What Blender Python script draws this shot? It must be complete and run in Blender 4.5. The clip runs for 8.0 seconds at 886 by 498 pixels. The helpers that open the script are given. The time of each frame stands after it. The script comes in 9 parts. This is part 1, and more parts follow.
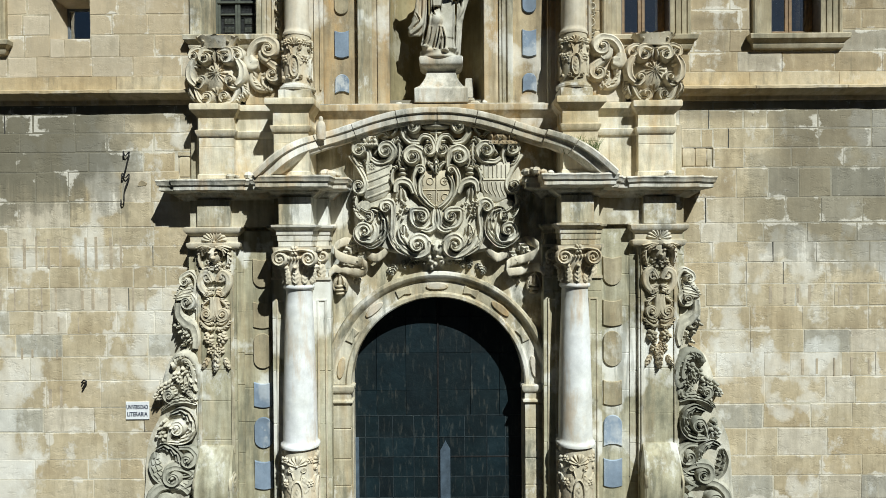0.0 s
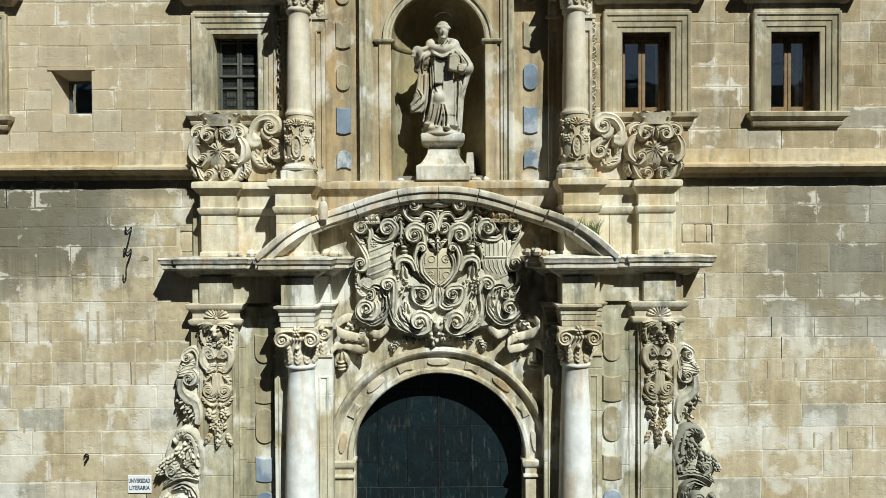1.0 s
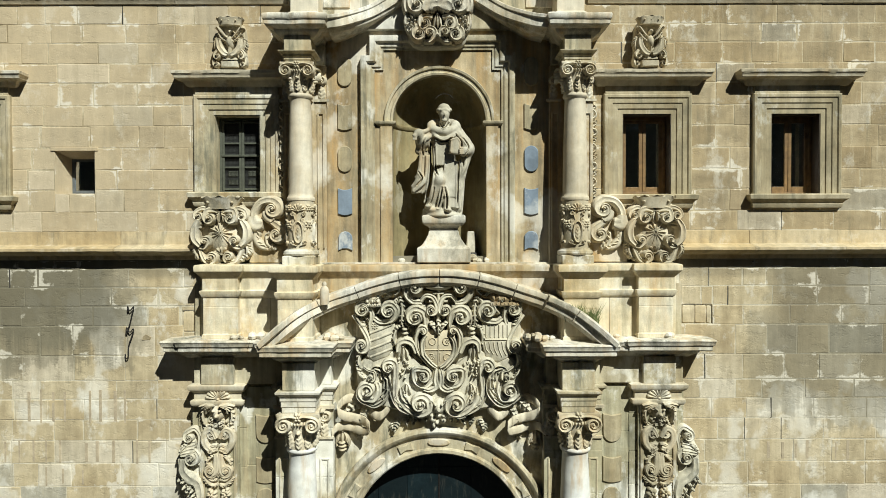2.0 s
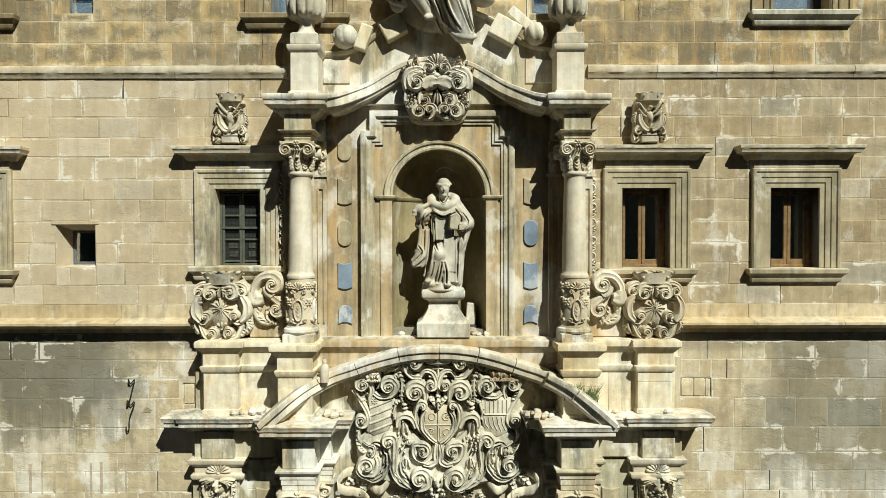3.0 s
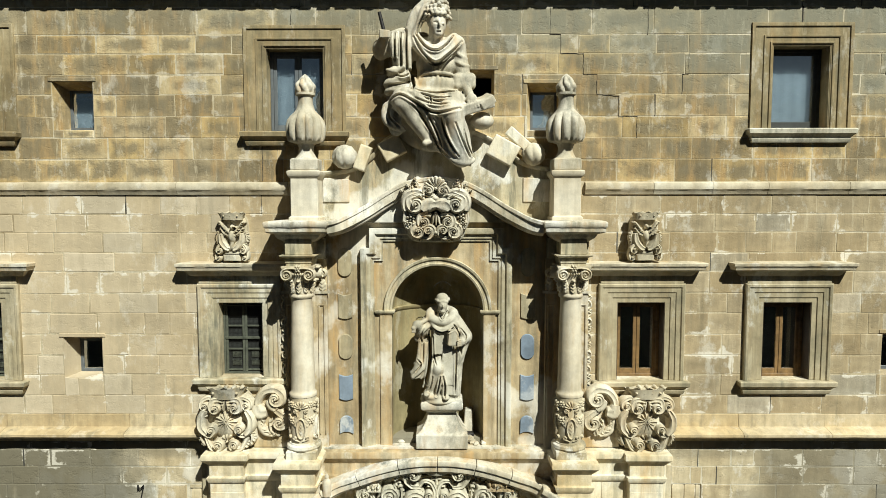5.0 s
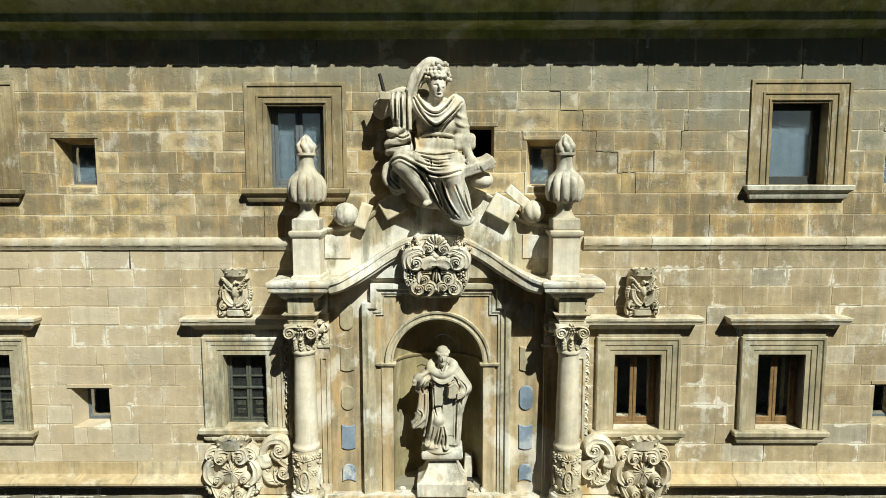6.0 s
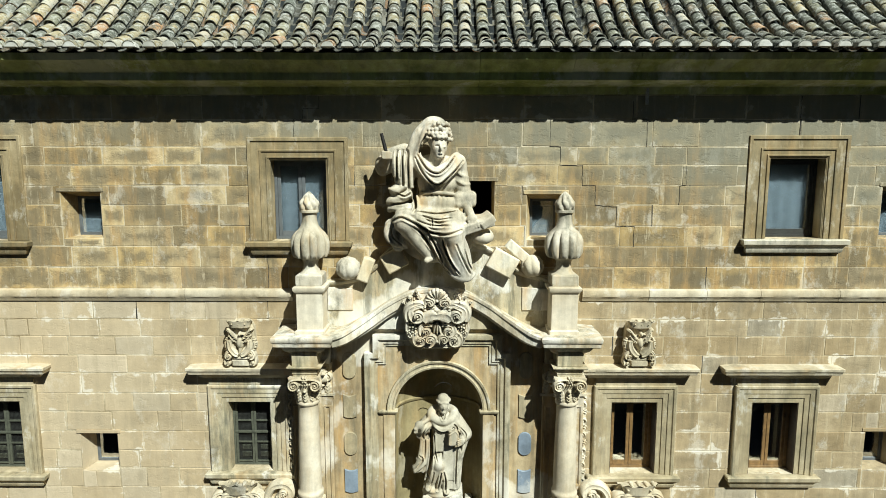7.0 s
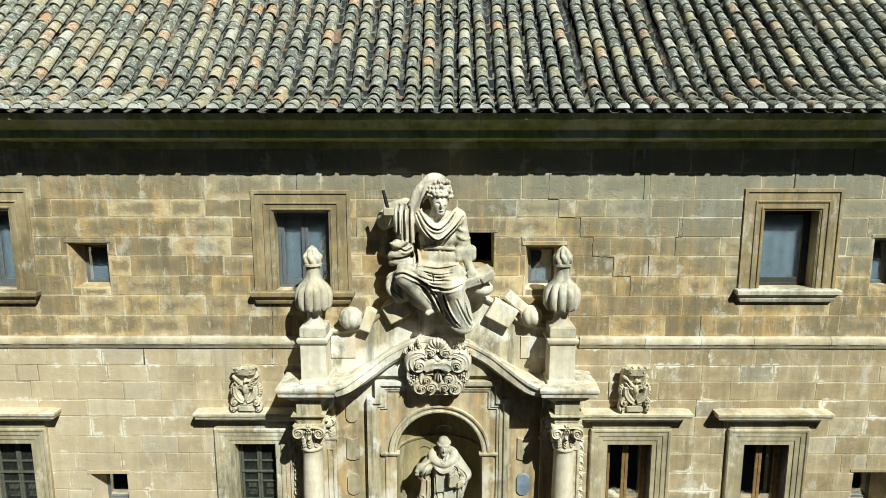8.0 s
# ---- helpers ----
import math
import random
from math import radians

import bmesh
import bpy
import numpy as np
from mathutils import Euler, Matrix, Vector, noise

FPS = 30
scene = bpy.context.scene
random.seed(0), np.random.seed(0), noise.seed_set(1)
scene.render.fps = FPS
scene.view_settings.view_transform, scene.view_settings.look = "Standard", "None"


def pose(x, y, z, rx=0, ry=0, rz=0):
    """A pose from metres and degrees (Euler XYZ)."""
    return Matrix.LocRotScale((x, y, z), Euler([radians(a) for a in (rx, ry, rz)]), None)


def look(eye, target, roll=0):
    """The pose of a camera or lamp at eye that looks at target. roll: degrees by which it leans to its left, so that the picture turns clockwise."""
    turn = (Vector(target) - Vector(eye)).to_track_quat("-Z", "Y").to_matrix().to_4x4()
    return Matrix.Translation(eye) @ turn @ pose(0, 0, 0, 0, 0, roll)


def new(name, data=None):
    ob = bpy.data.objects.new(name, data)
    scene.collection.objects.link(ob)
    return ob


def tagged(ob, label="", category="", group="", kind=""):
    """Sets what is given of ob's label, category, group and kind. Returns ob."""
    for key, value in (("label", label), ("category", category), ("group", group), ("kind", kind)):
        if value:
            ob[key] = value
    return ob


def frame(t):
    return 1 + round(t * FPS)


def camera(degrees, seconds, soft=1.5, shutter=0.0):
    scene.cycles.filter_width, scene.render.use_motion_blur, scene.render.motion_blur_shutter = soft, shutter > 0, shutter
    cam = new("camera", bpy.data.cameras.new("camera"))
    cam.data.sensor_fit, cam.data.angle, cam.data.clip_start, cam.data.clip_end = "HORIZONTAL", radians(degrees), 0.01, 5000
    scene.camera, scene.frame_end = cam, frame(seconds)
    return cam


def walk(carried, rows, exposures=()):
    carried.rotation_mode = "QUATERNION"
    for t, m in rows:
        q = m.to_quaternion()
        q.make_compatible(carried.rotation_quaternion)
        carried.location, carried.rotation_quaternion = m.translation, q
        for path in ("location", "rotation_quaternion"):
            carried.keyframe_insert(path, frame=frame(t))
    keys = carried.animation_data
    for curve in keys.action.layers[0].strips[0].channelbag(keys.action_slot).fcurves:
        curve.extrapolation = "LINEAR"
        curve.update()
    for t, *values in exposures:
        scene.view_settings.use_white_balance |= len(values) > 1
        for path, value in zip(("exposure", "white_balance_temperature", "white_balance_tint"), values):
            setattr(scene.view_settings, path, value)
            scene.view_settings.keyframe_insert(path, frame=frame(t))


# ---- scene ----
cam = camera(70.0, 8.0, soft=0.72)
PATH = [
    (0, (0.072, -10.571, 6.415), (0.068, -8.571, 6.389), -0.4),
    (0.5, (0.053, -10.591, 7.003), (0.052, -8.591, 6.979), -0.3),
    (1, (-0.001, -10.606, 7.72), (0.006, -8.606, 7.685), -0.3),
    (1.5, (0.01, -10.62, 8.404), (0.014, -8.62, 8.37), -0.2),
    (3, (0.036, -10.628, 10.333), (0.036, -8.628, 10.292), -0.1),
    (3.5, (0.067, -10.643, 10.949), (0.063, -8.644, 10.89), -0.0),
    (4, (0.051, -10.668, 11.59), (0.051, -8.67, 11.5), -0.0),
    (4.5, (0.083, -10.699, 12.186), (0.079, -8.702, 12.073), -0.0),
    (6, (0.104, -10.74, 14.144), (0.096, -8.752, 13.928), -0.1),
    (6.5, (0.086, -10.751, 14.775), (0.079, -8.766, 14.529), -0.1),
    (7, (0.095, -10.767, 15.375), (0.086, -8.786, 15.099), -0.0),
    (7.5, (0.09, -10.776, 15.992), (0.081, -8.8, 15.686), -0.0),
    (8, (0.075, -10.805, 16.583), (0.068, -8.833, 16.248), 0.0),
]
walk(cam, [(t, look(eye, target, roll)) for t, eye, target, roll in PATH], exposures=[(0, 0.37, 5650, 4), (1, 0.38, 5750, 3), (1.5, 0.40, 6000, 2), (3, 0.48, 6100, 2), (4.5, 0.52, 6150, 2), (6, 0.57, 6050, 1), (8, 0.64, 5950, 0)])

# ---- sky and sun ----
SUN = Vector((0.60, -1.0, 1.20)).normalized()
world = bpy.data.worlds.new("world")
scene.world = world
world.use_nodes = True
wn = world.node_tree.nodes
sky = wn.new("ShaderNodeTexSky")
sky.sky_type, sky.sun_disc = "NISHITA", False
sky.sun_elevation = math.asin(SUN.z)
sky.sun_rotation = math.atan2(SUN.x, SUN.y)
wn["Background"].inputs["Strength"].default_value = 0.0088
world.node_tree.links.new(sky.outputs[0], wn["Background"].inputs["Color"])
sun = new("sun", bpy.data.lights.new("sun", "SUN"))
sun.data.energy, sun.data.angle, sun.data.color = 5.0, radians(0.53), (1.0, 0.955, 0.87)
sun.matrix_world = look(SUN * 60, (0, 0, 0))

# ---- materials ----
def mat_base(name):
    m = bpy.data.materials.new(name)
    m.use_nodes = True
    nt = m.node_tree
    return m, nt, nt.nodes["Principled BSDF"]


def node(nt, kind, **values):
    n = nt.nodes.new(kind)
    for key, value in values.items():
        n.inputs[key].default_value = value
    return n


def noise_of(nt, coords, scale, detail=4.0, stretch=None, rough=0.6):
    n = node(nt, "ShaderNodeTexNoise", Scale=scale, Detail=detail, Roughness=rough)
    if stretch:
        mp = node(nt, "ShaderNodeMapping", Scale=stretch)
        nt.links.new(coords, mp.inputs["Vector"])
        coords = mp.outputs["Vector"]
    nt.links.new(coords, n.inputs["Vector"])
    return n.outputs["Fac"]


def ramp(nt, fac, stops):
    r = nt.nodes.new("ShaderNodeValToRGB")
    e = r.color_ramp.elements
    while len(e) < len(stops):
        e.new(0.5)
    for el, (p, c) in zip(e, stops):
        el.position, el.color = p, (*c, 1) if len(c) == 3 else c
    nt.links.new(fac, r.inputs["Fac"])
    return r.outputs["Color"]


def grey(v):
    return (v, v, v)


def mix(nt, kind, fac, a, b):
    n = nt.nodes.new("ShaderNodeMix")
    n.data_type, n.blend_type = "RGBA", kind
    for sock, val in ((n.inputs[0], fac), (n.inputs[6], a), (n.inputs[7], b)):
        if isinstance(val, (int, float)):
            sock.default_value = val
        elif isinstance(val, tuple):
            sock.default_value = (*val, 1)
        else:
            nt.links.new(val, sock)
    return n.outputs[2]


def maths(nt, op, a, b=0.0, c=0.0):
    n = nt.nodes.new("ShaderNodeMath")
    n.operation = op
    for sock, val in zip(n.inputs, (a, b, c)):
        if isinstance(val, (int, float)):
            sock.default_value = val
        else:
            nt.links.new(val, sock)
    return n.outputs[0]


def bump(nt, bsdf, heights, distance=0.01, strength=0.7):
    total = heights[0]
    for h in heights[1:]:
        total = maths(nt, "ADD", total, h)
    b = node(nt, "ShaderNodeBump", Strength=strength, Distance=distance)
    nt.links.new(total, b.inputs["Height"])
    nt.links.new(b.outputs["Normal"], bsdf.inputs["Normal"])


def stone(name, tones, dirt=(0.10, 0.095, 0.08), dirt_at=(0.52, 0.75), dirt_most=0.6, pale=0.25, rough=0.85, piece=0.0, grain=1.0, streak=0.35, stain=None, rust=0.0, scrub=0.0, odd=0.0, relief=0.5, crust=0.0, wash=0.0, lichen=0.0, spall=0.0, smear=0.0):
    """Weathered limestone: tones by a broad noise, dark lichen, pale lime patches, rain streaks, grain. piece: how far single blocks differ."""
    m, nt, bsdf = mat_base(name)
    geo = nt.nodes.new("ShaderNodeNewGeometry")
    pos = geo.outputs["Position"]
    broad = noise_of(nt, pos, 0.9, 5.0)
    if piece:
        info = nt.nodes.new("ShaderNodeObjectInfo")
        shift = maths(nt, "MULTIPLY_ADD", info.outputs["Random"], piece, -piece / 2)
        broad = maths(nt, "ADD", broad, shift)
        turn = maths(nt, "FRACT", maths(nt, "MULTIPLY", info.outputs["Random"], 7.31))
    tones = [(r * 0.98, g * 1.0, b * 1.02) for r, g, b in tones]
    n = len(tones)
    col = ramp(nt, broad, [(0.3 + 0.4 * k / (n - 1), t) for k, t in enumerate(tones)])
    if piece:
        col = mix(nt, "MIX", ramp(nt, turn, [(0.55, grey(0)), (1.0, grey(min(0.6, piece * 1.3)))]), col, (0.50, 0.35, 0.16))
        col = mix(nt, "MIX", ramp(nt, turn, [(0.0, grey(min(0.6, piece * 1.2))), (0.35, grey(0))]), col, (0.30, 0.27, 0.20))
        if odd:
            other = maths(nt, "FRACT", maths(nt, "MULTIPLY", info.outputs["Random"], 13.7))
            col = mix(nt, "MIX", ramp(nt, other, [(0.86, grey(0)), (0.93, grey(odd))]), col, (0.68, 0.63, 0.52))
            col = mix(nt, "MIX", ramp(nt, other, [(0.06, grey(odd)), (0.09, grey(0))]), col, (0.33, 0.35, 0.33))
    if crust or smear:
        own = nt.nodes.new("ShaderNodeSeparateXYZ")
        nt.links.new(nt.nodes.new("ShaderNodeTexCoord").outputs["Generated"], own.inputs[0])
        ex = maths(nt, "MINIMUM", own.outputs[0], maths(nt, "SUBTRACT", 1.0, own.outputs[0]))
        ez = maths(nt, "MINIMUM", own.outputs[2], maths(nt, "SUBTRACT", 1.0, own.outputs[2]))
        rim = maths(nt, "MINIMUM", maths(nt, "MULTIPLY", ex, 1.6), ez)
        joint = maths(nt, "ADD", rim, maths(nt, "MULTIPLY_ADD", noise_of(nt, pos, 1.7, 7.0, rough=0.66), 1.9, -0.80))
        rim = maths(nt, "ADD", rim, maths(nt, "MULTIPLY_ADD", noise_of(nt, pos, 3.0, 7.0, rough=0.7), 1.5, -0.85))
        rim = maths(nt, "ADD", rim, maths(nt, "MULTIPLY", turn, 0.35))
        if crust:
            col = mix(nt, "MIX", ramp(nt, rim, [(0.10, grey(0)), (0.36, grey(crust))]), col, (0.20, 0.165, 0.10))
    mid = noise_of(nt, pos, 6.0, 6.0)
    col = mix(nt, "MULTIPLY", 0.5, col, ramp(nt, mid, [(0.3, grey(0.62)), (0.7, grey(1.15))]))
    fine = noise_of(nt, pos, 60.0, 3.0)
    col = mix(nt, "MULTIPLY", 0.2, col, ramp(nt, fine, [(0.3, grey(0.7)), (0.7, grey(1.15))]))
    if streak:
        run = noise_of(nt, pos, 1.0, 4.0, stretch=(7.0, 7.0, 0.55))
        col = mix(nt, "MULTIPLY", streak, col, ramp(nt, run, [(0.35, (0.55, 0.52, 0.46)), (0.62, grey(1.05))]))
    if scrub:
        sc = noise_of(nt, pos, 1.0, 7.0, stretch=(7.5, 7.5, 1.3), rough=0.72)
        col = mix(nt, "MIX", ramp(nt, sc, [(0.56, grey(0)), (0.64, grey(scrub))]), col, (0.58, 0.50, 0.34))
        col = mix(nt, "MIX", ramp(nt, sc, [(0.36, grey(scrub)), (0.43, grey(0))]), col, (0.17, 0.14, 0.085))
    if rust:
        rn = noise_of(nt, pos, 1.2, 5.0, stretch=(3.2, 3.2, 0.6), rough=0.65)
        col = mix(nt, "MIX", ramp(nt, rn, [(0.5, grey(0)), (0.72, grey(rust))]), col, (0.48, 0.30, 0.115))
    if pale:
        pn = noise_of(nt, pos, 1.5, 8.0, stretch=(1.2, 1.2, 0.8), rough=0.72)
        col = mix(nt, "MIX", ramp(nt, pn, [(0.555, grey(0)), (0.625, grey(pale * 0.8))]), col, (0.74, 0.72, 0.64))
    dn = noise_of(nt, pos, 1.6, 8.0, stretch=(1.0, 1.0, 0.6), rough=0.76)
    col = mix(nt, "MIX", ramp(nt, dn, [(dirt_at[0], grey(0)), (dirt_at[1], grey(dirt_most))]), col, dirt)
    if wash:
        wa = noise_of(nt, pos, 0.75, 5.0, stretch=(1.0, 1.0, 0.8), rough=0.55)
        col = mix(nt, "MIX", ramp(nt, wa, [(0.555, grey(0)), (0.585, grey(wash * 0.6)), (0.66, grey(wash))]), col, (0.79, 0.77, 0.69))
    if lichen:
        li = noise_of(nt, pos, 1.0, 7.0, stretch=(4.5, 4.5, 0.7), rough=0.66)
        col = mix(nt, "MIX", ramp(nt, li, [(0.54, grey(0)), (0.64, grey(lichen))]), col, (0.10, 0.105, 0.075))
    if stain:
        col = stain(nt, pos, col)
    if smear:
        col = mix(nt, "MIX", ramp(nt, joint, [(0.0, grey(smear)), (0.05, grey(smear * 0.7)), (0.11, grey(0))]), col, (0.68, 0.63, 0.52))
    nt.links.new(col, bsdf.inputs["Base Color"])
    bsdf.inputs["Roughness"].default_value = rough
    bsdf.inputs["Specular IOR Level"].default_value = 0.25
    pits = ramp(nt, noise_of(nt, pos, 22.0, 5.0, rough=0.7), [(0.35, grey(0)), (0.55, grey(1))])
    if spall:
        sp = ramp(nt, noise_of(nt, pos, 2.6, 8.0, stretch=(1.0, 1.0, 1.7), rough=0.68), [(0.53, grey(0)), (0.60, grey(1))])
        mid = maths(nt, "MULTIPLY_ADD", sp, -spall, mid)
    bump(nt, bsdf, [mid, maths(nt, "MULTIPLY", fine, 0.14 * grain), maths(nt, "MULTIPLY", pits, 0.2 * grain)], 0.012, relief)
    return m


def soot(nt, pos, col):
    """Grey rain-washed crust in two broad ragged fields under the string course, clear of the portal."""
    sep = nt.nodes.new("ShaderNodeSeparateXYZ")
    nt.links.new(pos, sep.inputs[0])
    rag = maths(nt, "MULTIPLY_ADD", noise_of(nt, pos, 0.8, 6.0, rough=0.65), 2.6, -1.3)
    run = maths(nt, "MULTIPLY_ADD", noise_of(nt, pos, 1.0, 4.0, stretch=(6.0, 6.0, 0.4)), 1.6, -0.8)
    side = maths(nt, "ABSOLUTE", maths(nt, "ADD", sep.outputs[0], 0.25))
    low = maths(nt, "MULTIPLY_ADD", sep.outputs[0], -0.07, 6.35)
    up = maths(nt, "SUBTRACT", sep.outputs[2], low)
    out = maths(nt, "SUBTRACT", side, maths(nt, "MULTIPLY_ADD", maths(nt, "GREATER_THAN", sep.outputs[0], 0.0), 0.75, 4.75))
    up = maths(nt, "ADD", maths(nt, "ADD", up, rag), run)
    out = maths(nt, "ADD", out, maths(nt, "MULTIPLY", rag, 0.8))
    out = maths(nt, "MAXIMUM", out, maths(nt, "MULTIPLY_ADD", sep.outputs[2], 1.6, -13.4))
    a = maths(nt, "SMOOTH_MIN", maths(nt, "MULTIPLY", up, 0.75), maths(nt, "MULTIPLY", out, 0.9), 0.5)
    mask = ramp(nt, a, [(0.0, grey(0)), (0.10, grey(0.45)), (0.5, grey(0.88))])
    east = maths(nt, "MULTIPLY_ADD", sep.outputs[0], -0.022, 0.88)
    mask = maths(nt, "MULTIPLY", mask, east)
    return mix(nt, "MIX", mask, col, mix(nt, "MULTIPLY", 1.0, (0.19, 0.17, 0.115), ramp(nt, rag, [(0.0, grey(0.7)), (0.6, grey(1.2))])))


def lime_west(nt, pos, col):
    """An old thin limewash that survives on the western half of the storey."""
    sep = nt.nodes.new("ShaderNodeSeparateXYZ")
    nt.links.new(pos, sep.inputs[0])
    rag = maths(nt, "MULTIPLY_ADD", noise_of(nt, pos, 0.7, 6.0, rough=0.65), 4.0, -2.0)
    out = maths(nt, "ADD", maths(nt, "MULTIPLY", sep.outputs[0], -0.45), rag)
    mask = ramp(nt, maths(nt, "MULTIPLY_ADD", out, 0.5, -0.5), [(0.0, grey(0)), (0.8, grey(0.5))])
    return mix(nt, "MIX", mask, col, (0.60, 0.495, 0.335))


def weathered_shaded_top(nt, pos, col):
    """Olive-grey crust on the courses near the roof, ragged, with lime runs; its grey also paints in the cool eave
    shade.
    """
    sep = nt.nodes.new("ShaderNodeSeparateXYZ")
    nt.links.new(pos, sep.inputs[0])
    rag = maths(nt, "MULTIPLY_ADD", noise_of(nt, pos, 0.9, 6.0, rough=0.65), 2.8, -1.4)
    up = maths(nt, "ADD", maths(nt, "SUBTRACT", sep.outputs[2], 14.8), rag)
    up = maths(nt, "ADD", up, maths(nt, "MULTIPLY", sep.outputs[0], 0.12))
    mask = ramp(nt, maths(nt, "MULTIPLY", up, 0.6), [(0.0, grey(0)), (0.8, grey(0.7))])
    return mix(nt, "MIX", mask, col, (0.21, 0.21, 0.16))


def plain(name, color, rough=0.6, metal=0.0, var=0.25, scale=8.0, rel=0.002):
    m, nt, bsdf = mat_base(name)
    pos = nt.nodes.new("ShaderNodeNewGeometry").outputs["Position"]
    a, b = noise_of(nt, pos, scale, 5.0), noise_of(nt, pos, scale * 9, 3.0)
    col = mix(nt, "MULTIPLY", 1.0, color, ramp(nt, a, [(0.3, grey(1 - var)), (0.7, grey(1 + var))]))
    col = mix(nt, "MULTIPLY", 0.5, col, ramp(nt, b, [(0.3, grey(1 - var)), (0.7, grey(1 + var * 0.6))]))
    nt.links.new(col, bsdf.inputs["Base Color"])
    bsdf.inputs["Roughness"].default_value, bsdf.inputs["Metallic"].default_value = rough, metal
    bump(nt, bsdf, [a, maths(nt, "MULTIPLY", b, 0.4)], rel, 0.6)
    return m


STONE_LOW = stone("ashlar_lower", [(0.39, 0.305, 0.18), (0.52, 0.425, 0.265), (0.62, 0.525, 0.36)], dirt=(0.20, 0.185, 0.145), dirt_at=(0.54, 0.76), dirt_most=0.3, pale=0.5, piece=0.14, stain=soot, odd=0.5, scrub=0.25, relief=0.45, grain=0.7, wash=0.55, spall=0.6, smear=0.7)
STONE_MID = stone("ashlar_middle", [(0.31, 0.235, 0.13), (0.44, 0.34, 0.195), (0.55, 0.44, 0.275)], dirt=(0.17, 0.15, 0.11), dirt_at=(0.53, 0.76), dirt_most=0.55, pale=0.35, piece=0.22, scrub=0.3, stain=lime_west, odd=0.4, relief=0.42, grain=0.7, crust=0.3, lichen=0.25, spall=0.4, smear=0.8)
STONE_TOP = stone("ashlar_upper", [(0.24, 0.178, 0.088), (0.41, 0.295, 0.13), (0.59, 0.425, 0.19), (0.68, 0.525, 0.28)], dirt=(0.15, 0.14, 0.10), dirt_at=(0.50, 0.72), dirt_most=0.5, pale=0.35, piece=0.45, streak=0.45, rust=0.65, scrub=0.5, stain=weathered_shaded_top, relief=0.5, grain=0.7, crust=0.8, spall=0.5, smear=0.35)
STONE_FRAME = stone("olive_window_stone", [(0.29, 0.235, 0.14), (0.42, 0.35, 0.215), (0.55, 0.47, 0.32)], dirt=(0.12, 0.12, 0.085), dirt_at=(0.5, 0.7), dirt_most=0.6, pale=0.45, streak=0.5, rust=0.15, scrub=0.3, lichen=0.35)
STONE_DULL = stone("dull_brown_window_stone", [(0.19, 0.145, 0.075), (0.30, 0.235, 0.125), (0.42, 0.335, 0.195)], dirt=(0.10, 0.095, 0.065), dirt_at=(0.5, 0.7), dirt_most=0.6, pale=0.35, streak=0.5, rust=0.35, scrub=0.35, lichen=0.35)
# Niche tones kept low to paint the recess's deep shade into the stone.
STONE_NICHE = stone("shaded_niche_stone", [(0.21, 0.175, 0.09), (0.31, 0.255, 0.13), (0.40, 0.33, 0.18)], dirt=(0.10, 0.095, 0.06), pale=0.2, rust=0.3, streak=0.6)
STONE_BAND = stone("band_stone", [(0.44, 0.32, 0.16), (0.55, 0.42, 0.23), (0.61, 0.50, 0.32)], pale=0.3, piece=0.25, dirt_at=(0.54, 0.74), lichen=0.4)
STONE_PALE_BAND = stone("pale_band_stone", [(0.46, 0.38, 0.24), (0.60, 0.52, 0.37), (0.72, 0.65, 0.50)], pale=0.4, piece=0.2, dirt_at=(0.55, 0.70), dirt_most=0.5, rust=0.15)
STONE_PORTAL = stone("portal_stone", [(0.37, 0.30, 0.18), (0.53, 0.46, 0.305), (0.64, 0.58, 0.44)], dirt=(0.12, 0.115, 0.085), pale=0.75, dirt_at=(0.52, 0.66), dirt_most=0.7, rust=0.35, streak=0.75, wash=0.75, lichen=0.6)
STONE_ATTIC = stone("cream_attic_stone", [(0.55, 0.42, 0.22), (0.73, 0.625, 0.42), (0.82, 0.75, 0.58)], dirt=(0.16, 0.145, 0.10), pale=0.6, dirt_at=(0.57, 0.72), dirt_most=0.55, rust=0.6, streak=0.5, wash=0.35, lichen=0.35)
STONE_RUST = stone("iron_stained_stone", [(0.36, 0.265, 0.145), (0.49, 0.385, 0.225), (0.60, 0.50, 0.335)], dirt=(0.11, 0.10, 0.075), pale=0.5, dirt_at=(0.53, 0.70), dirt_most=0.55, rust=0.75, streak=0.8, wash=0.55, lichen=0.3)
STONE_CORNICE = stone("weathered_cornice", [(0.48, 0.40, 0.26), (0.65, 0.585, 0.45), (0.78, 0.75, 0.68)], dirt=(0.085, 0.09, 0.068), dirt_at=(0.52, 0.64), dirt_most=0.7, pale=0.6, rust=0.7, streak=0.5, lichen=0.45)
STONE_CARVED = stone("carved_stone", [(0.40, 0.34, 0.22), (0.58, 0.50, 0.35), (0.70, 0.63, 0.48)], dirt=(0.09, 0.09, 0.07), dirt_at=(0.53, 0.70), dirt_most=0.8, pale=0.55, rust=0.4)
STONE_GREY = stone("grey_carved_stone", [(0.44, 0.40, 0.29), (0.62, 0.565, 0.43), (0.74, 0.69, 0.56)], dirt=(0.085, 0.09, 0.075), dirt_at=(0.51, 0.66), dirt_most=0.75, pale=0.6, rust=0.15, lichen=0.35)
STONE_LICHEN = stone("lichen_grey_stone", [(0.17, 0.165, 0.12), (0.30, 0.285, 0.215), (0.50, 0.465, 0.36)], dirt=(0.07, 0.075, 0.06), dirt_at=(0.52, 0.68), dirt_most=0.6, pale=0.4, lichen=0.4)
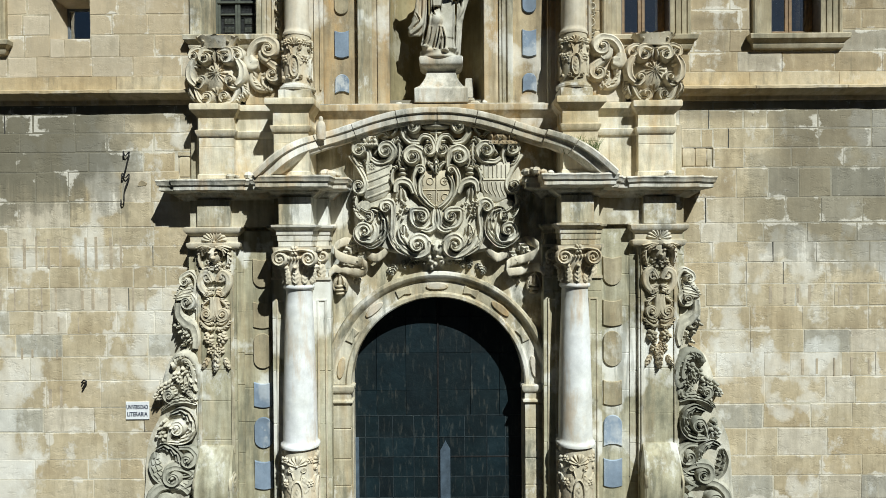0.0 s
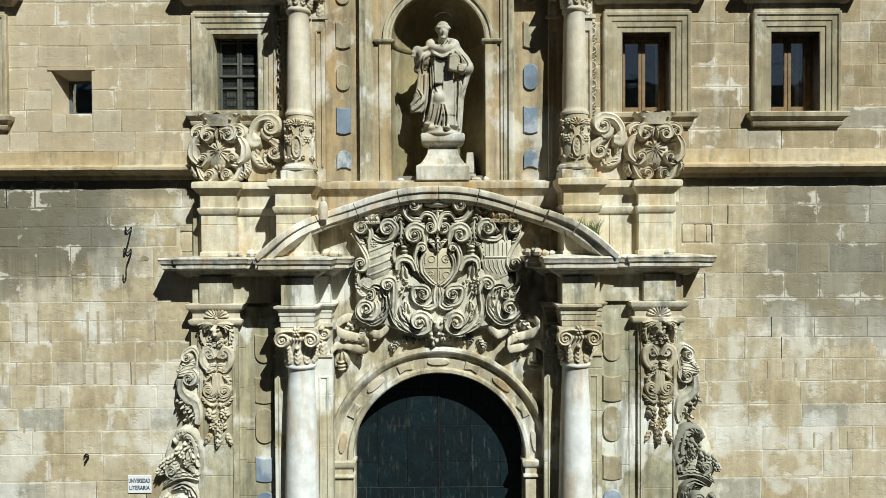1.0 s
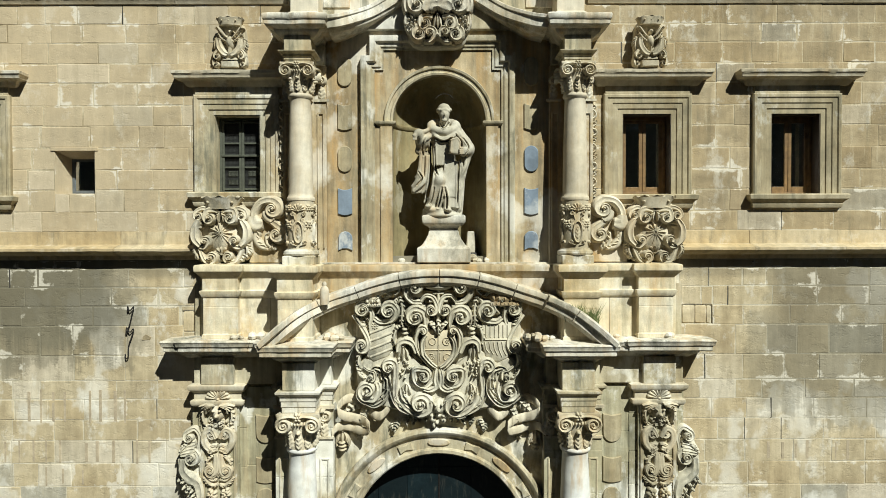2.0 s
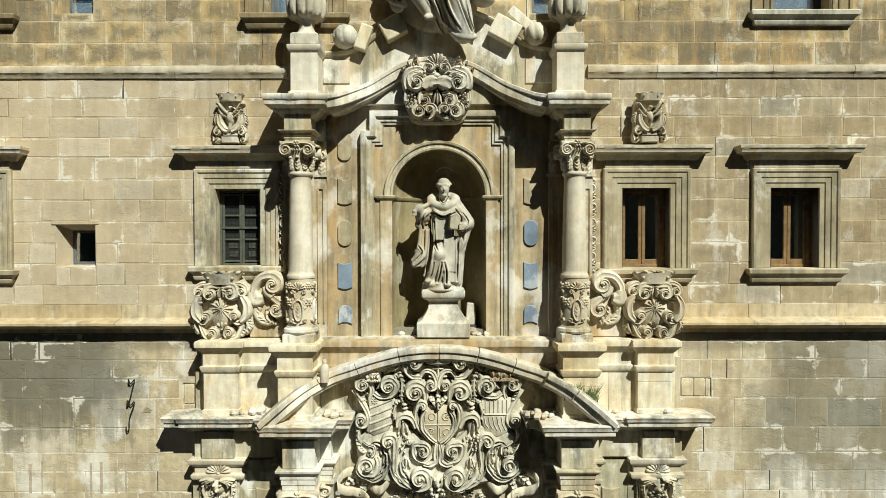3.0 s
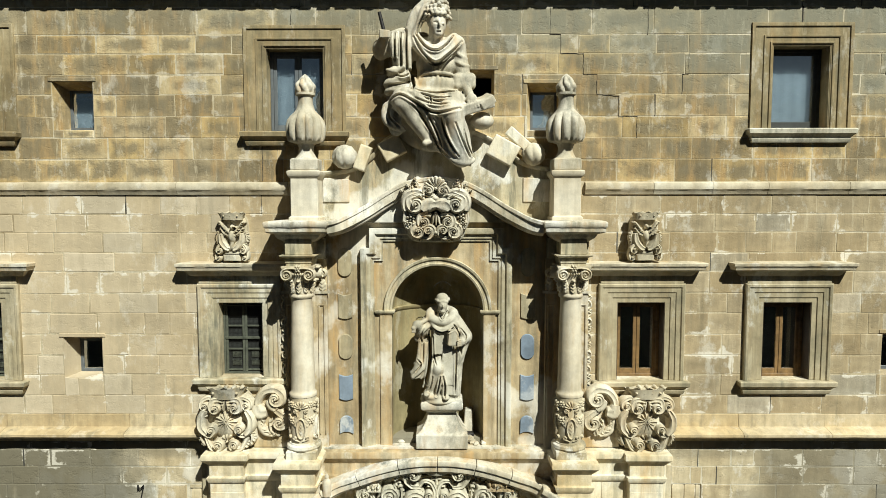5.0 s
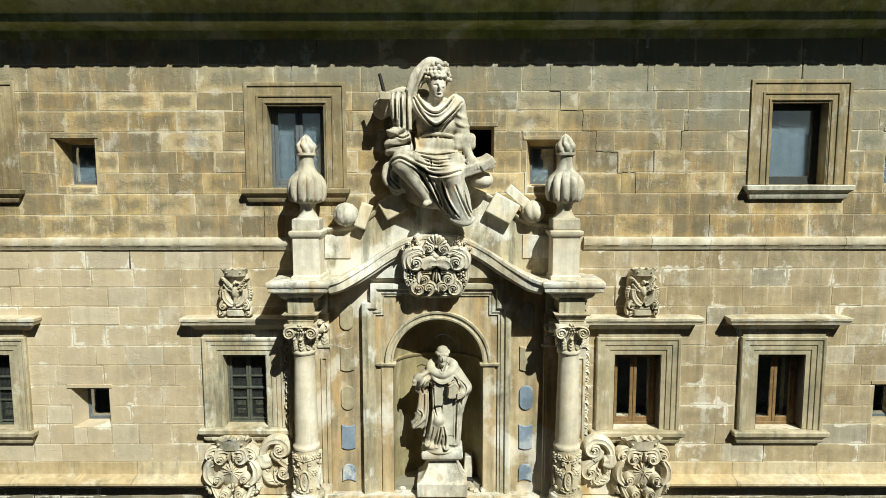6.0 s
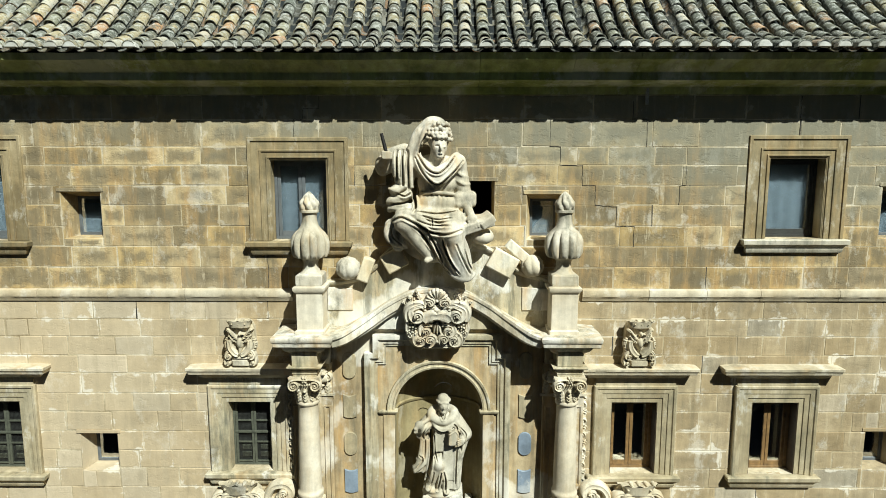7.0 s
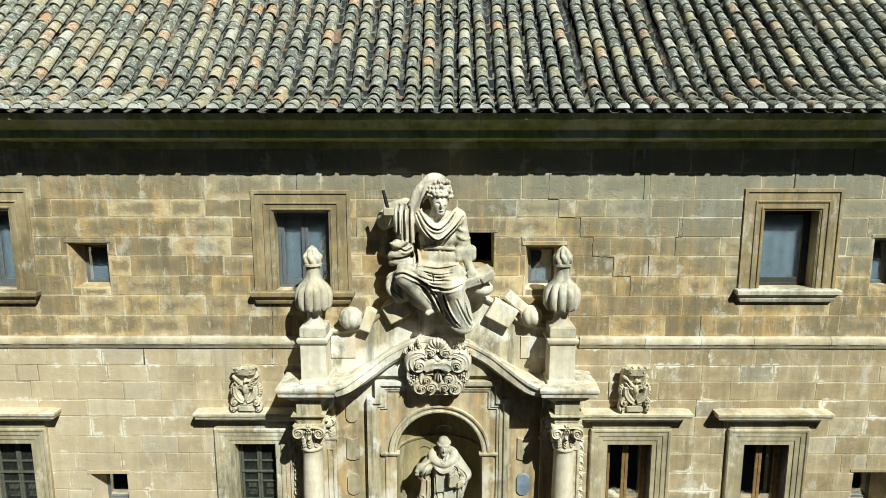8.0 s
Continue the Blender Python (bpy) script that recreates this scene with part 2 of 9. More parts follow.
STONE_OLIVE = stone("olive_streaked_stone", [(0.31, 0.275, 0.17), (0.45, 0.405, 0.265), (0.57, 0.53, 0.39)], dirt=(0.12, 0.12, 0.08), pale=0.6, dirt_at=(0.53, 0.68), dirt_most=0.6, rust=0.2, streak=0.8, wash=0.9, lichen=0.5)
MARBLE = stone("white_marble", [(0.62, 0.58, 0.48), (0.76, 0.74, 0.67), (0.82, 0.80, 0.76)], dirt=(0.55, 0.42, 0.24), dirt_at=(0.55, 0.72), dirt_most=0.4, pale=0.2, rough=0.45, grain=0.25, streak=0.15, rust=0.75, relief=0.25)
STONE_SHAFT = stone("cream_shaft_stone", [(0.52, 0.435, 0.29), (0.65, 0.57, 0.425), (0.71, 0.645, 0.51)], dirt_at=(0.6, 0.8), dirt_most=0.4, pale=0.2, rough=0.65, grain=0.3, streak=0.4, rust=0.25, relief=0.35)
STATUE_STONE = stone("statue_limestone", [(0.45, 0.39, 0.27), (0.61, 0.55, 0.43), (0.73, 0.695, 0.60)], dirt=(0.11, 0.11, 0.085), dirt_at=(0.52, 0.66), dirt_most=0.65, pale=0.45, rust=0.6, relief=0.6, lichen=0.45)
NICHE_FIGURE = stone("weathered_figure_stone", [(0.31, 0.27, 0.19), (0.46, 0.415, 0.31), (0.62, 0.575, 0.465)], dirt=(0.10, 0.10, 0.08), dirt_at=(0.50, 0.68), dirt_most=0.65, pale=0.4, rust=0.4, relief=0.4)
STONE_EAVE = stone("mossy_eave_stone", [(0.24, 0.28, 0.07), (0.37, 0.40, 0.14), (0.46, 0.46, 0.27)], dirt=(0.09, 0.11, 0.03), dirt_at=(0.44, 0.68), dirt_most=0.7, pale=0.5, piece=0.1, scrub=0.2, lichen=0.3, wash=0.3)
BLUE = stone("blue_grey_marble", [(0.15, 0.18, 0.21), (0.25, 0.30, 0.36), (0.38, 0.43, 0.48)], dirt_at=(0.6, 0.8), dirt_most=0.4, pale=0.65, rough=0.45, grain=0.3, streak=0.2, wash=0.4)
MORTAR = stone("lime_mortar", [(0.27, 0.205, 0.11), (0.52, 0.43, 0.275), (0.74, 0.67, 0.52)], pale=0.5, grain=1.5, dirt_at=(0.55, 0.66), dirt_most=0.6, scrub=0.4)
MORTAR_LOW = stone("sooty_lime_mortar", [(0.50, 0.42, 0.29), (0.62, 0.55, 0.40), (0.72, 0.66, 0.53)], pale=0.4, grain=1.5, dirt_at=(0.52, 0.68), dirt_most=0.5, stain=soot)
LIME = stone("white_lime_mortar", [(0.36, 0.345, 0.28), (0.50, 0.49, 0.43), (0.66, 0.65, 0.60)], pale=0.4, dirt=(0.16, 0.17, 0.13), dirt_at=(0.52, 0.66), dirt_most=0.7)
IRON = plain("black_iron", (0.03, 0.028, 0.026), 0.6, 0.6, 0.4, 20)
WOOD = plain("brown_varnished_wood", (0.19, 0.115, 0.045), 0.45, 0.0, 0.35, 10)
WOOD_DARK = plain("dark_painted_wood", (0.028, 0.03, 0.026), 0.6, 0.0, 0.3, 10)
WOOD_OLIVE = plain("olive_painted_wood", (0.075, 0.08, 0.058), 0.6, 0.0, 0.3, 10)
# Dark brown that paints in the shade on the brown windows' reveals.
REVEAL_SHADE = plain("dark_brown_reveal_shade", (0.05, 0.034, 0.018), 0.55, 0.0, 0.3, 10)
WOOD_GREY = plain("grey_painted_wood", (0.10, 0.11, 0.115), 0.55, 0.0, 0.2, 10)
PLASTER_DARK = plain("dim_interior_plaster", (0.16, 0.14, 0.11), 0.9)
BLIND = plain("grey_blue_curtain", (0.14, 0.175, 0.205), 0.9, 0.0, 0.15, 5)
LEAD = plain("grey_lead", (0.30, 0.31, 0.32), 0.5, 0.3, 0.3, 20)
SEAM = plain("worn_iron_seam", (0.05, 0.064, 0.068), 0.5, 0.4, 0.4, 12)
POST = plain("blue_painted_post", (0.075, 0.10, 0.125), 0.55, 0.2, 0.3, 8)
TILE_WHITE = plain("white_glazed_tile", (0.72, 0.72, 0.70), 0.25, 0.0, 0.08, 12, 0.0005)
INK = plain("blue_black_lettering", (0.02, 0.025, 0.05), 0.5, 0.0, 0.1, 20, 0.0002)
GRASS = plain("dry_green_grass", (0.12, 0.145, 0.045), 0.8, 0.0, 0.4, 30)


def door_metal():
    m, nt, bsdf = mat_base("blued_sheet_iron")
    pos = nt.nodes.new("ShaderNodeNewGeometry").outputs["Position"]
    rnd = nt.nodes.new("ShaderNodeObjectInfo").outputs["Random"]
    a = noise_of(nt, pos, 3.0, 6.0, rough=0.7)
    b = noise_of(nt, pos, 1.0, 5.0, stretch=(14, 14, 3), rough=0.7)
    col = ramp(nt, a, [(0.3, (0.0015, 0.006, 0.008)), (0.55, (0.0035, 0.011, 0.014)), (0.75, (0.009, 0.019, 0.023))])
    col = mix(nt, "MIX", ramp(nt, b, [(0.55, grey(0)), (0.72, grey(0.55))]), col, (0.075, 0.078, 0.066))
    col = mix(nt, "MULTIPLY", 0.6, col, ramp(nt, rnd, [(0.0, (0.5, 0.5, 0.5)), (0.5, (1.2, 1.0, 0.85)), (1.0, (1.5, 1.5, 1.5))]))
    nt.links.new(col, bsdf.inputs["Base Color"])
    bsdf.inputs["Roughness"].default_value, bsdf.inputs["Metallic"].default_value = 0.5, 0.1
    bump(nt, bsdf, [noise_of(nt, pos, 9.0, 5.0), maths(nt, "MULTIPLY", b, 0.3)], 0.015, 0.5)
    return m


def glass():
    m, nt, bsdf = mat_base("window_glass")
    bsdf.inputs["Base Color"].default_value = (0.9, 0.95, 0.95, 1)
    bsdf.inputs["Roughness"].default_value = 0.02
    bsdf.inputs["Transmission Weight"].default_value = 1.0
    bsdf.inputs["IOR"].default_value = 3.4
    pos = nt.nodes.new("ShaderNodeNewGeometry").outputs["Position"]
    bump(nt, bsdf, [noise_of(nt, pos, 2.5, 2.0)], 0.01, 0.25)
    return m


def roof_tile(name, island, dim=1.0):
    """Old clay: ochre, pink and straw fired tones, with grey lichen and black moss. dim below 1 paints shade into the
    colour.
    """
    m, nt, bsdf = mat_base(name)
    pos = nt.nodes.new("ShaderNodeNewGeometry")
    rnd = pos.outputs["Random Per Island"] if island else nt.nodes.new("ShaderNodeObjectInfo").outputs["Random"]
    p = pos.outputs["Position"]
    col = ramp(nt, rnd, [(0.0, (0.14, 0.145, 0.105)), (0.2, (0.27, 0.235, 0.14)), (0.42, (0.37, 0.31, 0.18)), (0.58, (0.22, 0.22, 0.155)), (0.70, (0.38, 0.25, 0.145)), (0.76, (0.42, 0.235, 0.10)), (0.84, (0.43, 0.40, 0.31)), (1.0, (0.17, 0.175, 0.145))])
    n1, n2 = noise_of(nt, p, 7.0, 7.0, rough=0.8), noise_of(nt, p, 26.0, 6.0, rough=0.75)
    n3, n4 = noise_of(nt, p, 1.1, 4.0), noise_of(nt, p, 13.0, 5.0, rough=0.7)
    lich = maths(nt, "ADD", maths(nt, "MULTIPLY", n1, 0.65), maths(nt, "MULTIPLY", n3, 0.35))
    lich = maths(nt, "ADD", lich, maths(nt, "MULTIPLY_ADD", maths(nt, "FRACT", maths(nt, "MULTIPLY", rnd, 7.3)), 0.24, -0.12))
    spot = nt.nodes.new("ShaderNodeSeparateXYZ")
    nt.links.new(p, spot.inputs[0])
    # The grey cover rises steadily with x, so tiles darken towards +x.
    lich = maths(nt, "ADD", lich, maths(nt, "MULTIPLY_ADD", spot.outputs[0], 0.007, 0.02))
    col = mix(nt, "MIX", ramp(nt, lich, [(0.47, grey(0)), (0.56, grey(0.85))]), col, (0.09, 0.10, 0.085))
    col = mix(nt, "MIX", ramp(nt, n4, [(0.50, grey(0)), (0.60, grey(0.8))]), col, (0.42, 0.43, 0.39))
    col = mix(nt, "MIX", ramp(nt, n2, [(0.36, grey(0.8)), (0.46, grey(0))]), col, (0.045, 0.05, 0.035))
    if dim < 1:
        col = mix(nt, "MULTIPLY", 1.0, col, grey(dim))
    nt.links.new(col, bsdf.inputs["Base Color"])
    bsdf.inputs["Roughness"].default_value = 0.9
    bump(nt, bsdf, [n1, maths(nt, "MULTIPLY", n2, 0.5)], 0.012, 0.8)
    return m


DOOR = door_metal()
GLASS = glass()
TILE_ONE, TILE_ALL = roof_tile("clay_roof_tile", False), roof_tile("clay_roof_tiles", True)
# Channel tiles: moss, and a dimmed colour for the shade between barrel rows.
TILE_PAN = roof_tile("mossy_shaded_channel_tiles", True, 0.42)
PAVING = stone("street_paving", [(0.012, 0.015, 0.016), (0.018, 0.022, 0.023), (0.028, 0.032, 0.033)], pale=0.0)
RENDER_FAR = stone("unseen_wall_plaster", [(0.07, 0.075, 0.06), (0.10, 0.105, 0.085), (0.13, 0.13, 0.11)], pale=0.05)
CORE = plain("dark_joint", (0.05, 0.045, 0.035), 0.95)
PAINT_RED = plain("faded_brown_paint", (0.40, 0.33, 0.225), 0.9, 0.0, 0.3, 6)


# ---- geometry tools ----
class Geo:
    """A growing list of vertices and faces for one mesh."""

    def __init__(self):
        self.v, self.f, self.m = [], [], []
        self.marks, self.deep = [("carving", 0, 0)], 0

    def add(self, verts, faces, mi=0):
        o = len(self.v)
        self.v += [tuple(p) for p in verts]
        self.f += [tuple(i + o for i in face) for face in faces]
        self.m += [mi] * len(faces)
        return self

    def begin(self, name):
        """Opens a piece of carving that can be told apart."""
        if not self.deep:
            self.marks.append((name, len(self.v), len(self.f)))
        self.deep += 1

    def end(self):
        self.deep -= 1
        if not self.deep:
            self.marks.append(("carving", len(self.v), len(self.f)))

    def join(self, other, m=None, mi=0):
        self.add([m @ Vector(p) for p in other.v] if m is not None else other.v, other.f, mi)
        return self

    def grid(self, rows, close_u=False, close_v=False, cap=False, mi=0):
        """Rows of equally many points, skinned; cap closes the first and last row."""
        n, k = len(rows), len(rows[0])
        faces = []
        for a in range(n if close_v else n - 1):
            b = (a + 1) % n
            for i in range(k if close_u else k - 1):
                j = (i + 1) % k
                faces.append((a * k + i, a * k + j, b * k + j, b * k + i))
        if cap:
            faces.append(tuple(range(k))[::-1])
            faces.append(tuple((n - 1) * k + i for i in range(k)))
        return self.add([p for r in rows for p in r], faces, mi)

    def box(self, x0, x1, y0, y1, z0, z1, mi=0):
        v = [(x, y, z) for x in (x0, x1) for y in (y0, y1) for z in (z0, z1)]
        return self.add(v, [(0, 1, 3, 2), (4, 6, 7, 5), (0, 4, 5, 1), (2, 3, 7, 6), (0, 2, 6, 4), (1, 5, 7, 3)], mi)

    def block(self, x0, x1, yf, yb, profile, mi=0, wear=0.0):
        """A moulded block against the wall: profile of (outset, z) from bottom to top, front at yf, back at yb. wear chips and rounds its run."""
        if not wear:
            rows = [[(x0 - o, yb, z), (x0 - o, yf - o, z), (x1 + o, yf - o, z), (x1 + o, yb, z)] for o, z in profile]
            return self.grid(rows, close_u=True, cap=True, mi=mi)
        most, rows = max(o for o, _ in profile), []
        for o, z in profile:
            row, edge = [], max(0.0, o / most) ** 2
            a, b, c, d = Vector((x0 - o, yb)), Vector((x0 - o, yf - o)), Vector((x1 + o, yf - o)), Vector((x1 + o, yb))
            deep, wide = max(2, int((yb - yf + most) / 0.07)), max(2, int((x1 - x0 + 2 * most) / 0.07))
            for p, q, out, n, end in ((a, b, Vector((-1, 0)), deep, 0), (b, c, Vector((0, -1)), wide, 0), (c, d, Vector((1, 0)), deep, 1)):
                for i in range(n + end):
                    m = p.lerp(q, i / n)
                    k = noise.noise(Vector((m.x * 4.0, m.y * 4.0, z * 2.0))) + 0.5 * noise.noise(Vector((m.x * 13.0, m.y * 13.0, z * 9.0)))
                    chip = min(0.0, noise.noise(Vector((m.x * 2.3 + 7, m.y * 2.3, 3.1))) + 0.28) * 3.0
                    off = wear * edge * (0.7 * k + chip)
                    row.append((m.x + out.x * off, m.y + out.y * off, z + 0.5 * wear * edge * k))
            rows.append(row)
        return self.grid(rows, close_u=True, cap=True, mi=mi)

    def lathe(self, cx, cy, profile, seg=32, shape=None, mi=0):
        rows = []
        for r, z in profile:
            row = []
            for i in range(seg):
                a = 2 * math.pi * i / seg
                k = shape(a, z) if shape else 1.0
                row.append((cx + r * k * math.cos(a), cy + r * k * math.sin(a), z))
            rows.append(row)
        return self.grid(rows, close_u=True, cap=True, mi=mi)

    def sweep(self, pts, profile, deep=None, mi=0):
        """A closed section of (outward, y) carried along a curve in the facade's plane of (x, z); outward is left of the way. deep(x) scales its depth."""
        rows, n = [], len(pts)
        for i, (x, z) in enumerate(pts):
            a, b = pts[max(i - 1, 0)], pts[min(i + 1, n - 1)]
            d0, d1 = Vector((x - a[0], z - a[1])), Vector((b[0] - x, b[1] - z))
            d = ((d0.normalized() if d0.length > 1e-9 else d1.normalized()) + (d1.normalized() if d1.length > 1e-9 else d0.normalized())).normalized()
            k = 1.0
            if 0 < i < n - 1:
                k = 1.0 / max(0.4, d.dot(d0.normalized()))
            nx, nz = -d.y * k, d.x * k
            rows.append([(x + nx * o, y * (deep(x) if deep else 1.0), z + nz * o) for o, y in profile])
        return self.grid(rows, close_u=True, cap=True, mi=mi)

    def stroke(self, pts, widths, y0, high, sides=4, sink=0.02, mi=0):
        """A carved ridge along a curve in (x, z): half-round, standing off the plane y0 by high (may vary along it)."""
        n, rows = len(pts), []
        for i, (x, z) in enumerate(pts):
            a, b = pts[max(i - 1, 0)], pts[min(i + 1, n - 1)]
            d = Vector((b[0] - a[0], b[1] - a[1]))
            d = d.normalized() if d.length > 1e-9 else Vector((1, 0))
            w = widths[i] if isinstance(widths, (list, tuple)) else widths
            h = high[i] if isinstance(high, (list, tuple)) else high
            row = []
            for s in range(sides + 1):
                t = math.pi * s / sides
                o, up = 0.5 * w * math.cos(t), math.sin(t)
                row.append((x - d.y * o, y0 + sink - (h + sink) * up ** 0.7, z + d.x * o))
            rows.append(row)
        return self.grid(rows, cap=True, mi=mi)

    def dome(self, cx, cz, rx, rz, y0, high, seg=12, rings=4, turn=0.0, sink=0.02, mi=0):
        rows, ct, st = [], math.cos(turn), math.sin(turn)
        for k in range(rings + 1):
            t = 0.5 * math.pi * k / rings
            c, s = max(math.cos(t), 0.03), math.sin(t)
            row = []
            for i in range(seg):
                a = 2 * math.pi * i / seg
                x, z = rx * c * math.cos(a), rz * c * math.sin(a)
                row.append((cx + x * ct - z * st, y0 + sink - (high + sink) * s, cz + x * st + z * ct))
            rows.append(row)
        return self.grid(rows, close_u=True, cap=True, mi=mi)

    def plate(self, pts, yf, yb, edge=0.012, mi=0):
        """A flat slab with a chamfered rim from an outline in (x, z)."""
        cx, cz = sum(p[0] for p in pts) / len(pts), sum(p[1] for p in pts) / len(pts)
        def inset(p, d):
            w = Vector((p[0] - cx, p[1] - cz))
            w = w * max(0.0, 1 - d / max(w.length, 1e-6))
            return cx + w.x, cz + w.y
        rows = [[(x, yb, z) for x, z in pts], [(x, yf + edge, z) for x, z in pts], [(*inset(p, edge)[:1], yf, inset(p, edge)[1]) for p in pts]]
        return self.grid(rows, close_u=True, cap=True, mi=mi)

    def frame3(self, x0, x1, z0, z1, profile, mi=0):
        """A moulded surround of two jambs and a lintel: profile of (outset from the opening, y)."""
        rows = [[(x0 - o, y, z0), (x0 - o, y, z1 + o), (x1 + o, y, z1 + o), (x1 + o, y, z0)] for o, y in profile]
        n = len(rows)
        v = [p for r in rows for p in r]
        f = [(a * 4 + i, a * 4 + i + 1, ((a + 1) % n) * 4 + i + 1, ((a + 1) % n) * 4 + i) for a in range(n) for i in range(3)]
        f += [tuple(a * 4 for a in range(n)), tuple(a * 4 + 3 for a in range(n))[::-1]]
        return self.add(v, f, mi)


def mesh_of(name, geo, mats, smooth=True, angle=38):
    me = bpy.data.meshes.new(name)
    me.from_pydata(geo.v, [], geo.f)
    for m in mats if isinstance(mats, (list, tuple)) else (mats,):
        me.materials.append(m)
    if any(geo.m):
        me.polygons.foreach_set("material_index", geo.m)
    bm = bmesh.new()
    bm.from_mesh(me)
    bmesh.ops.recalc_face_normals(bm, faces=bm.faces)
    bm.to_mesh(me)
    bm.free()
    if smooth:
        me.polygons.foreach_set("use_smooth", [True] * len(me.polygons))
        me.set_sharp_from_angle(angle=radians(angle))
    me.update()
    return me


def part(name, geo, mats, parent=None, label="", bevel=0.0, smooth=True, kind="", angle=38):
    ob = new(name, mesh_of(name, geo, mats, smooth, angle))
    ob.parent = parent
    if bevel:
        b = ob.modifiers.new("worn_edge", "BEVEL")
        b.width, b.segments, b.limit_method, b.angle_limit = bevel, 2, "ANGLE", radians(40)
    return tagged(ob, label=label, kind=kind)


def thing(name, place, label, category, group="", kind=""):
    ob = new(name)
    ob.location = place
    ob.empty_display_size = 0.2
    tagged(ob, label, category, group, kind)
    return ob


def under(parent, ob):
    """Puts a part, built in world places, under a thing that stands somewhere."""
    ob.parent = parent
    ob.matrix_parent_inverse = Matrix.Translation(parent.location).inverted()
    return ob


def bit(name, geo, mats, parent, label="", bevel=0.0, smooth=True, kind="", angle=38):
    return under(parent, part(name, geo, mats, None, label, bevel, smooth, kind, angle))


def arc(cx, cz, r, a0, a1, n=16):
    return [(cx + r * math.cos(a0 + (a1 - a0) * i / n), cz + r * math.sin(a0 + (a1 - a0) * i / n)) for i in range(n + 1)]


def curve(pts, n=8):
    """A smooth line through a few places (Catmull-Rom)."""
    p = [pts[0], *pts, pts[-1]]
    out = []
    for i in range(1, len(p) - 2):
        a, b, c, d = (Vector(q) for q in p[i - 1 : i + 3])
        for k in range(n):
            t = k / n
            q = 0.5 * ((2 * b) + (c - a) * t + (2 * a - 5 * b + 4 * c - d) * t * t + (3 * b - a - 3 * c + d) * t**3)
            out.append((q.x, q.y))
    out.append(tuple(pts[-1]))
    return out


AX = -0.05  # the portal's axis
# ---- ground and a plain unseen wall added to block low sky ----
part("ground", Geo().box(-400, 400, -400, 300, -0.5, 0.0), PAVING, label="", kind="structure")
# Added behind the camera: holds back low sky light and shades the ground.
far = part("unseen_backdrop", Geo().box(-90, 90, -28, -27, 0, 17), RENDER_FAR, kind="structure")

# ---- walls ----
OPEN_LOW = [(AX - 1.42, AX + 1.42, 0.0, 5.5)]
BROKEN = [(4.03, 4.56, 7.62, 7.94), (-4.36, -4.12, 7.50, 7.86)]
W = {  # openings: x0, x1, z0, z1
    "a": (-3.79, -3.02, 9.84, 11.13), "b": (3.04, 3.85, 9.79, 11.13), "c": (5.53, 6.35, 9.79, 11.13), "d": (-8.34, -7.50, 9.79, 11.13),
    "e": (-2.89, -1.92, 14.02, 15.40), "f": (5.54, 6.50, 14.06, 15.43), "g": (-8.32, -7.43, 14.02, 15.43),
    "sq_mid": (-6.47, -5.80, 9.82, 10.54), "sq_top": (-6.47, -5.79, 14.05, 14.86), "sq_top_r": (1.47, 2.12, 14.04, 14.82), "hole_top": (0.38, 0.92, 14.42, 15.04),
    "sq_mid_r": (7.58, 8.24, 9.86, 10.60), "sq_top_rr": (7.48, 8.1, 14.05, 14.95),
}
NICHE = (AX - 0.80, AX + 0.82, 8.7, 11.85)
MID_OPEN = [W[k] for k in ("a", "b", "c", "d", "sq_mid", "sq_mid_r")]
TOP_OPEN = [W[k] for k in ("e", "f", "g", "sq_top", "sq_top_r", "hole_top", "sq_top_rr")]


def less(rect, holes):
    """What is left of a rectangle after holes are cut out, as rectangles."""
    out = [rect]
    for hx0, hx1, hz0, hz1 in holes:
        nxt = []
        for x0, x1, z0, z1 in out:
            if hx1 <= x0 or hx0 >= x1 or hz1 <= z0 or hz0 >= z1:
                nxt.append((x0, x1, z0, z1))
                continue
            if hx0 > x0:
                nxt.append((x0, hx0, z0, z1))
            if hx1 < x1:
                nxt.append((hx1, x1, z0, z1))
            a, b = max(x0, hx0), min(x1, hx1)
            if hz0 > z0:
                nxt.append((a, b, z0, hz0))
            if hz1 < z1:
                nxt.append((a, b, hz1, z1))
        out = nxt
    return [r for r in out if r[1] - r[0] > 0.03 and r[3] - r[2] > 0.03]


def wall(name, z0, z1, holes, mat):
    g = Geo()
    for x0, x1, a, b in less((-14, 14, z0, z1), holes):
        g.box(x0, x1, 0.0, 0.75, a, b)
    return part(name, g, mat, kind="structure", smooth=False)


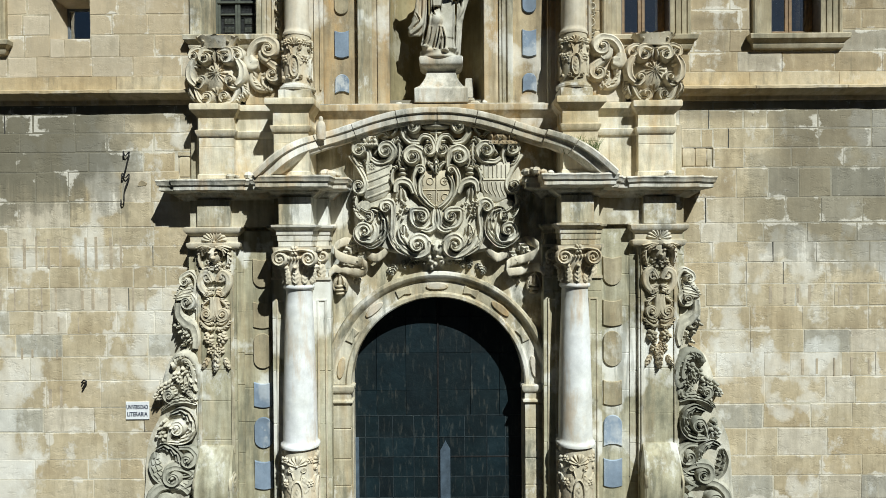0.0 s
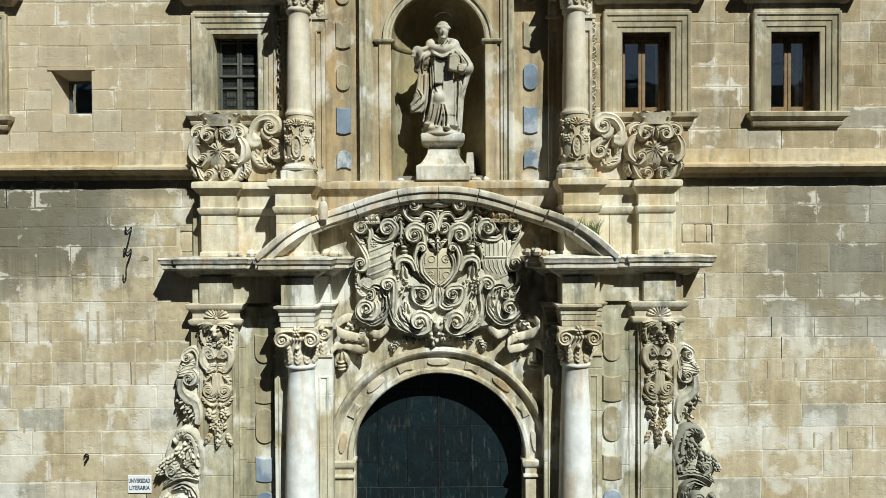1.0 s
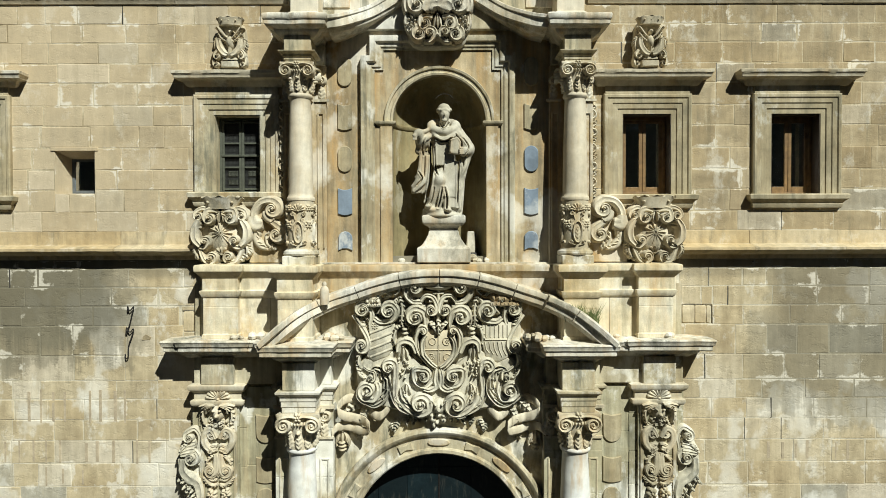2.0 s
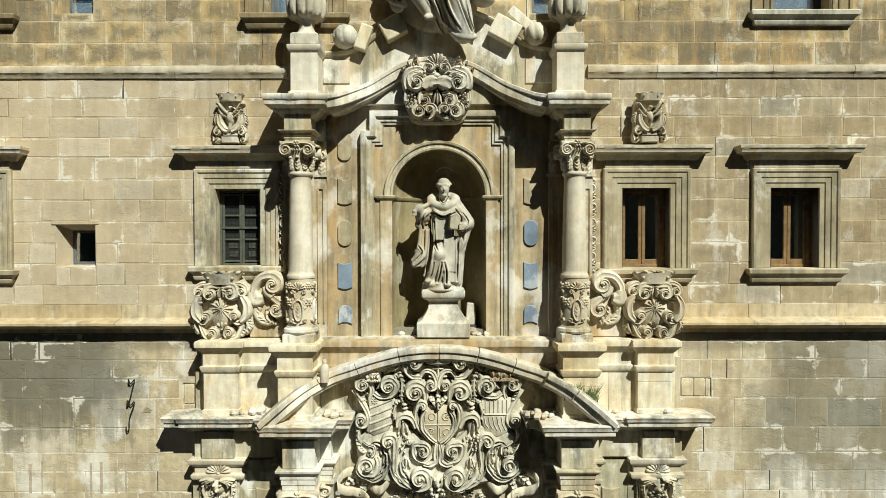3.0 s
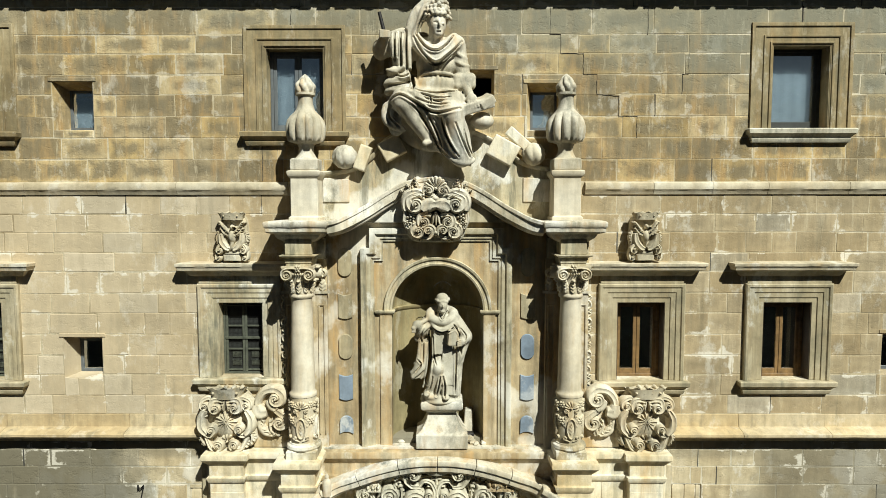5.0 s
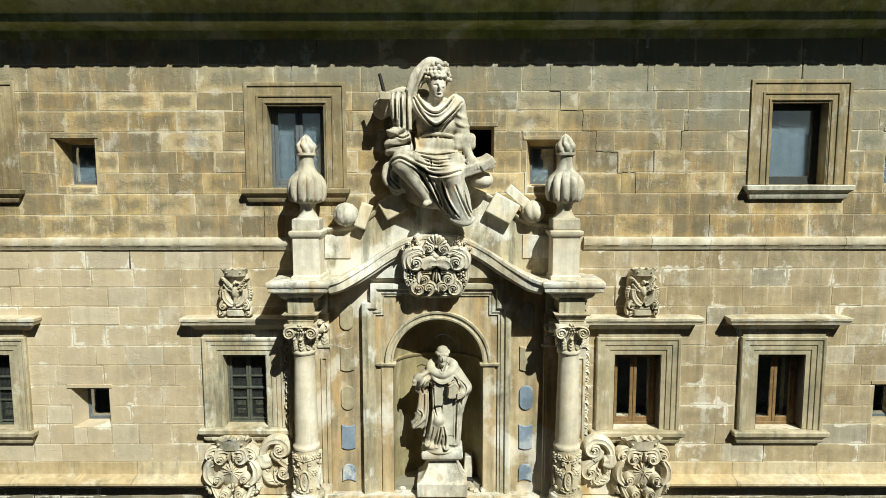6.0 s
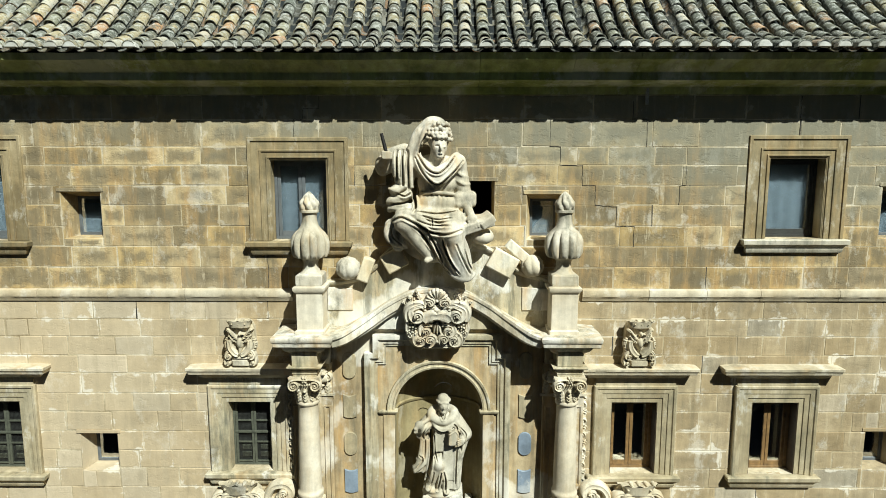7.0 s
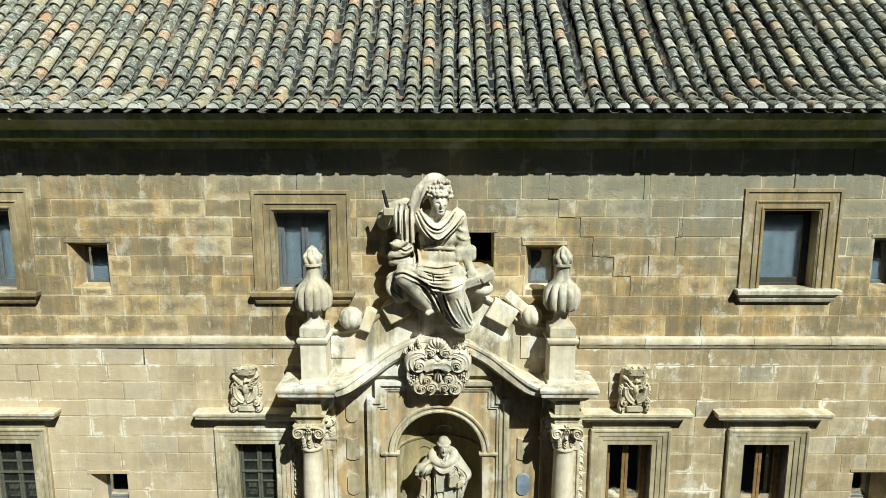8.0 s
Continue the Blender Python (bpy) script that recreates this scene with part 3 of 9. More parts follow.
def ashlar(rng, parent, courses, z0, holes, mat, xr=(-9.2, 9.2), wmin=0.42, wmax=0.98):
    """Single blocks laid in courses, with worn arrises and open joints."""
    z = z0
    for h in courses:
        x = xr[0] - rng.uniform(0, 0.6)
        while x < xr[1]:
            w = rng.uniform(wmin, wmax) * (1.12 if h > 0.4 else 0.95)
            for x0, x1, a, b in less((x, x + w, z, z + h), holes):
                j = rng.uniform(0.003, 0.007) if rng.random() < 0.6 else rng.uniform(0.008, 0.015)
                if x1 - x0 < 0.06 or b - a < 0.05:
                    continue
                face, c = -0.002 - abs(rng.gauss(0, 0.0022)), rng.uniform(0.004, 0.012)
                q = [rng.gauss(0, 0.0045) for _ in range(8)]
                x0, x1, lo, hi = x0 + j, x1 - j, a + j, b - j
                rim = [(x0 + q[0], lo + q[1]), (x1 + q[2], lo + q[3]), (x1 + q[4], hi + q[5]), (x0 + q[6], hi + q[7])]
                s = [(1, 1), (-1, 1), (-1, -1), (1, -1)]
                rows = [[(px, 0.05, pz) for px, pz in rim], [(px, face + c * 0.42, pz) for px, pz in rim], [(px + c * sx, face + rng.uniform(-0.002, 0.002), pz + c * sz) for (px, pz), (sx, sz) in zip(rim, s)]]
                if rng.random() < 0.05 and abs(x1 + j - x - w) < 0.02:
                    gap = rng.uniform(0.006, 0.014)
                    part("open_joint", Geo().box(x1 - gap * 0.3, x1 + j + gap * 0.7, -0.0015, 0.05, lo - j, hi + j), CORE, parent, smooth=False)
                part("stone_block", Geo().grid(rows, close_u=True, cap=True), mat, parent, smooth=False)
            x += w
        z += h


def heights(rng, total, lo, hi):
    out = []
    while sum(out) < total - lo:
        out.append(rng.uniform(lo, hi))
    k = total / sum(out)
    return [h * k for h in out]


rng = random.Random(7)
wall_lower = wall("wall_lower", 0, 8.76, OPEN_LOW + BROKEN, MORTAR_LOW)
wall_middle = wall("wall_middle", 8.76, 13.0, MID_OPEN + [NICHE], MORTAR)
wall_upper = wall("wall_upper", 13.0, 17.0, TOP_OPEN, MORTAR)
# rooms behind the windows are shut by a back wall, side walls and floors
part("wall_back", Geo().box(-14, 14, 6.0, 6.3, 0, 19), PLASTER_DARK, kind="structure")
part("wall_west", Geo().box(-14.3, -14, -0.0, 6.3, 0, 19), PLASTER_DARK, kind="structure")
part("wall_east", Geo().box(14, 14.3, -0.0, 6.3, 0, 19), PLASTER_DARK, kind="structure")
for n, z in enumerate((8.5, 12.8)):
    part(f"floor_{n + 1}", Geo().box(-14, 14, 0.75, 6.0, z - 0.1, z), PLASTER_DARK, kind="structure")
part("ceiling", Geo().box(-14, 14, 0.75, 6.0, 16.9, 17.0), PLASTER_DARK, kind="structure")

# string courses
def string_course(name, x0, x1, profile, mat, label):
    """A moulded band of stones laid end to end, each its own piece."""
    t = thing(name, ((x0 + x1) / 2, 0, profile[0][1]), label, "string course", kind="structure")
    x = x0
    while x < x1 - 0.05:
        w = min(rng.uniform(0.9, 1.5), x1 - x)
        if x1 - x - w < 0.4:
            w = x1 - x
        g, dy = Geo(), rng.uniform(-0.004, 0.004)
        most, n = max(o for o, _ in profile), max(3, int(w / 0.09))
        rows = []
        for i in range(n + 1):
            xx = x + 0.003 + (w - 0.006) * i / n
            k = noise.noise(Vector((xx * 5.0, 0, profile[0][1]))) + 0.6 * noise.noise(Vector((xx * 15.0, 3, profile[0][1])))
            chip = min(0.0, noise.noise(Vector((xx * 2.6, 9, profile[0][1]))) + 0.25) * 3.0
            rows.append([(xx, -o + dy + 0.012 * (o / most) ** 2 * (k - chip) if o else 0.03, z - 0.006 * (o / most) ** 2 * k) for o, z in profile])
        g.grid(rows, close_u=True, cap=True)
        bit("band_stone", g, mat, t, angle=30)
        x += w
    return t


LOW_BAND = [(0, 8.70), (0.04, 8.72), (0.06, 8.78), (0.20, 8.82), (0.25, 8.86), (0.25, 8.90), (0.18, 8.93), (0.02, 8.97), (0.015, 9.18), (0, 9.19)]
string_course("string_course_1", -13.9, -3.98, LOW_BAND, STONE_BAND, "ochre stone string course with a dark moulded underside")
string_course("string_course_2", 3.92, 13.9, LOW_BAND, STONE_BAND, "ochre stone string course with a dark moulded underside")
TOP_BAND = [(0, 12.95), (0.03, 12.97), (0.05, 13.02), (0.075, 13.05), (0.085, 13.11), (0.07, 13.16), (0.02, 13.18), (0, 13.185)]
string_course("string_course_3", -13.9, -2.55, TOP_BAND, STONE_PALE_BAND, "pale stone string course with a rounded moulding")
string_course("string_course_4", 2.45, 13.9, TOP_BAND, STONE_PALE_BAND, "pale stone string course with a rounded moulding")

# ---- eave cornice and roof ----
EAVE = [(0, 16.46), (0.03, 16.47), (0.06, 16.52), (0.08, 16.58), (0.40, 16.62), (0.46, 16.64), (0.46, 16.76), (0.52, 16.78), (0.60, 16.86), (0.72, 16.92), (0.76, 17.02), (0, 17.02)]
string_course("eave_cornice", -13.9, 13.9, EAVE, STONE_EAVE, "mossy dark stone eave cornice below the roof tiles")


def roof_line(s):
    """The height and depth of the tiled slope, s metres from its edge: a flatter foot, then steep."""
    pitch0, pitch1, bend = radians(17), radians(41), 1.3
    y, z, k = -0.89, 17.05, 0.02
    n = int(s / k)
    for i in range(n):
        t = min(1.0, (i * k) / bend)
        p = pitch0 + (pitch1 - pitch0) * t * t * (3 - 2 * t)
        y, z = y + k * math.cos(p), z + k * math.sin(p)
    t = min(1.0, s / bend)
    p = pitch0 + (pitch1 - pitch0) * t * t * (3 - 2 * t)
    return y, z, p


ROOF = [roof_line(0.02 * i) for i in range(420)]
roof = part("roof", Geo().grid([[(-13.9, y, z - 0.06), (13.9, y, z - 0.06)] for y, z, p in ROOF[14::8]] + [[(-13.9, 6.3, ROOF[-1][1] - 0.5), (13.9, 6.3, ROOF[-1][1] - 0.5)], [(-13.9, 6.3, 16.8), (13.9, 6.3, 16.8)], [(-13.9, -0.45, 17.005), (13.9, -0.45, 17.005)]], close_v=True), PAVING, label="", kind="structure")


def tile_geo(length=0.42, r0=0.105, r1=0.088, thick=0.014, up=True, seg=7):
    """A half-barrel clay tile, wide at its foot, lying along +y."""
    g, rows = Geo(), []
    s = 1 if up else -1
    for rr, dy, at in ((r0 - thick, 0.0, 0), (r0, 0.0, 0), (r1, length, 1), (r1 - thick, length, 1)):
        rows.append([(rr * math.cos(math.pi * i / seg), dy, s * rr * (0.95 if up else 0.78) * math.sin(math.pi * i / seg)) for i in range(seg + 1)])
    return g.grid(rows, close_v=True)


def put_tile(x, s, rngt, lift):
    y, z, p = ROOF[min(int(s / 0.02), len(ROOF) - 1)]
    return Matrix.Translation((x + rngt.gauss(0, 0.009), y, z + lift)) @ Euler((p - 0.07 + rngt.gauss(0, 0.025), rngt.gauss(0, 0.04), rngt.gauss(0, 0.03))).to_matrix().to_4x4()


def lay_roof():
    rt = random.Random(11)
    cover = mesh_of("roof_tile", tile_geo(), TILE_ONE, angle=60)
    rest, pans = Geo(), Geo()
    tile, pan = tile_geo(), tile_geo(0.44, 0.115, 0.10, up=False, seg=5)
    pitch, exposed, count = 0.30, 0.285, 0
    cols = int(18.4 / pitch)
    for c in range(cols):
        x = -9.2 + c * pitch + rt.gauss(0, 0.012)
        drift = rt.gauss(0, 0.03)
        for r in range(15):
            s = r * exposed + rt.gauss(0, 0.012) + (0 if r else 0.0)
            m = put_tile(x + drift * r / 15, max(s, 0.0), rt, 0.035)
            if abs(x) < 5.7 and r < 8:
                ob = new("roof_tile", cover)
                ob.matrix_world = m
                ob.parent = roof
                count += 1
            else:
                rest.join(tile, m)
            if r < 14:
                pans.join(pan, put_tile(x + pitch / 2 + drift * r / 15, s + (0.045 if r == 0 else 0.1), rt, 0.042))
    for c in range(cols):
        x, (y, z, _) = -9.2 + c * pitch, ROOF[0]
        w = rt.uniform(0.98, 1.08)
        plug = [(x + 0.1 * w * math.cos(a), z + 0.03 + 0.098 * w * math.sin(a)) for a in [math.pi * k / 7 for k in range(8)]] 
        part("mortar_plug", Geo().plate(plug[::-1], y - rt.uniform(0.004, 0.016), y + 0.12, 0.016), LIME, roof)
    part("roof_tiles", rest, TILE_ALL, roof, "weathered barrel tiles further up the slope", kind="stuff", angle=60)
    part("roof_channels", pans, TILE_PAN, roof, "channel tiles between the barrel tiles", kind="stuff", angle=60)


# ---- carving: scrolls, leaves, flowers ----
def piece(name):
    """Marks what a carving function makes as one piece of that name."""
    def wrapped(fn):
        def run(g, *a, **k):
            g.begin(name)
            fn(g, *a, **k)
            g.end()
        return run
    return wrapped


def carve_bits(g, place, mat, parent, wear=0.005):
    """Every marked piece of a carving becomes a part of its thing, worn a little uneven."""
    ends = [*g.marks[1:], ("", len(g.v), len(g.f))]
    for (name, v0, f0), (_, v1, f1) in zip(g.marks, ends):
        if f1 == f0:
            continue
        q = Geo()
        for p in g.v[v0:v1]:
            w = Vector(place(p))
            q.v.append(tuple(w + wear * noise.noise_vector(w * 9.0)))
        q.f = [tuple(i - v0 for i in f) for f in g.f[f0:f1]]
        q.m = [0] * len(q.f)
        bit(name, q, mat(sum(p[2] for p in q.v) / len(q.v)) if callable(mat) else mat, parent, angle=60)


def spiral(cx, cz, r, turns, start, hand=1, n=26, inner=0.12):
    """Points of a volute from its rim to its eye."""
    out = []
    for i in range(n + 1):
        t = i / n
        rr = r * (1 - t) ** 0.9 + r * inner * t
        a = start + hand * turns * 2 * math.pi * t
        out.append((cx + rr * math.cos(a), cz + rr * math.sin(a)))
    return out


@piece("scroll")
def volute(g, cx, cz, r, y0, high, hand=1, start=1.5708, turns=1.9, tail=None, w=None):
    """A scroll; tail leads in from further points, given from far to near."""
    pts = spiral(cx, cz, r, turns, start, hand)
    if tail:
        pts = curve([*tail, pts[0]], 6)[:-1] + pts
    n = len(pts)
    w = w or r * 0.58
    ws = [w * (0.55 + 0.6 * min(1, 3 * i / n)) * (1 - 0.55 * max(0, (i / n - 0.55) / 0.45)) for i in range(n)]
    hs = [high * (0.75 + 0.25 * math.sin(math.pi * i / n)) for i in range(n)]
    g.stroke(pts, ws, y0, hs)
    g.dome(cx, cz, r * 0.24, r * 0.24, y0, high * 1.15, 8, 3)
    g.dome(cx, cz, r * 1.02, r * 1.02, y0, high * 0.45, 14, 3)


@piece("leaf")
def leaf(g, x, z, angle, length, y0, high, lobes=4, bend=0.6, width=0.5):
    """A fleshy acanthus leaf: lobed edge, oblique furrows, a raised rib and a tip that curls forward."""
    n, k, a = 16, 4, angle
    px, pz, rows = x, z, []
    for i in range(n + 1):
        u = i / n
        half = 0.62 * width * length * (math.sin(math.pi * min(1, 0.06 + 0.94 * u)) ** 0.55) * (1 - 0.35 * u) * (0.80 + 0.20 * abs(math.sin(math.pi * lobes * u)))
        lift = high * (0.55 + 0.45 * u + 0.35 * max(0.0, u - 0.7))
        row = [(px - math.sin(a) * (half + 0.004), y0 + 0.02, pz + math.cos(a) * (half + 0.004))]
        for j in range(-k, k + 1):
            v = -j / k
            furrow = 0.72 + 0.28 * math.cos(2 * math.pi * (lobes * u - 0.9 * abs(v)))
            hh = lift * (1 - 0.55 * abs(v) ** 2.2) * furrow + 0.12 * high * max(0, 1 - 5 * abs(v))
            row.append((px - math.sin(a) * half * v, y0 - hh, pz + math.cos(a) * half * v))
        row.append((px + math.sin(a) * (half + 0.004), y0 + 0.02, pz - math.cos(a) * (half + 0.004)))
        rows.append(row)
        a += bend / n
        px, pz = px + math.cos(a) * length / n, pz + math.sin(a) * length / n
    g.grid(rows, cap=True)


@piece("flower")
def flower(g, x, z, r, y0, high, petals=6, turn=0.0):
    for k in range(petals):
        a = turn + 2 * math.pi * k / petals
        g.dome(x + 0.58 * r * math.cos(a), z + 0.58 * r * math.sin(a), 0.50 * r, 0.38 * r, y0, high * 0.8, 8, 3, a)
    g.dome(x, z, 0.3 * r, 0.3 * r, y0, high * 1.1, 8, 3)


@piece("shell")
def shell(g, x, z, r, y0, high, a0=0.25, a1=2.9, ribs=7):
    for k in range(ribs):
        a = a0 + (a1 - a0) * k / (ribs - 1)
        pts = [(x + r * t * math.cos(a), z + r * t * math.sin(a)) for t in (0.12, 0.4, 0.7, 0.9, 1.0)]
        g.stroke(pts, [r * w for w in (0.08, 0.2, 0.32, 0.36, 0.2)], y0, [high * h for h in (0.6, 0.8, 1.0, 0.95, 0.5)])
    g.dome(x, z, 0.2 * r, 0.16 * r, y0, high, 8, 3)


def fruit(g, x, z, r, y0, high, rg):
    for _ in range(8):
        a, d = rg.uniform(0, 6.28), r * math.sqrt(rg.random()) * 0.8
        g.begin("fruit")
        g.dome(x + d * math.cos(a), z + d * math.sin(a), r * rg.uniform(0.26, 0.42), r * rg.uniform(0.26, 0.42), y0, high * rg.uniform(0.7, 1.1), 8, 3)
        g.end()


@piece("mask")
def mask_boss(g, x, z, w, h, y0, high):
    """A worn grotesque boss: brow, cheeks, snout and curls, blurred by weather."""
    g.dome(x, z, w, h, y0, high * 0.75, 14, 4)
    g.dome(x, z - 0.25 * h, 0.42 * w, 0.34 * h, y0, high * 1.15, 10, 3)
    for s in (1, -1):
        g.dome(x + s * 0.42 * w, z + 0.3 * h, 0.34 * w, 0.2 * h, y0, high, 8, 3, s * 0.4)
        volute(g, x + s * 0.95 * w, z + 0.55 * h, 0.34 * w, y0, high * 0.8, -s, 1.5)
        leaf(g, x + s * 0.5 * w, z - 0.7 * h, -1.57 + s * 0.5, 0.9 * h, y0, high * 0.7, 3, -s * 0.7)

def grooved(g, pts, ws, y0, hs):
    """A carved strap along a curve in (x, z): two raised rims with a hollow between them."""
    n, rows = len(pts), []
    cross = ((-0.60, -0.1), (-0.54, 0.60), (-0.42, 0.88), (-0.26, 1.0), (-0.10, 0.92), (0.10, 0.92), (0.26, 1.0), (0.42, 0.88), (0.54, 0.60), (0.60, -0.1))
    for i, (x, z) in enumerate(pts):
        a, b = pts[max(i - 1, 0)], pts[min(i + 1, n - 1)]
        d = Vector((b[0] - a[0], b[1] - a[1]))
        d = d.normalized() if d.length > 1e-9 else Vector((1, 0))
        rows.append([(x - d.y * o * ws[i], y0 - hs[i] * u, z + d.x * o * ws[i]) for o, u in cross])
    g.grid(rows, cap=True)


@piece("scroll")
def curl(g, at, r, y0, high, tail, w=None, turns=1.1):
    """A grooved strap that comes along the tail and rolls up about a place, standing out most at its eye."""
    cx, cz = at
    e, d = tail[-1], tail[-2] if len(tail) > 1 else (tail[0][0], tail[0][1] - 0.1)
    rad, way = Vector((e[0] - cx, e[1] - cz)), Vector((e[0] - d[0], e[1] - d[1]))
    hand = 1 if rad.x * way.y - rad.y * way.x > 0 else -1
    sp = spiral(cx, cz, r, turns, math.atan2(rad.y, rad.x) + hand * 0.9, hand, 24, 0.24)
    lead = curve([*tail, sp[0]], 6)[:-1]
    k, w = len(lead), 1.28 * max(w or 0.5 * r, 0.62 * r)
    ws = [w * (0.85 + 0.35 * i / k) for i in range(k)] + [w * (1.2 - 0.85 * i / 24) for i in range(25)]
    hs = [high * (0.7 + 0.2 * i / k) for i in range(k)] + [high * (0.9 + 0.3 * i / 24) for i in range(25)]
    grooved(g, lead + sp, ws, y0, hs)
    g.dome(cx, cz, r * 0.32, r * 0.32, y0, high * 1.3, 10, 3)
    g.dome(cx, cz, r * 1.12, r * 1.12, y0, high * 0.82, 16, 4)


@piece("strap")
def strap(g, pts, w, y0, high):
    line = curve(pts, 7)
    n = len(line) - 1
    grooved(g, line, [w * (1.15 + 0.75 * math.sin(math.pi * i / n)) for i in range(n + 1)], y0, [high] * (n + 1))


@piece("leaf")
def frond(g, spine, reach, y0, high, side=1, lobes=8, tip=0.5, both_sides=False):
    """A long acanthus plume: a swelling rib along the spine and overlapping pointed lobes combed off it."""
    line = curve(spine, 8)
    n = len(line) - 1
    g.stroke(line, [reach * (0.3 + 0.75 * math.sin(math.pi * min(1, 0.15 + 0.85 * i / n))) for i in range(n + 1)], y0, [high * (0.75 + 0.25 * math.sin(math.pi * i / n)) for i in range(n + 1)], 5)
    for sd in (1, -1) if both_sides else (side,):
        for k in range(lobes):
            u = (k + 0.3) / lobes
            i = min(n - 1, int(u * n))
            d = Vector((line[i + 1][0] - line[i][0], line[i + 1][1] - line[i][1])).normalized()
            out = Vector((-d.y, d.x)) * sd
            far = reach * (0.55 + 0.75 * math.sin(math.pi * (0.15 + 0.8 * u)))
            x, z = line[i]
            pts = []
            for t in (0.0, 0.25, 0.5, 0.75, 1.0):
                q = d * (far * t * (0.35 + tip * t)) + out * (far * t * (1.15 - 0.55 * t))
                pts.append((x + q.x, z + q.y))
            thick = reach * (0.68 + 0.14 * math.sin(2.1 * k))
            g.stroke(pts, [thick * f for f in (0.75, 1.0, 1.0, 0.72, 0.22)], y0, [high * f * (1 + 0.12 * math.sin(1.7 * k)) for f in (0.9, 0.92, 0.86, 0.72, 0.45)], 4)


@piece("leaf")
def plume(g, spine, width, y0, high, lobes=6, side=1, grooves=4.0):
    """A broad acanthus plume swept along a curve: long combed furrows, a plain inner rim and a lobed outer edge."""
    line = curve(spine, 10)
    n, k, rows = len(line) - 1, 16, []
    for i, (x, z) in enumerate(line):
        u = i / n
        a, b = line[max(i - 1, 0)], line[min(i + 1, n)]
        d = Vector((b[0] - a[0], b[1] - a[1])).normalized()
        o = Vector((-d.y, d.x)) * side
        swell = math.sin(math.pi * (0.14 + 0.80 * u)) ** 0.7
        tooth = (lobes * u) % 1.0
        edge = width * swell * (0.72 + 0.34 * tooth ** 0.7)
        row = [(x - o.x * 0.25 * width * swell, y0 + 0.02, z - o.y * 0.25 * width * swell)]
        for j in range(k + 1):
            v = j / k
            off = -0.25 * width * swell + v * (edge + 0.25 * width * swell)
            lift = high * (0.95 - 0.42 * v ** 2.5) * (0.82 + 0.18 * math.sin(math.pi * u)) * (0.80 + 0.20 * math.cos(2 * math.pi * (grooves * v - 0.35 * tooth * v))) * (0.9 + 0.1 * tooth if v > 0.5 else 1.0)
            row.append((x + o.x * off, y0 - lift, z + o.y * off))
        row.append((x + o.x * edge, y0 + 0.02, z + o.y * edge))
        rows.append(row)
    g.grid(rows, cap=True)


@piece("ribbed_roll")
def rolls(g, x, z, w, h, y0, high, count=3):
    """A strap bound over in stacked rolls."""
    for k in range(count):
        g.dome(x, z - h * (k - (count - 1) / 2), w * (1 - 0.12 * abs(k - 1)), 0.62 * h, y0, high * (1 - 0.06 * k), 10, 3)


@piece("bell_flower")
def bell(g, x, z, w, h, y0, high):
    """A hanging bud of drooping petals."""
    for k in (-1, 0, 1):
        g.stroke([(x + 0.15 * k * w, z), (x + 0.40 * k * w, z - 0.35 * h), (x + 0.46 * k * w, z - 0.7 * h), (x + 0.62 * k * w, z - h)], [0.3 * w, 0.5 * w, 0.46 * w, 0.16 * w], y0, [high * f for f in (0.7, 1.0 - 0.15 * abs(k), 0.9, 0.8)])
    g.dome(x, z + 0.05 * h, 0.26 * w, 0.2 * h, y0, high * 0.9, 8, 3)


@piece("charge")
def charge(g, pts, w, y0, high):
    g.stroke(pts, w, y0, high)


@piece("wing")
def wing(g, x, z, s, span, y0, high):
    """One of two short spread wings with blunt feathers."""
    for k in range(4):
        g.stroke([(x, z), (x + s * span * 0.5, z + 0.05 * span - 0.10 * k * span), (x + s * span * (1 - 0.16 * k), z - 0.02 - 0.17 * k * span)], [0.16 * span, 0.26 * span, 0.1 * span], y0, [high, high * 0.95, high * 0.7])


def both(build, cx):
    """Builds a half and its mirror image about x = cx. build gets a Geo and works with x measured from the axis."""
    g = Geo()
    build(g)
    out = Geo()
    out.add([(cx + x, y, z) for x, y, z in g.v], g.f)
    out.add([(cx - x, y, z) for x, y, z in g.v], [f[::-1] for f in g.f])
    return out


def about(cx, build):
    g = Geo()
    build(g)
    return Geo().add([(cx + x, y, z) for x, y, z in g.v], g.f)


# ---- the portal's lower order ----
portal = thing("portal", (AX, 0, 0), "ornate baroque stone portal in two orders framing an arched door", "portal", kind="structure")


def arch_face(x0, x1, z1, cx, zs, r, y0, y1, n=28):
    """A wall slab with a round-headed opening down to the ground."""
    g = Geo()
    pts = [(cx - r, 0.0)] + [(cx - r * math.cos(math.pi * i / n), zs + r * math.sin(math.pi * i / n)) for i in range(n + 1)] + [(cx + r, 0.0)]
    def rim(p):
        if p[1] <= zs:
            return (x0 if p[0] < cx else x1, p[1])
        dx, dz = p[0] - cx, p[1] - zs
        k = min((x1 - cx) / abs(dx) if abs(dx) > 1e-6 else 1e9, (z1 - zs) / dz if dz > 1e-6 else 1e9)
        return cx + dx * k, zs + dz * k
    out = [rim(p) for p in pts]
    rows = [[(x, y1, z) for x, z in pts], [(x, y0, z) for x, z in pts], [(x, y0, z) for x, z in out], [(x, y1, z) for x, z in out]]
    return g.grid(rows)


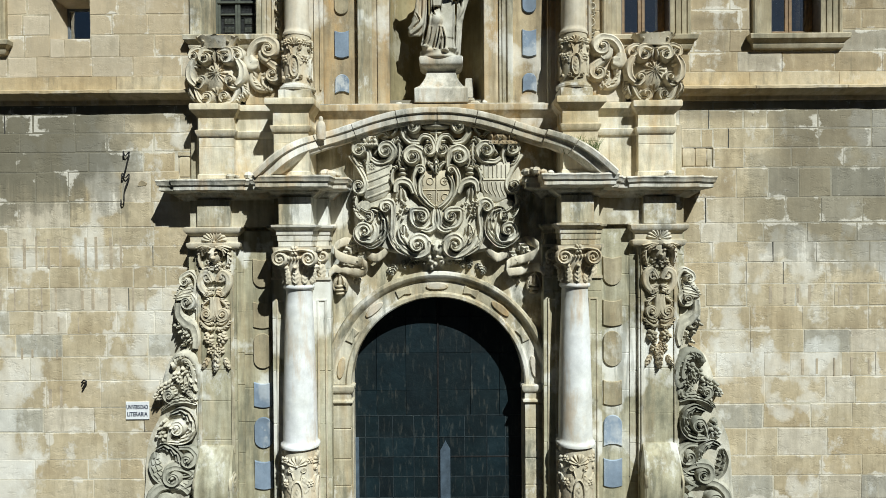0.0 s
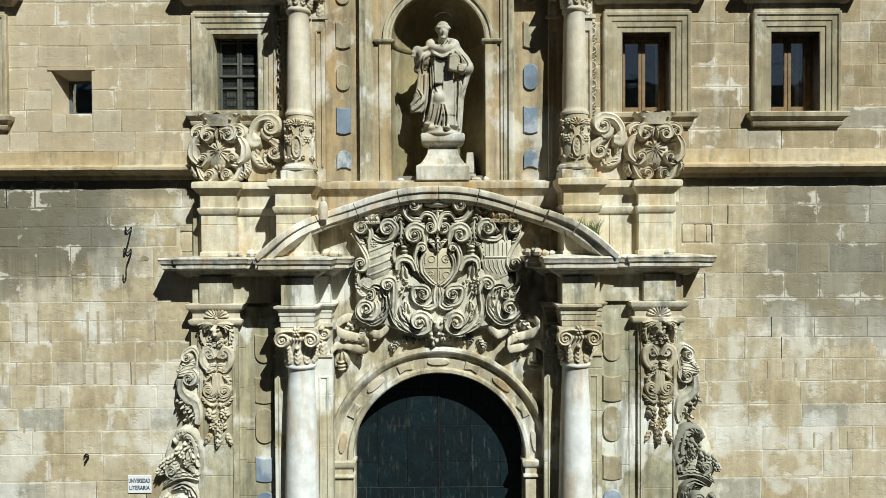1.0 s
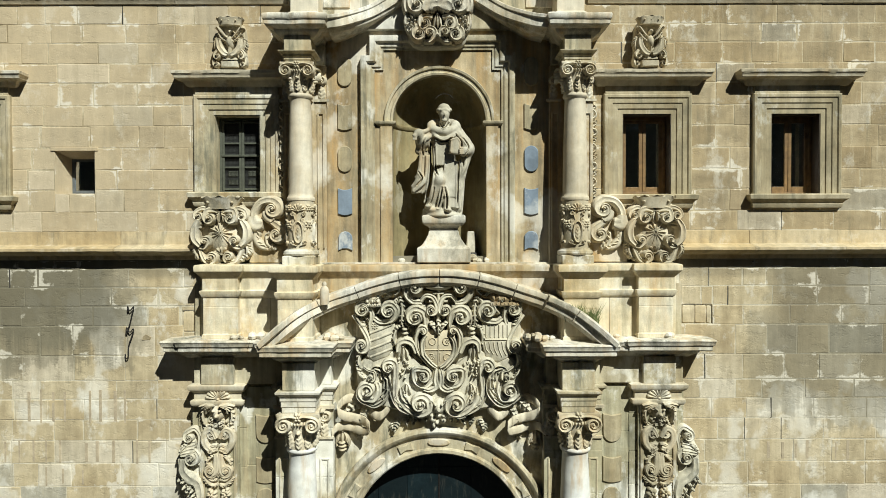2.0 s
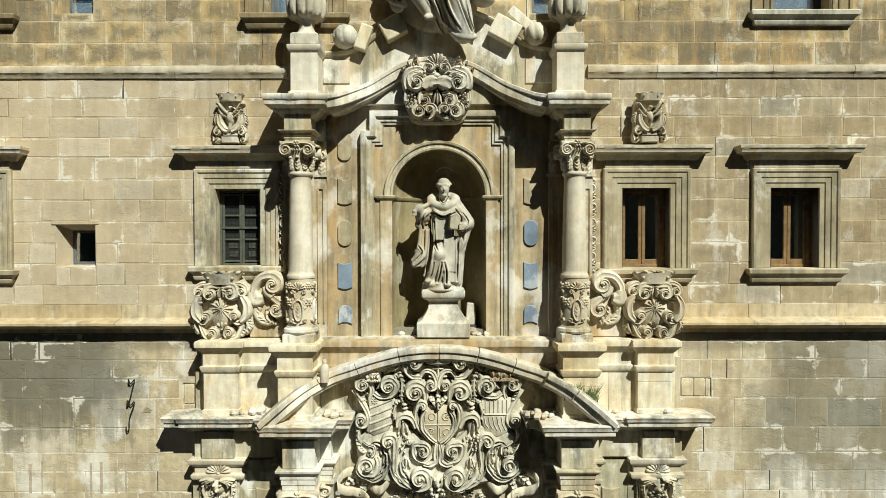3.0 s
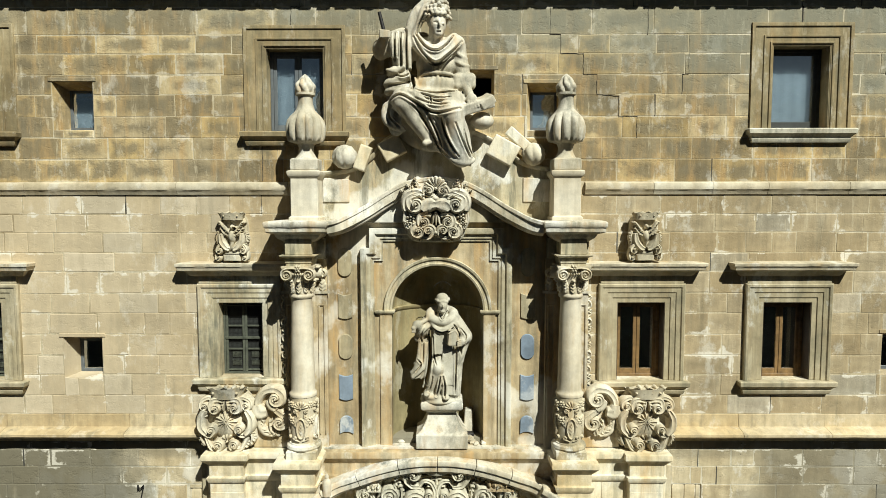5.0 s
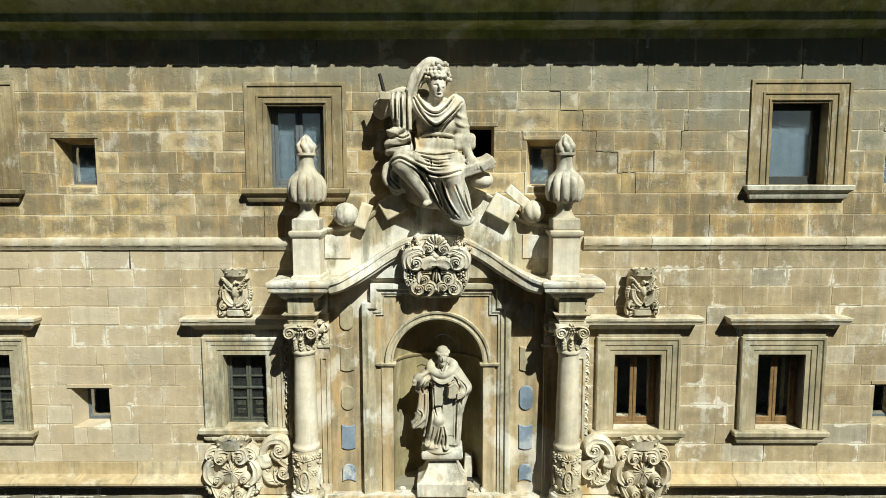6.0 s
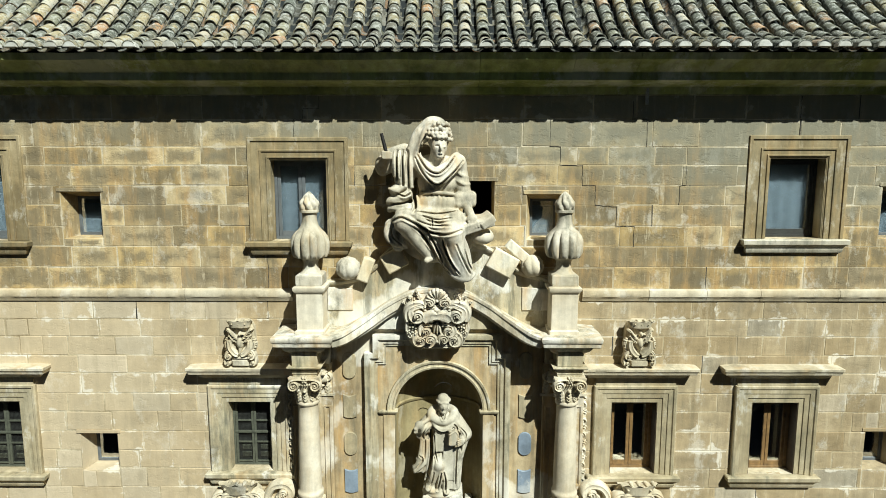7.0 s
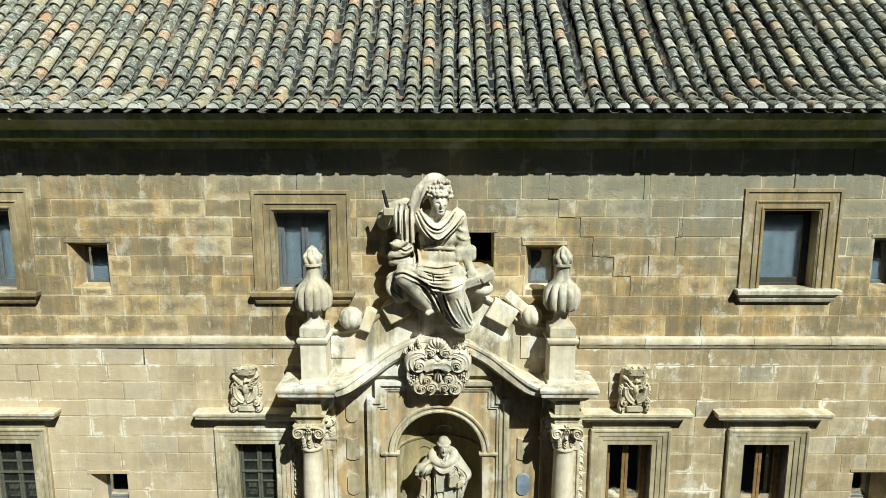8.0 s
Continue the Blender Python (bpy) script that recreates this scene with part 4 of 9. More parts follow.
ARCH_Z, ARCH_R = 4.05, 1.43
bit("portal_wall", arch_face(AX - 1.95, AX + 1.95, 8.3, AX, ARCH_Z, ARCH_R, -0.10, 0.75), STONE_PORTAL, portal)
for s in (-1, 1):
    x0, x1 = sorted((AX + s * 1.95, AX + s * 4.06))
    bit("portal_wing", Geo().box(x0, x1, -0.08, -0.002, 0, 8.3), STONE_PORTAL, portal)

# door arch: archivolt with sunk panels, imposts, jambs
archivolt = thing("archivolt", (AX, -0.1, ARCH_Z), "moulded round stone arch with raised oval panels", "arch")
ring = arc(AX, ARCH_Z, ARCH_R, math.pi, 0, 48)
sect = [(0.0, 0.02), (0.0, -0.17), (0.02, -0.19), (0.07, -0.19), (0.09, -0.165), (0.10, -0.145), (0.28, -0.145), (0.30, -0.17), (0.33, -0.21), (0.38, -0.235), (0.42, -0.225), (0.44, -0.19), (0.44, 0.02)]
bit("arch_ring", Geo().sweep(ring, sect), STONE_PORTAL, archivolt, angle=30)
for k in range(9):
    a = math.pi * (k + 0.5) / 9
    long = k % 2 == 0
    half = 0.115 if long else 0.075
    rr = ARCH_R + 0.19
    inner = [(AX + (rr + d) * math.cos(a + e), ARCH_Z + (rr + d) * math.sin(a + e)) for e, d in ([(half * math.cos(t) * (1 if long else 0.9), 0.062 * math.sin(t)) for t in [2 * math.pi * i / 16 for i in range(16)]] if long else [(-half, -0.065), (0, -0.045), (half, -0.065), (half, 0.065), (0, 0.045), (-half, 0.065)])]
    bit("arch_panel", Geo().plate(inner, -0.175, -0.14, 0.012), STONE_RUST if long else STONE_PORTAL, archivolt, bevel=0.004)
for s in (-1, 1):
    c = AX + s * 1.66
    jamb = thing("door_jamb", (c, -0.1, 0), "stone door jamb of stacked blocks with a moulded impost", "jamb", "door jambs")
    bit("impost", Geo().block(c - 0.23, c + 0.23, -0.19, 0.03, [(-0.02, 3.72), (0.0, 3.74), (0.035, 3.76), (0.035, 3.79), (0.0, 3.81), (0.0, 3.90), (0.03, 3.93), (0.05, 3.97), (0.055, 4.03), (0.03, 4.05)]), STONE_PORTAL, jamb, bevel=0.004)
    z = 0.0
    for h in (0.5, 0.42, 0.5, 0.46, 0.5, 0.44, 0.5, 0.4):
        bit("jamb_block", Geo().block(c - 0.225, c + 0.225, -0.18, -0.05, [(-0.012, z + 0.002), (0, z + 0.014), (0, z + h - 0.014), (-0.012, z + h - 0.002)]), STONE_PORTAL, jamb, bevel=0.004)
        z += h
    bit("jamb_core", Geo().box(c - 0.21, c + 0.21, -0.165, -0.09, 0, 3.72), MORTAR, jamb)

# the door
door = thing("door_1", (AX, 0.5, 0), "closed blue-black iron-clad double door with a small wicket", "door", kind="structure")
DY = 0.22
for s in (-1, 1):
    xs = [0.012, 0.45, 0.83, 1.15, 1.52] if s > 0 else [0.012, 0.42, 0.78, 1.02, 1.25, 1.52]
    leafg = Geo().box(*sorted((AX + s * 0.006, AX + s * 1.55)), DY + 0.02, DY + 0.1, 0, 5.7)
    lf = bit("door_leaf", leafg, DOOR, door)
    zs = [0.0, 0.75, 1.55, 2.02, 2.38, 2.72, 3.06, 3.43, 3.86, 4.5, 5.12, 5.68]
    for i in range(len(zs) - 1):
        top = zs[i] > 3.4
        cols = [0.012, 0.55, 1.05, 1.52] if top else xs
        for a, b in zip(cols[:-1], cols[1:]):
            x0, x1 = sorted((AX + s * a, AX + s * b))
            k = 0.0015 if top else 0.004
            if not top:
                part("seam", Geo().box(x1 - 0.006, x1 + 0.004, DY - 0.006, DY + 0.01, zs[i], zs[i + 1]), SEAM, lf, smooth=False)
                part("seam", Geo().box(x0, x1, DY - 0.006, DY + 0.01, zs[i + 1] - 0.005, zs[i + 1] + 0.004), SEAM, lf, smooth=False)
            part("sheet_plate", Geo().plate([(x0 + k, zs[i] + k), (x1 - k, zs[i] + k), (x1 - k, zs[i + 1] - k), (x0 + k, zs[i + 1] - k)], DY + rng.uniform(-0.002, 0.002), DY + 0.03, 0.006), DOOR, lf)
bit("cover_strip", Geo().box(AX - 0.012, AX + 0.012, DY - 0.014, DY + 0.01, 0, 5.68), IRON, door, bevel=0.003)
bit("wicket_frame", Geo().plate([(AX + 0.03, 0.05), (AX + 0.20, 0.05), (AX + 0.20, 2.85), (AX + 0.115, 3.0), (AX + 0.03, 2.85)], DY - 0.03, DY + 0.01, 0.01), POST, door, "blue-grey pointed wicket post")
bit("wicket_head", Geo().box(AX + 0.21, AX + 1.40, DY - 0.008, DY + 0.01, 2.71, 2.73), IRON, door, bevel=0.003)
bit("side_post", Geo().box(AX - 1.44, AX - 1.36, DY - 0.02, DY + 0.01, 0, 3.06), POST, door, bevel=0.003)
part("door_reveal", arch_face(AX - 1.9, AX + 1.9, 7.5, AX, ARCH_Z, 1.40, DY + 0.1, 0.74), CORE, kind="structure")


def stacked(x0, x1, y0, y1, z0, z1, mat, parent, course=0.62, seed=1):
    """An upright of squared stones laid one on another, with fine open joints."""
    rs, z = random.Random(seed), z0
    while z < z1 - 0.02:
        h = min(course * rs.uniform(0.8, 1.25), z1 - z)
        if z1 - z - h < 0.25:
            h = z1 - z
        d = rs.uniform(-0.004, 0.004)
        bit("stone_block", Geo().block(x0, x1, y0 + d, y1, [(-0.008, z + 0.001), (0, z + 0.008), (0, z + h - 0.008), (-0.008, z + h - 0.001)]), mat, parent)
        z += h


def fold_column(cx, cy, z0, z1, r0, r1):
    """A shaft with swelling and rings at both ends."""
    prof = [(r0 * 1.02, z0), (r0 * 1.14, z0 + 0.004), (r0 * 1.16, z0 + 0.035), (r0 * 1.12, z0 + 0.06), (r0 * 1.03, z0 + 0.075), (r0, z0 + 0.12)]
    for i in range(1, 12):
        t = i / 12
        prof.append((r0 + (r1 - r0) * t ** 1.6, z0 + 0.12 + (z1 - z0 - 0.24) * t))
    prof += [(r1, z1 - 0.10), (r1 * 1.04, z1 - 0.075), (r1 * 1.17, z1 - 0.06), (r1 * 1.2, z1 - 0.03), (r1 * 1.14, z1 - 0.004), (r1, z1)]
    return Geo().lathe(cx, cy, prof, 40)


def wrap(g, cx, cy, r):
    """Bends a carving made flat (x across, y0 = 0 out to -y) round a drum of radius r."""
    out = []
    for x, y, z in g.v:
        a, rr = x / r, r - y
        out.append((cx + rr * math.sin(a), cy - rr * math.cos(a), z))
    return Geo().add(out, g.f)


def drum_carving(z0, z1, r, rg):
    """Strapwork, scrolls and an oval medallion on a drum, as a flat strip of its front two thirds."""
    g = Geo()
    h, half = z1 - z0, 2.3 * r
    for k in (-1, 0, 1):
        c = k * half * 0.66
        pts = [(c + 0.30 * r * math.cos(2 * math.pi * i / 20), z0 + 0.33 * h + 0.22 * h * math.sin(2 * math.pi * i / 20)) for i in range(21)]
        g.stroke(pts, 0.035, 0, 0.035)
        leaf(g, c, z0 + 0.2 * h, 1.57, 0.24 * h, 0, 0.03, 3, 0.0)
        for s in (1, -1):
            volute(g, c + s * 0.36 * r, z0 + 0.72 * h, 0.16 * r, 0, 0.04, -s, 1.57, tail=[(c + s * 0.05, z0 + 0.58 * h), (c + s * 0.22 * r, z0 + 0.62 * h)])
            volute(g, c + s * 0.44 * r, z0 + 0.12 * h, 0.14 * r, 0, 0.04, s, -1.57, tail=[(c + s * 0.1 * r, z0 + 0.05 * h)])
            leaf(g, c + s * 0.44 * r, z0 + 0.36 * h, 1.57 - s * 0.3, 0.26 * h, 0, 0.03, 3, s * 0.8)
        shell(g, c, z0 + 0.78 * h, 0.16 * h, 0, 0.045)
        flower(g, c + half * 0.33, z0 + 0.5 * h, 0.07, 0, 0.05)
        flower(g, c + half * 0.33, z0 + 0.85 * h, 0.06, 0, 0.04)
    return g


def composite_capital(cx, cy, z0, z1, r):
    """Acanthus bell below, corner volutes and an abacus above; a full capital round (cx, cy)."""
    g, h = Geo(), z1 - z0
    g.lathe(cx, cy, [(r * 1.0, z0), (r * 1.02, z0 + 0.2 * h), (r * 1.12, z0 + 0.5 * h), (r * 1.32, z0 + 0.72 * h), (r * 1.2, z0 + 0.88 * h)], 24)
    strip = Geo()
    for k in range(9):
        c = (k - 4) * 0.62 * r
        leaf(strip, c, z0 + 0.02, 1.57, 0.46 * h, 0, 0.035 + 0.02, 4, 0.0, 0.42)
        strip.dome(c, z0 + 0.47 * h, 0.17 * r, 0.07 * h, 0, 0.10, 8, 3)
    g.join(wrap(strip, cx, cy, r * 1.04))
    for s in (1, -1):
        f = Geo()
        volute(f, s * r * 0.98, z0 + 0.70 * h, 0.21 * h, 0, 0.07, -s, 1.57, 2.1, tail=[(s * r * 0.1, z0 + 0.90 * h), (s * r * 0.5, z0 + 0.93 * h)], w=0.09 * h)
        f.dome(s * r * 0.98, z0 + 0.70 * h, 0.2 * h, 0.2 * h, 0, 0.035, 14, 2, sink=0.14)
        g.join(f, Matrix.Translation((cx, cy - r * 1.32, 0)))
        g.join(f, Matrix.Translation((cx + s * r * 1.32, cy, 0)) @ Matrix.Rotation(s * math.pi / 2, 4, "Z"))
    e = Geo()
    for k in (-2, -1, 0, 1, 2):
        e.dome(k * 0.22 * r, z0 + 0.72 * h, 0.09 * r, 0.07 * h, 0, 0.05, 8, 3)
    flower(e, 0, z0 + 0.91 * h, 0.1 * h + 0.02, -0.02, 0.06)
    g.join(e, Matrix.Translation((cx, cy - r * 1.26, 0)))
    a = r * 1.5
    ab = Geo()
    rows = []
    for o, z in ((0.0, z1 - 0.12 * h), (0.03 * r, z1 - 0.1 * h), (0.06 * r, z1 - 0.03 * h), (0.05 * r, z1)):
        row, q = [], a + o
        for side in range(4):
            for t in (-0.92, -0.4, 0.0, 0.4, 0.92):
                d, u = q * (1 - 0.16 * (1 - t * t)), t * q
                rot = Matrix.Rotation(side * math.pi / 2, 2)
                p = rot @ Vector((u, -d))
                row.append((cx + p.x, cy + p.y, z))
        rows.append(row)
    g.join(ab.grid(rows, close_u=True, cap=True))
    return g


def architrave(x0, x1, yf, yb, z0, z1):
    h = z1 - z0
    return Geo().block(x0, x1, yf, yb, [(0, z0), (0, z0 + 0.25 * h), (0.012, z0 + 0.26 * h), (0.012, z0 + 0.52 * h), (0.026, z0 + 0.54 * h), (0.026, z0 + 0.72 * h), (0.05, z0 + 0.80 * h), (0.085, z0 + 0.88 * h), (0.09, z0 + 0.98 * h), (0.04, z1)])


CORN = [(0.02, 7.10), (0.05, 7.13), (0.11, 7.17), (0.14, 7.19), (0.15, 7.215), (0.27, 7.235), (0.30, 7.25), (0.30, 7.315), (0.325, 7.33), (0.34, 7.39), (0.35, 7.40), (0.34, 7.425), (0.02, 7.455)]
rcarve = random.Random(5)
COL_Y = -0.52
CU = 2.19
for s in (-1, 1):
    cx = AX + s * CU
    column = thing("column", (cx, COL_Y, 0), "white marble column with a carved drum and a composite capital, on a tall pedestal", "column", "lower columns")
    bit("pedestal", Geo().block(cx - 0.36, cx + 0.36, COL_Y - 0.36, -0.07, [(0.09, 0), (0.09, 0.3), (0.05, 0.36), (0.0, 0.42), (0.0, 1.55), (0.03, 1.6), (0.08, 1.68), (0.09, 1.76), (0.02, 1.78)]), STONE_PORTAL, column, bevel=0.006)
    bit("base", Geo().lathe(cx, COL_Y, [(0.35, 1.78), (0.36, 1.84), (0.34, 1.9), (0.29, 1.93), (0.28, 1.97), (0.31, 1.99), (0.32, 2.04), (0.29, 2.08)], 32), STONE_CARVED, column)
    drum = bit("drum", Geo().lathe(cx, COL_Y, [(0.265, 2.08), (0.27, 2.3), (0.27, 3.0), (0.262, 3.19)], 32), STONE_CARVED, column)
    part("drum_carving", wrap(drum_carving(2.12, 3.15, 0.265, rcarve), cx, COL_Y, 0.265), STONE_CARVED, drum, angle=60)
    bit("shaft", fold_column(cx, COL_Y, 3.17, 5.74, 0.27, 0.205), MARBLE, column, "white marble shaft with faint ochre streaks", angle=50)
    bit("capital", composite_capital(cx, COL_Y, 5.74, 6.33, 0.225), STONE_CARVED, column, angle=50)
    # respond pilaster behind the column
    rx0, rx1 = cx - 0.47, cx + 0.47
    resp = thing("respond_pilaster", (cx, -0.2, 0), "flat stone pilaster with sunk panels behind the column", "pilaster", "respond pilasters")
    stacked(rx0, rx1, -0.36, -0.07, 0, 6.35, STONE_OLIVE, resp, 0.8, 3 + s)
    for side in (-1, 1):
        px = cx + side * 0.33
        bit("raised_panel", Geo().frame3(px - 0.045, px + 0.045, 2.2, 5.45, [(0, -0.35), (0, -0.372), (0.012, -0.382), (0.03, -0.382), (0.035, -0.35)]), STONE_PORTAL, resp)
        half = Geo()
        volute(half, 0.0, 6.18, 0.10, 0, 0.07, side, 1.57)
        leaf(half, -0.02, 5.83, 1.57, 0.3, 0, 0.06, 4, 0.2)
        for hw, out, z0, z1 in ((0.13, 0.03, 5.80, 5.84), (0.15, 0.05, 6.30, 6.35)):
            half.begin("band")
            half.box(-hw, hw, -out, 0.02, z0, z1)
            half.end()
        carve_bits(half, lambda p: (p[0] + px + side * 0.02, p[1] - 0.36, p[2]), STONE_CARVED, resp)
    # entablature: architrave, frieze and cornice break forward over the column
    ent = thing("entablature_block", (cx, -0.5, 6.35), "projecting stone entablature block above the column capital", "entablature", "entablature blocks")
    bit("architrave", architrave(cx - 0.26, cx + 0.26, COL_Y - 0.26, -0.2, 6.34, 6.68), STONE_PORTAL, ent, bevel=0.004)
    bit("architrave", architrave(rx0 + 0.02, rx1 - 0.02, -0.36, -0.05, 6.345, 6.675), STONE_PORTAL, ent, bevel=0.004)
    bit("frieze", Geo().box(cx - 0.255, cx + 0.255, COL_Y - 0.25, -0.2, 6.68, 7.11), STONE_PORTAL, ent, bevel=0.01)
    bit("frieze", Geo().box(rx0 + 0.03, rx1 - 0.03, -0.34, -0.05, 6.675, 7.11), STONE_PORTAL, ent, bevel=0.01)
    bit("cornice", Geo().block(cx - 0.25, cx + 0.25, COL_Y - 0.16, -0.05, CORN, wear=0.018), STONE_CORNICE, ent, "weathered white cornice slab", bevel=0.006)
    cor2 = [(o, z - 0.004) for o, z in CORN]
    bit("cornice", Geo().block(rx0 + 0.06, rx1 - 0.06 if s > 0 else rx1, -0.26, -0.05, cor2, wear=0.018) if s < 0 else Geo().block(rx0, rx1 - 0.06, -0.26, -0.05, cor2, wear=0.018), STONE_CORNICE, ent, "weathered white cornice slab", bevel=0.006)
    # outer pilaster
    px = AX + s * 3.63
    pil = thing("outer_pilaster", (px, -0.2, 0), "stone pilaster with a hanging strip of carved foliage", "pilaster", "outer pilasters")
    stacked(px - 0.46, px + 0.44, -0.15, -0.07, 0, 6.6, STONE_OLIVE, pil, 0.62, 8 + s)
    stacked(px - 0.33, px + 0.33, -0.21, -0.14, 1.9, 6.4, STONE_OLIVE, pil, 0.62, 8 + s)
    for q in (-0.27, 0.27):
        bit("edge_fillet", Geo().box(px + q - 0.028, px + q + 0.028, -0.235, -0.2, 2.95, 6.3), STONE_PORTAL, pil, bevel=0.006)
    g = Geo()
    shell(g, 0, 6.42, 0.21, 0, 0.085, 0.2, 2.94, 9)
    mask_boss(g, 0, 6.20, 0.13, 0.15, 0, 0.16)
    for q in (1, -1):
        wing(g, q * 0.05, 6.34, q, 0.24, -0.02, 0.15)
        frond(g, [(q * 0.22, 6.30), (q * 0.24, 6.14), (q * 0.20, 6.0)], 0.05, 0, 0.11, q, 5, 0.4)
    def half_strip(hg):
        y, h = 0.0, 0.075
        fruit(hg, 0.07, 6.06, 0.09, y, h * 1.1, rcarve)
        curl(hg, (0.10, 5.83), 0.06, y, h, [(0.02, 5.98), (0.12, 5.96), (0.16, 5.88)], 0.04)
        strap(hg, [(0.03, 5.78), (0.12, 5.92), (0.22, 5.86), (0.225, 5.70), (0.13, 5.58), (0.03, 5.60)], 0.055, y, h * 1.1)
        frond(hg, [(0.14, 6.0), (0.22, 5.94), (0.25, 5.80), (0.23, 5.62)], 0.045, y, h * 0.9, 1, 7, 0.3)
        curl(hg, (0.12, 5.58), 0.05, y, h * 1.1, [(0.02, 5.66), (0.08, 5.66)], 0.035)
        strap(hg, [(0.04, 5.52), (0.03, 5.40), (0.05, 5.24), (0.10, 5.17)], 0.06, y, h * 1.1)
        curl(hg, (0.13, 5.25), 0.075, y, h * 1.2, [(0.03, 5.2), (0.08, 5.14), (0.17, 5.16)], 0.045)
        frond(hg, [(0.05, 5.50), (0.12, 5.46), (0.19, 5.38), (0.14, 5.33)], 0.05, y, h, 1, 6, 0.4)
        frond(hg, [(0.02, 5.02), (0.10, 5.00), (0.19, 5.06), (0.24, 5.14)], 0.055, y, h, -1, 7, 0.4)
        frond(hg, [(0.02, 5.08), (0.12, 5.08), (0.22, 5.16)], 0.05, y, h * 0.8, 1, 6, 0.4)
        fruit(hg, 0.11, 4.86, 0.10, y, h * 1.2, rcarve)
        flower(hg, 0.11, 4.84, 0.09, y - 0.02, h * 1.1, 5)
        flower(hg, 0.08, 4.64, 0.07, y, h * 1.2, 5, 0.7)
        fruit(hg, 0.05, 4.73, 0.06, y, h * 1.1, rcarve)
        leaf(hg, 0.14, 4.52, -1.3, 0.2, y, h, 3, 0.4, 0.45)
    for q in (1, -1):
        hg = Geo()
        half_strip(hg)
        carve_bits(hg, lambda p: (q * p[0] + px, p[1] - 0.215, p[2]), STONE_CARVED, pil)
    leaf(g, 0, 4.70, -1.57, 0.36, 0, 0.12, 4, 0.0, 0.4)
    leaf(g, 0, 4.50, -1.57, 0.2, -0.01, 0.10, 3, 0.0, 0.6)
    leaf(g, 0, 5.42, -1.57, 0.3, 0, 0.08, 3, 0.0, 0.4)
    carve_bits(g, lambda p: (p[0] + px, p[1] - 0.215, p[2]), STONE_CARVED, pil)
    # scroll console at its foot
    cons, rows = Geo(), []
    for i in range(25):
        t = i / 24
        z = 3.08 - 1.35 * t
        y = -0.22 - 0.22 * math.sin(math.pi * min(1, t * 1.1)) ** 0.8 - 0.06 * t
        rows.append([(px + a * 0.30 * (1 - 0.06 * math.cos(6 * t)), y - (0.022 if k % 2 else 0.0), z) for k, a in enumerate([-1, -0.9, -0.72, -0.55, -0.38, -0.2, 0, 0.2, 0.38, 0.55, 0.72, 0.9, 1])])
    rows = [[(p[0][0], -0.1, p[0][2]), *p, (p[-1][0], -0.1, p[-1][2])] for p in rows]
    cons.grid(rows, close_u=True, cap=True)
    bit("console", cons, STONE_OLIVE, pil, "fluted rolled stone console", angle=50)
    for q in (1, -1):
        sg = Geo()
        volute(sg, 0.0, 2.5, 0.17, 0, 0.03, q, 1.57)
        bit("console_scroll", Geo().join(sg, Matrix.Translation((px + q * 0.295, -0.32, 0)) @ Matrix.Rotation(q * math.pi / 2, 4, "Z")), STONE_PORTAL, pil, angle=60)
    bit("capital_moulding", Geo().block(px - 0.40, px + 0.38, -0.24, -0.07, [(0, 6.30), (0.03, 6.32), (0.05, 6.36), (0.05, 6.40), (0.0, 6.42), (0.0, 6.52), (0.05, 6.56), (0.08, 6.60), (0.085, 6.655), (0.03, 6.67)]), STONE_CARVED, pil, bevel=0.004)
    # entablature over the outer pilaster
    ent2 = thing("entablature_end", (px, -0.3, 6.67), "stone entablature end with a weathered cornice slab", "entablature", "entablature ends")
    bit("frieze", Geo().box(px - 0.27, px + 0.27, -0.28, -0.06, 6.67, 7.11), STONE_PORTAL, ent2, bevel=0.01)
    fx0, fx1 = sorted((px + s * 0.42, cx + s * 0.4))
    bit("frieze", Geo().box(fx0, fx1, -0.19, -0.05, 6.66, 7.10), STONE_PORTAL, ent2, bevel=0.01)
    cx0, cx1 = sorted((px + s * 0.50, cx + s * 0.45))
    bit("cornice", Geo().block(cx0, cx1, -0.16, -0.05, [(o, z - 0.008) for o, z in CORN], wear=0.018), STONE_CORNICE, ent2, "weathered pale cornice slab with lichen", bevel=0.006)
    bit("cornice", Geo().block(px - 0.26, px + 0.26, -0.19, -0.05, [(o, z - 0.002) for o, z in CORN], wear=0.018), STONE_CORNICE, ent2, bevel=0.006)
    # panel field between pilaster and column with inlaid plaques
    stacked(*sorted((AX + s * 2.62, AX + s * 3.2)), -0.135, -0.07, 0, 6.6, STONE_OLIVE, portal, 0.66, 12 + s)


def plaque_outline(kind, cx, z0, z1, w):
    h = w / 2
    if kind == "oval":
        return arc(cx, z1 - h, h, 0, math.pi, 10) + arc(cx, z0 + h, h, math.pi, 2 * math.pi, 10)
    if kind == "round_foot":
        return [(cx + h, z1), (cx, z1 - 0.03), (cx - h, z1)] + arc(cx, z0 + h, h, math.pi, 2 * math.pi, 10)
    if kind == "round_head":
        return arc(cx, z1 - h, h, 0, math.pi, 10) + [(cx - h, z0), (cx - h * 0.4, z0 + 0.03), (cx + h * 0.4, z0 + 0.03), (cx + h, z0)]
    pts = [(cx - h + w * i / 6, z0 - 0.03 * math.sin(math.pi * i / 6)) for i in range(7)]
    return pts + [(cx + h - w * i / 6, z1 - 0.03 * math.sin(math.pi * i / 6)) for i in range(7)]


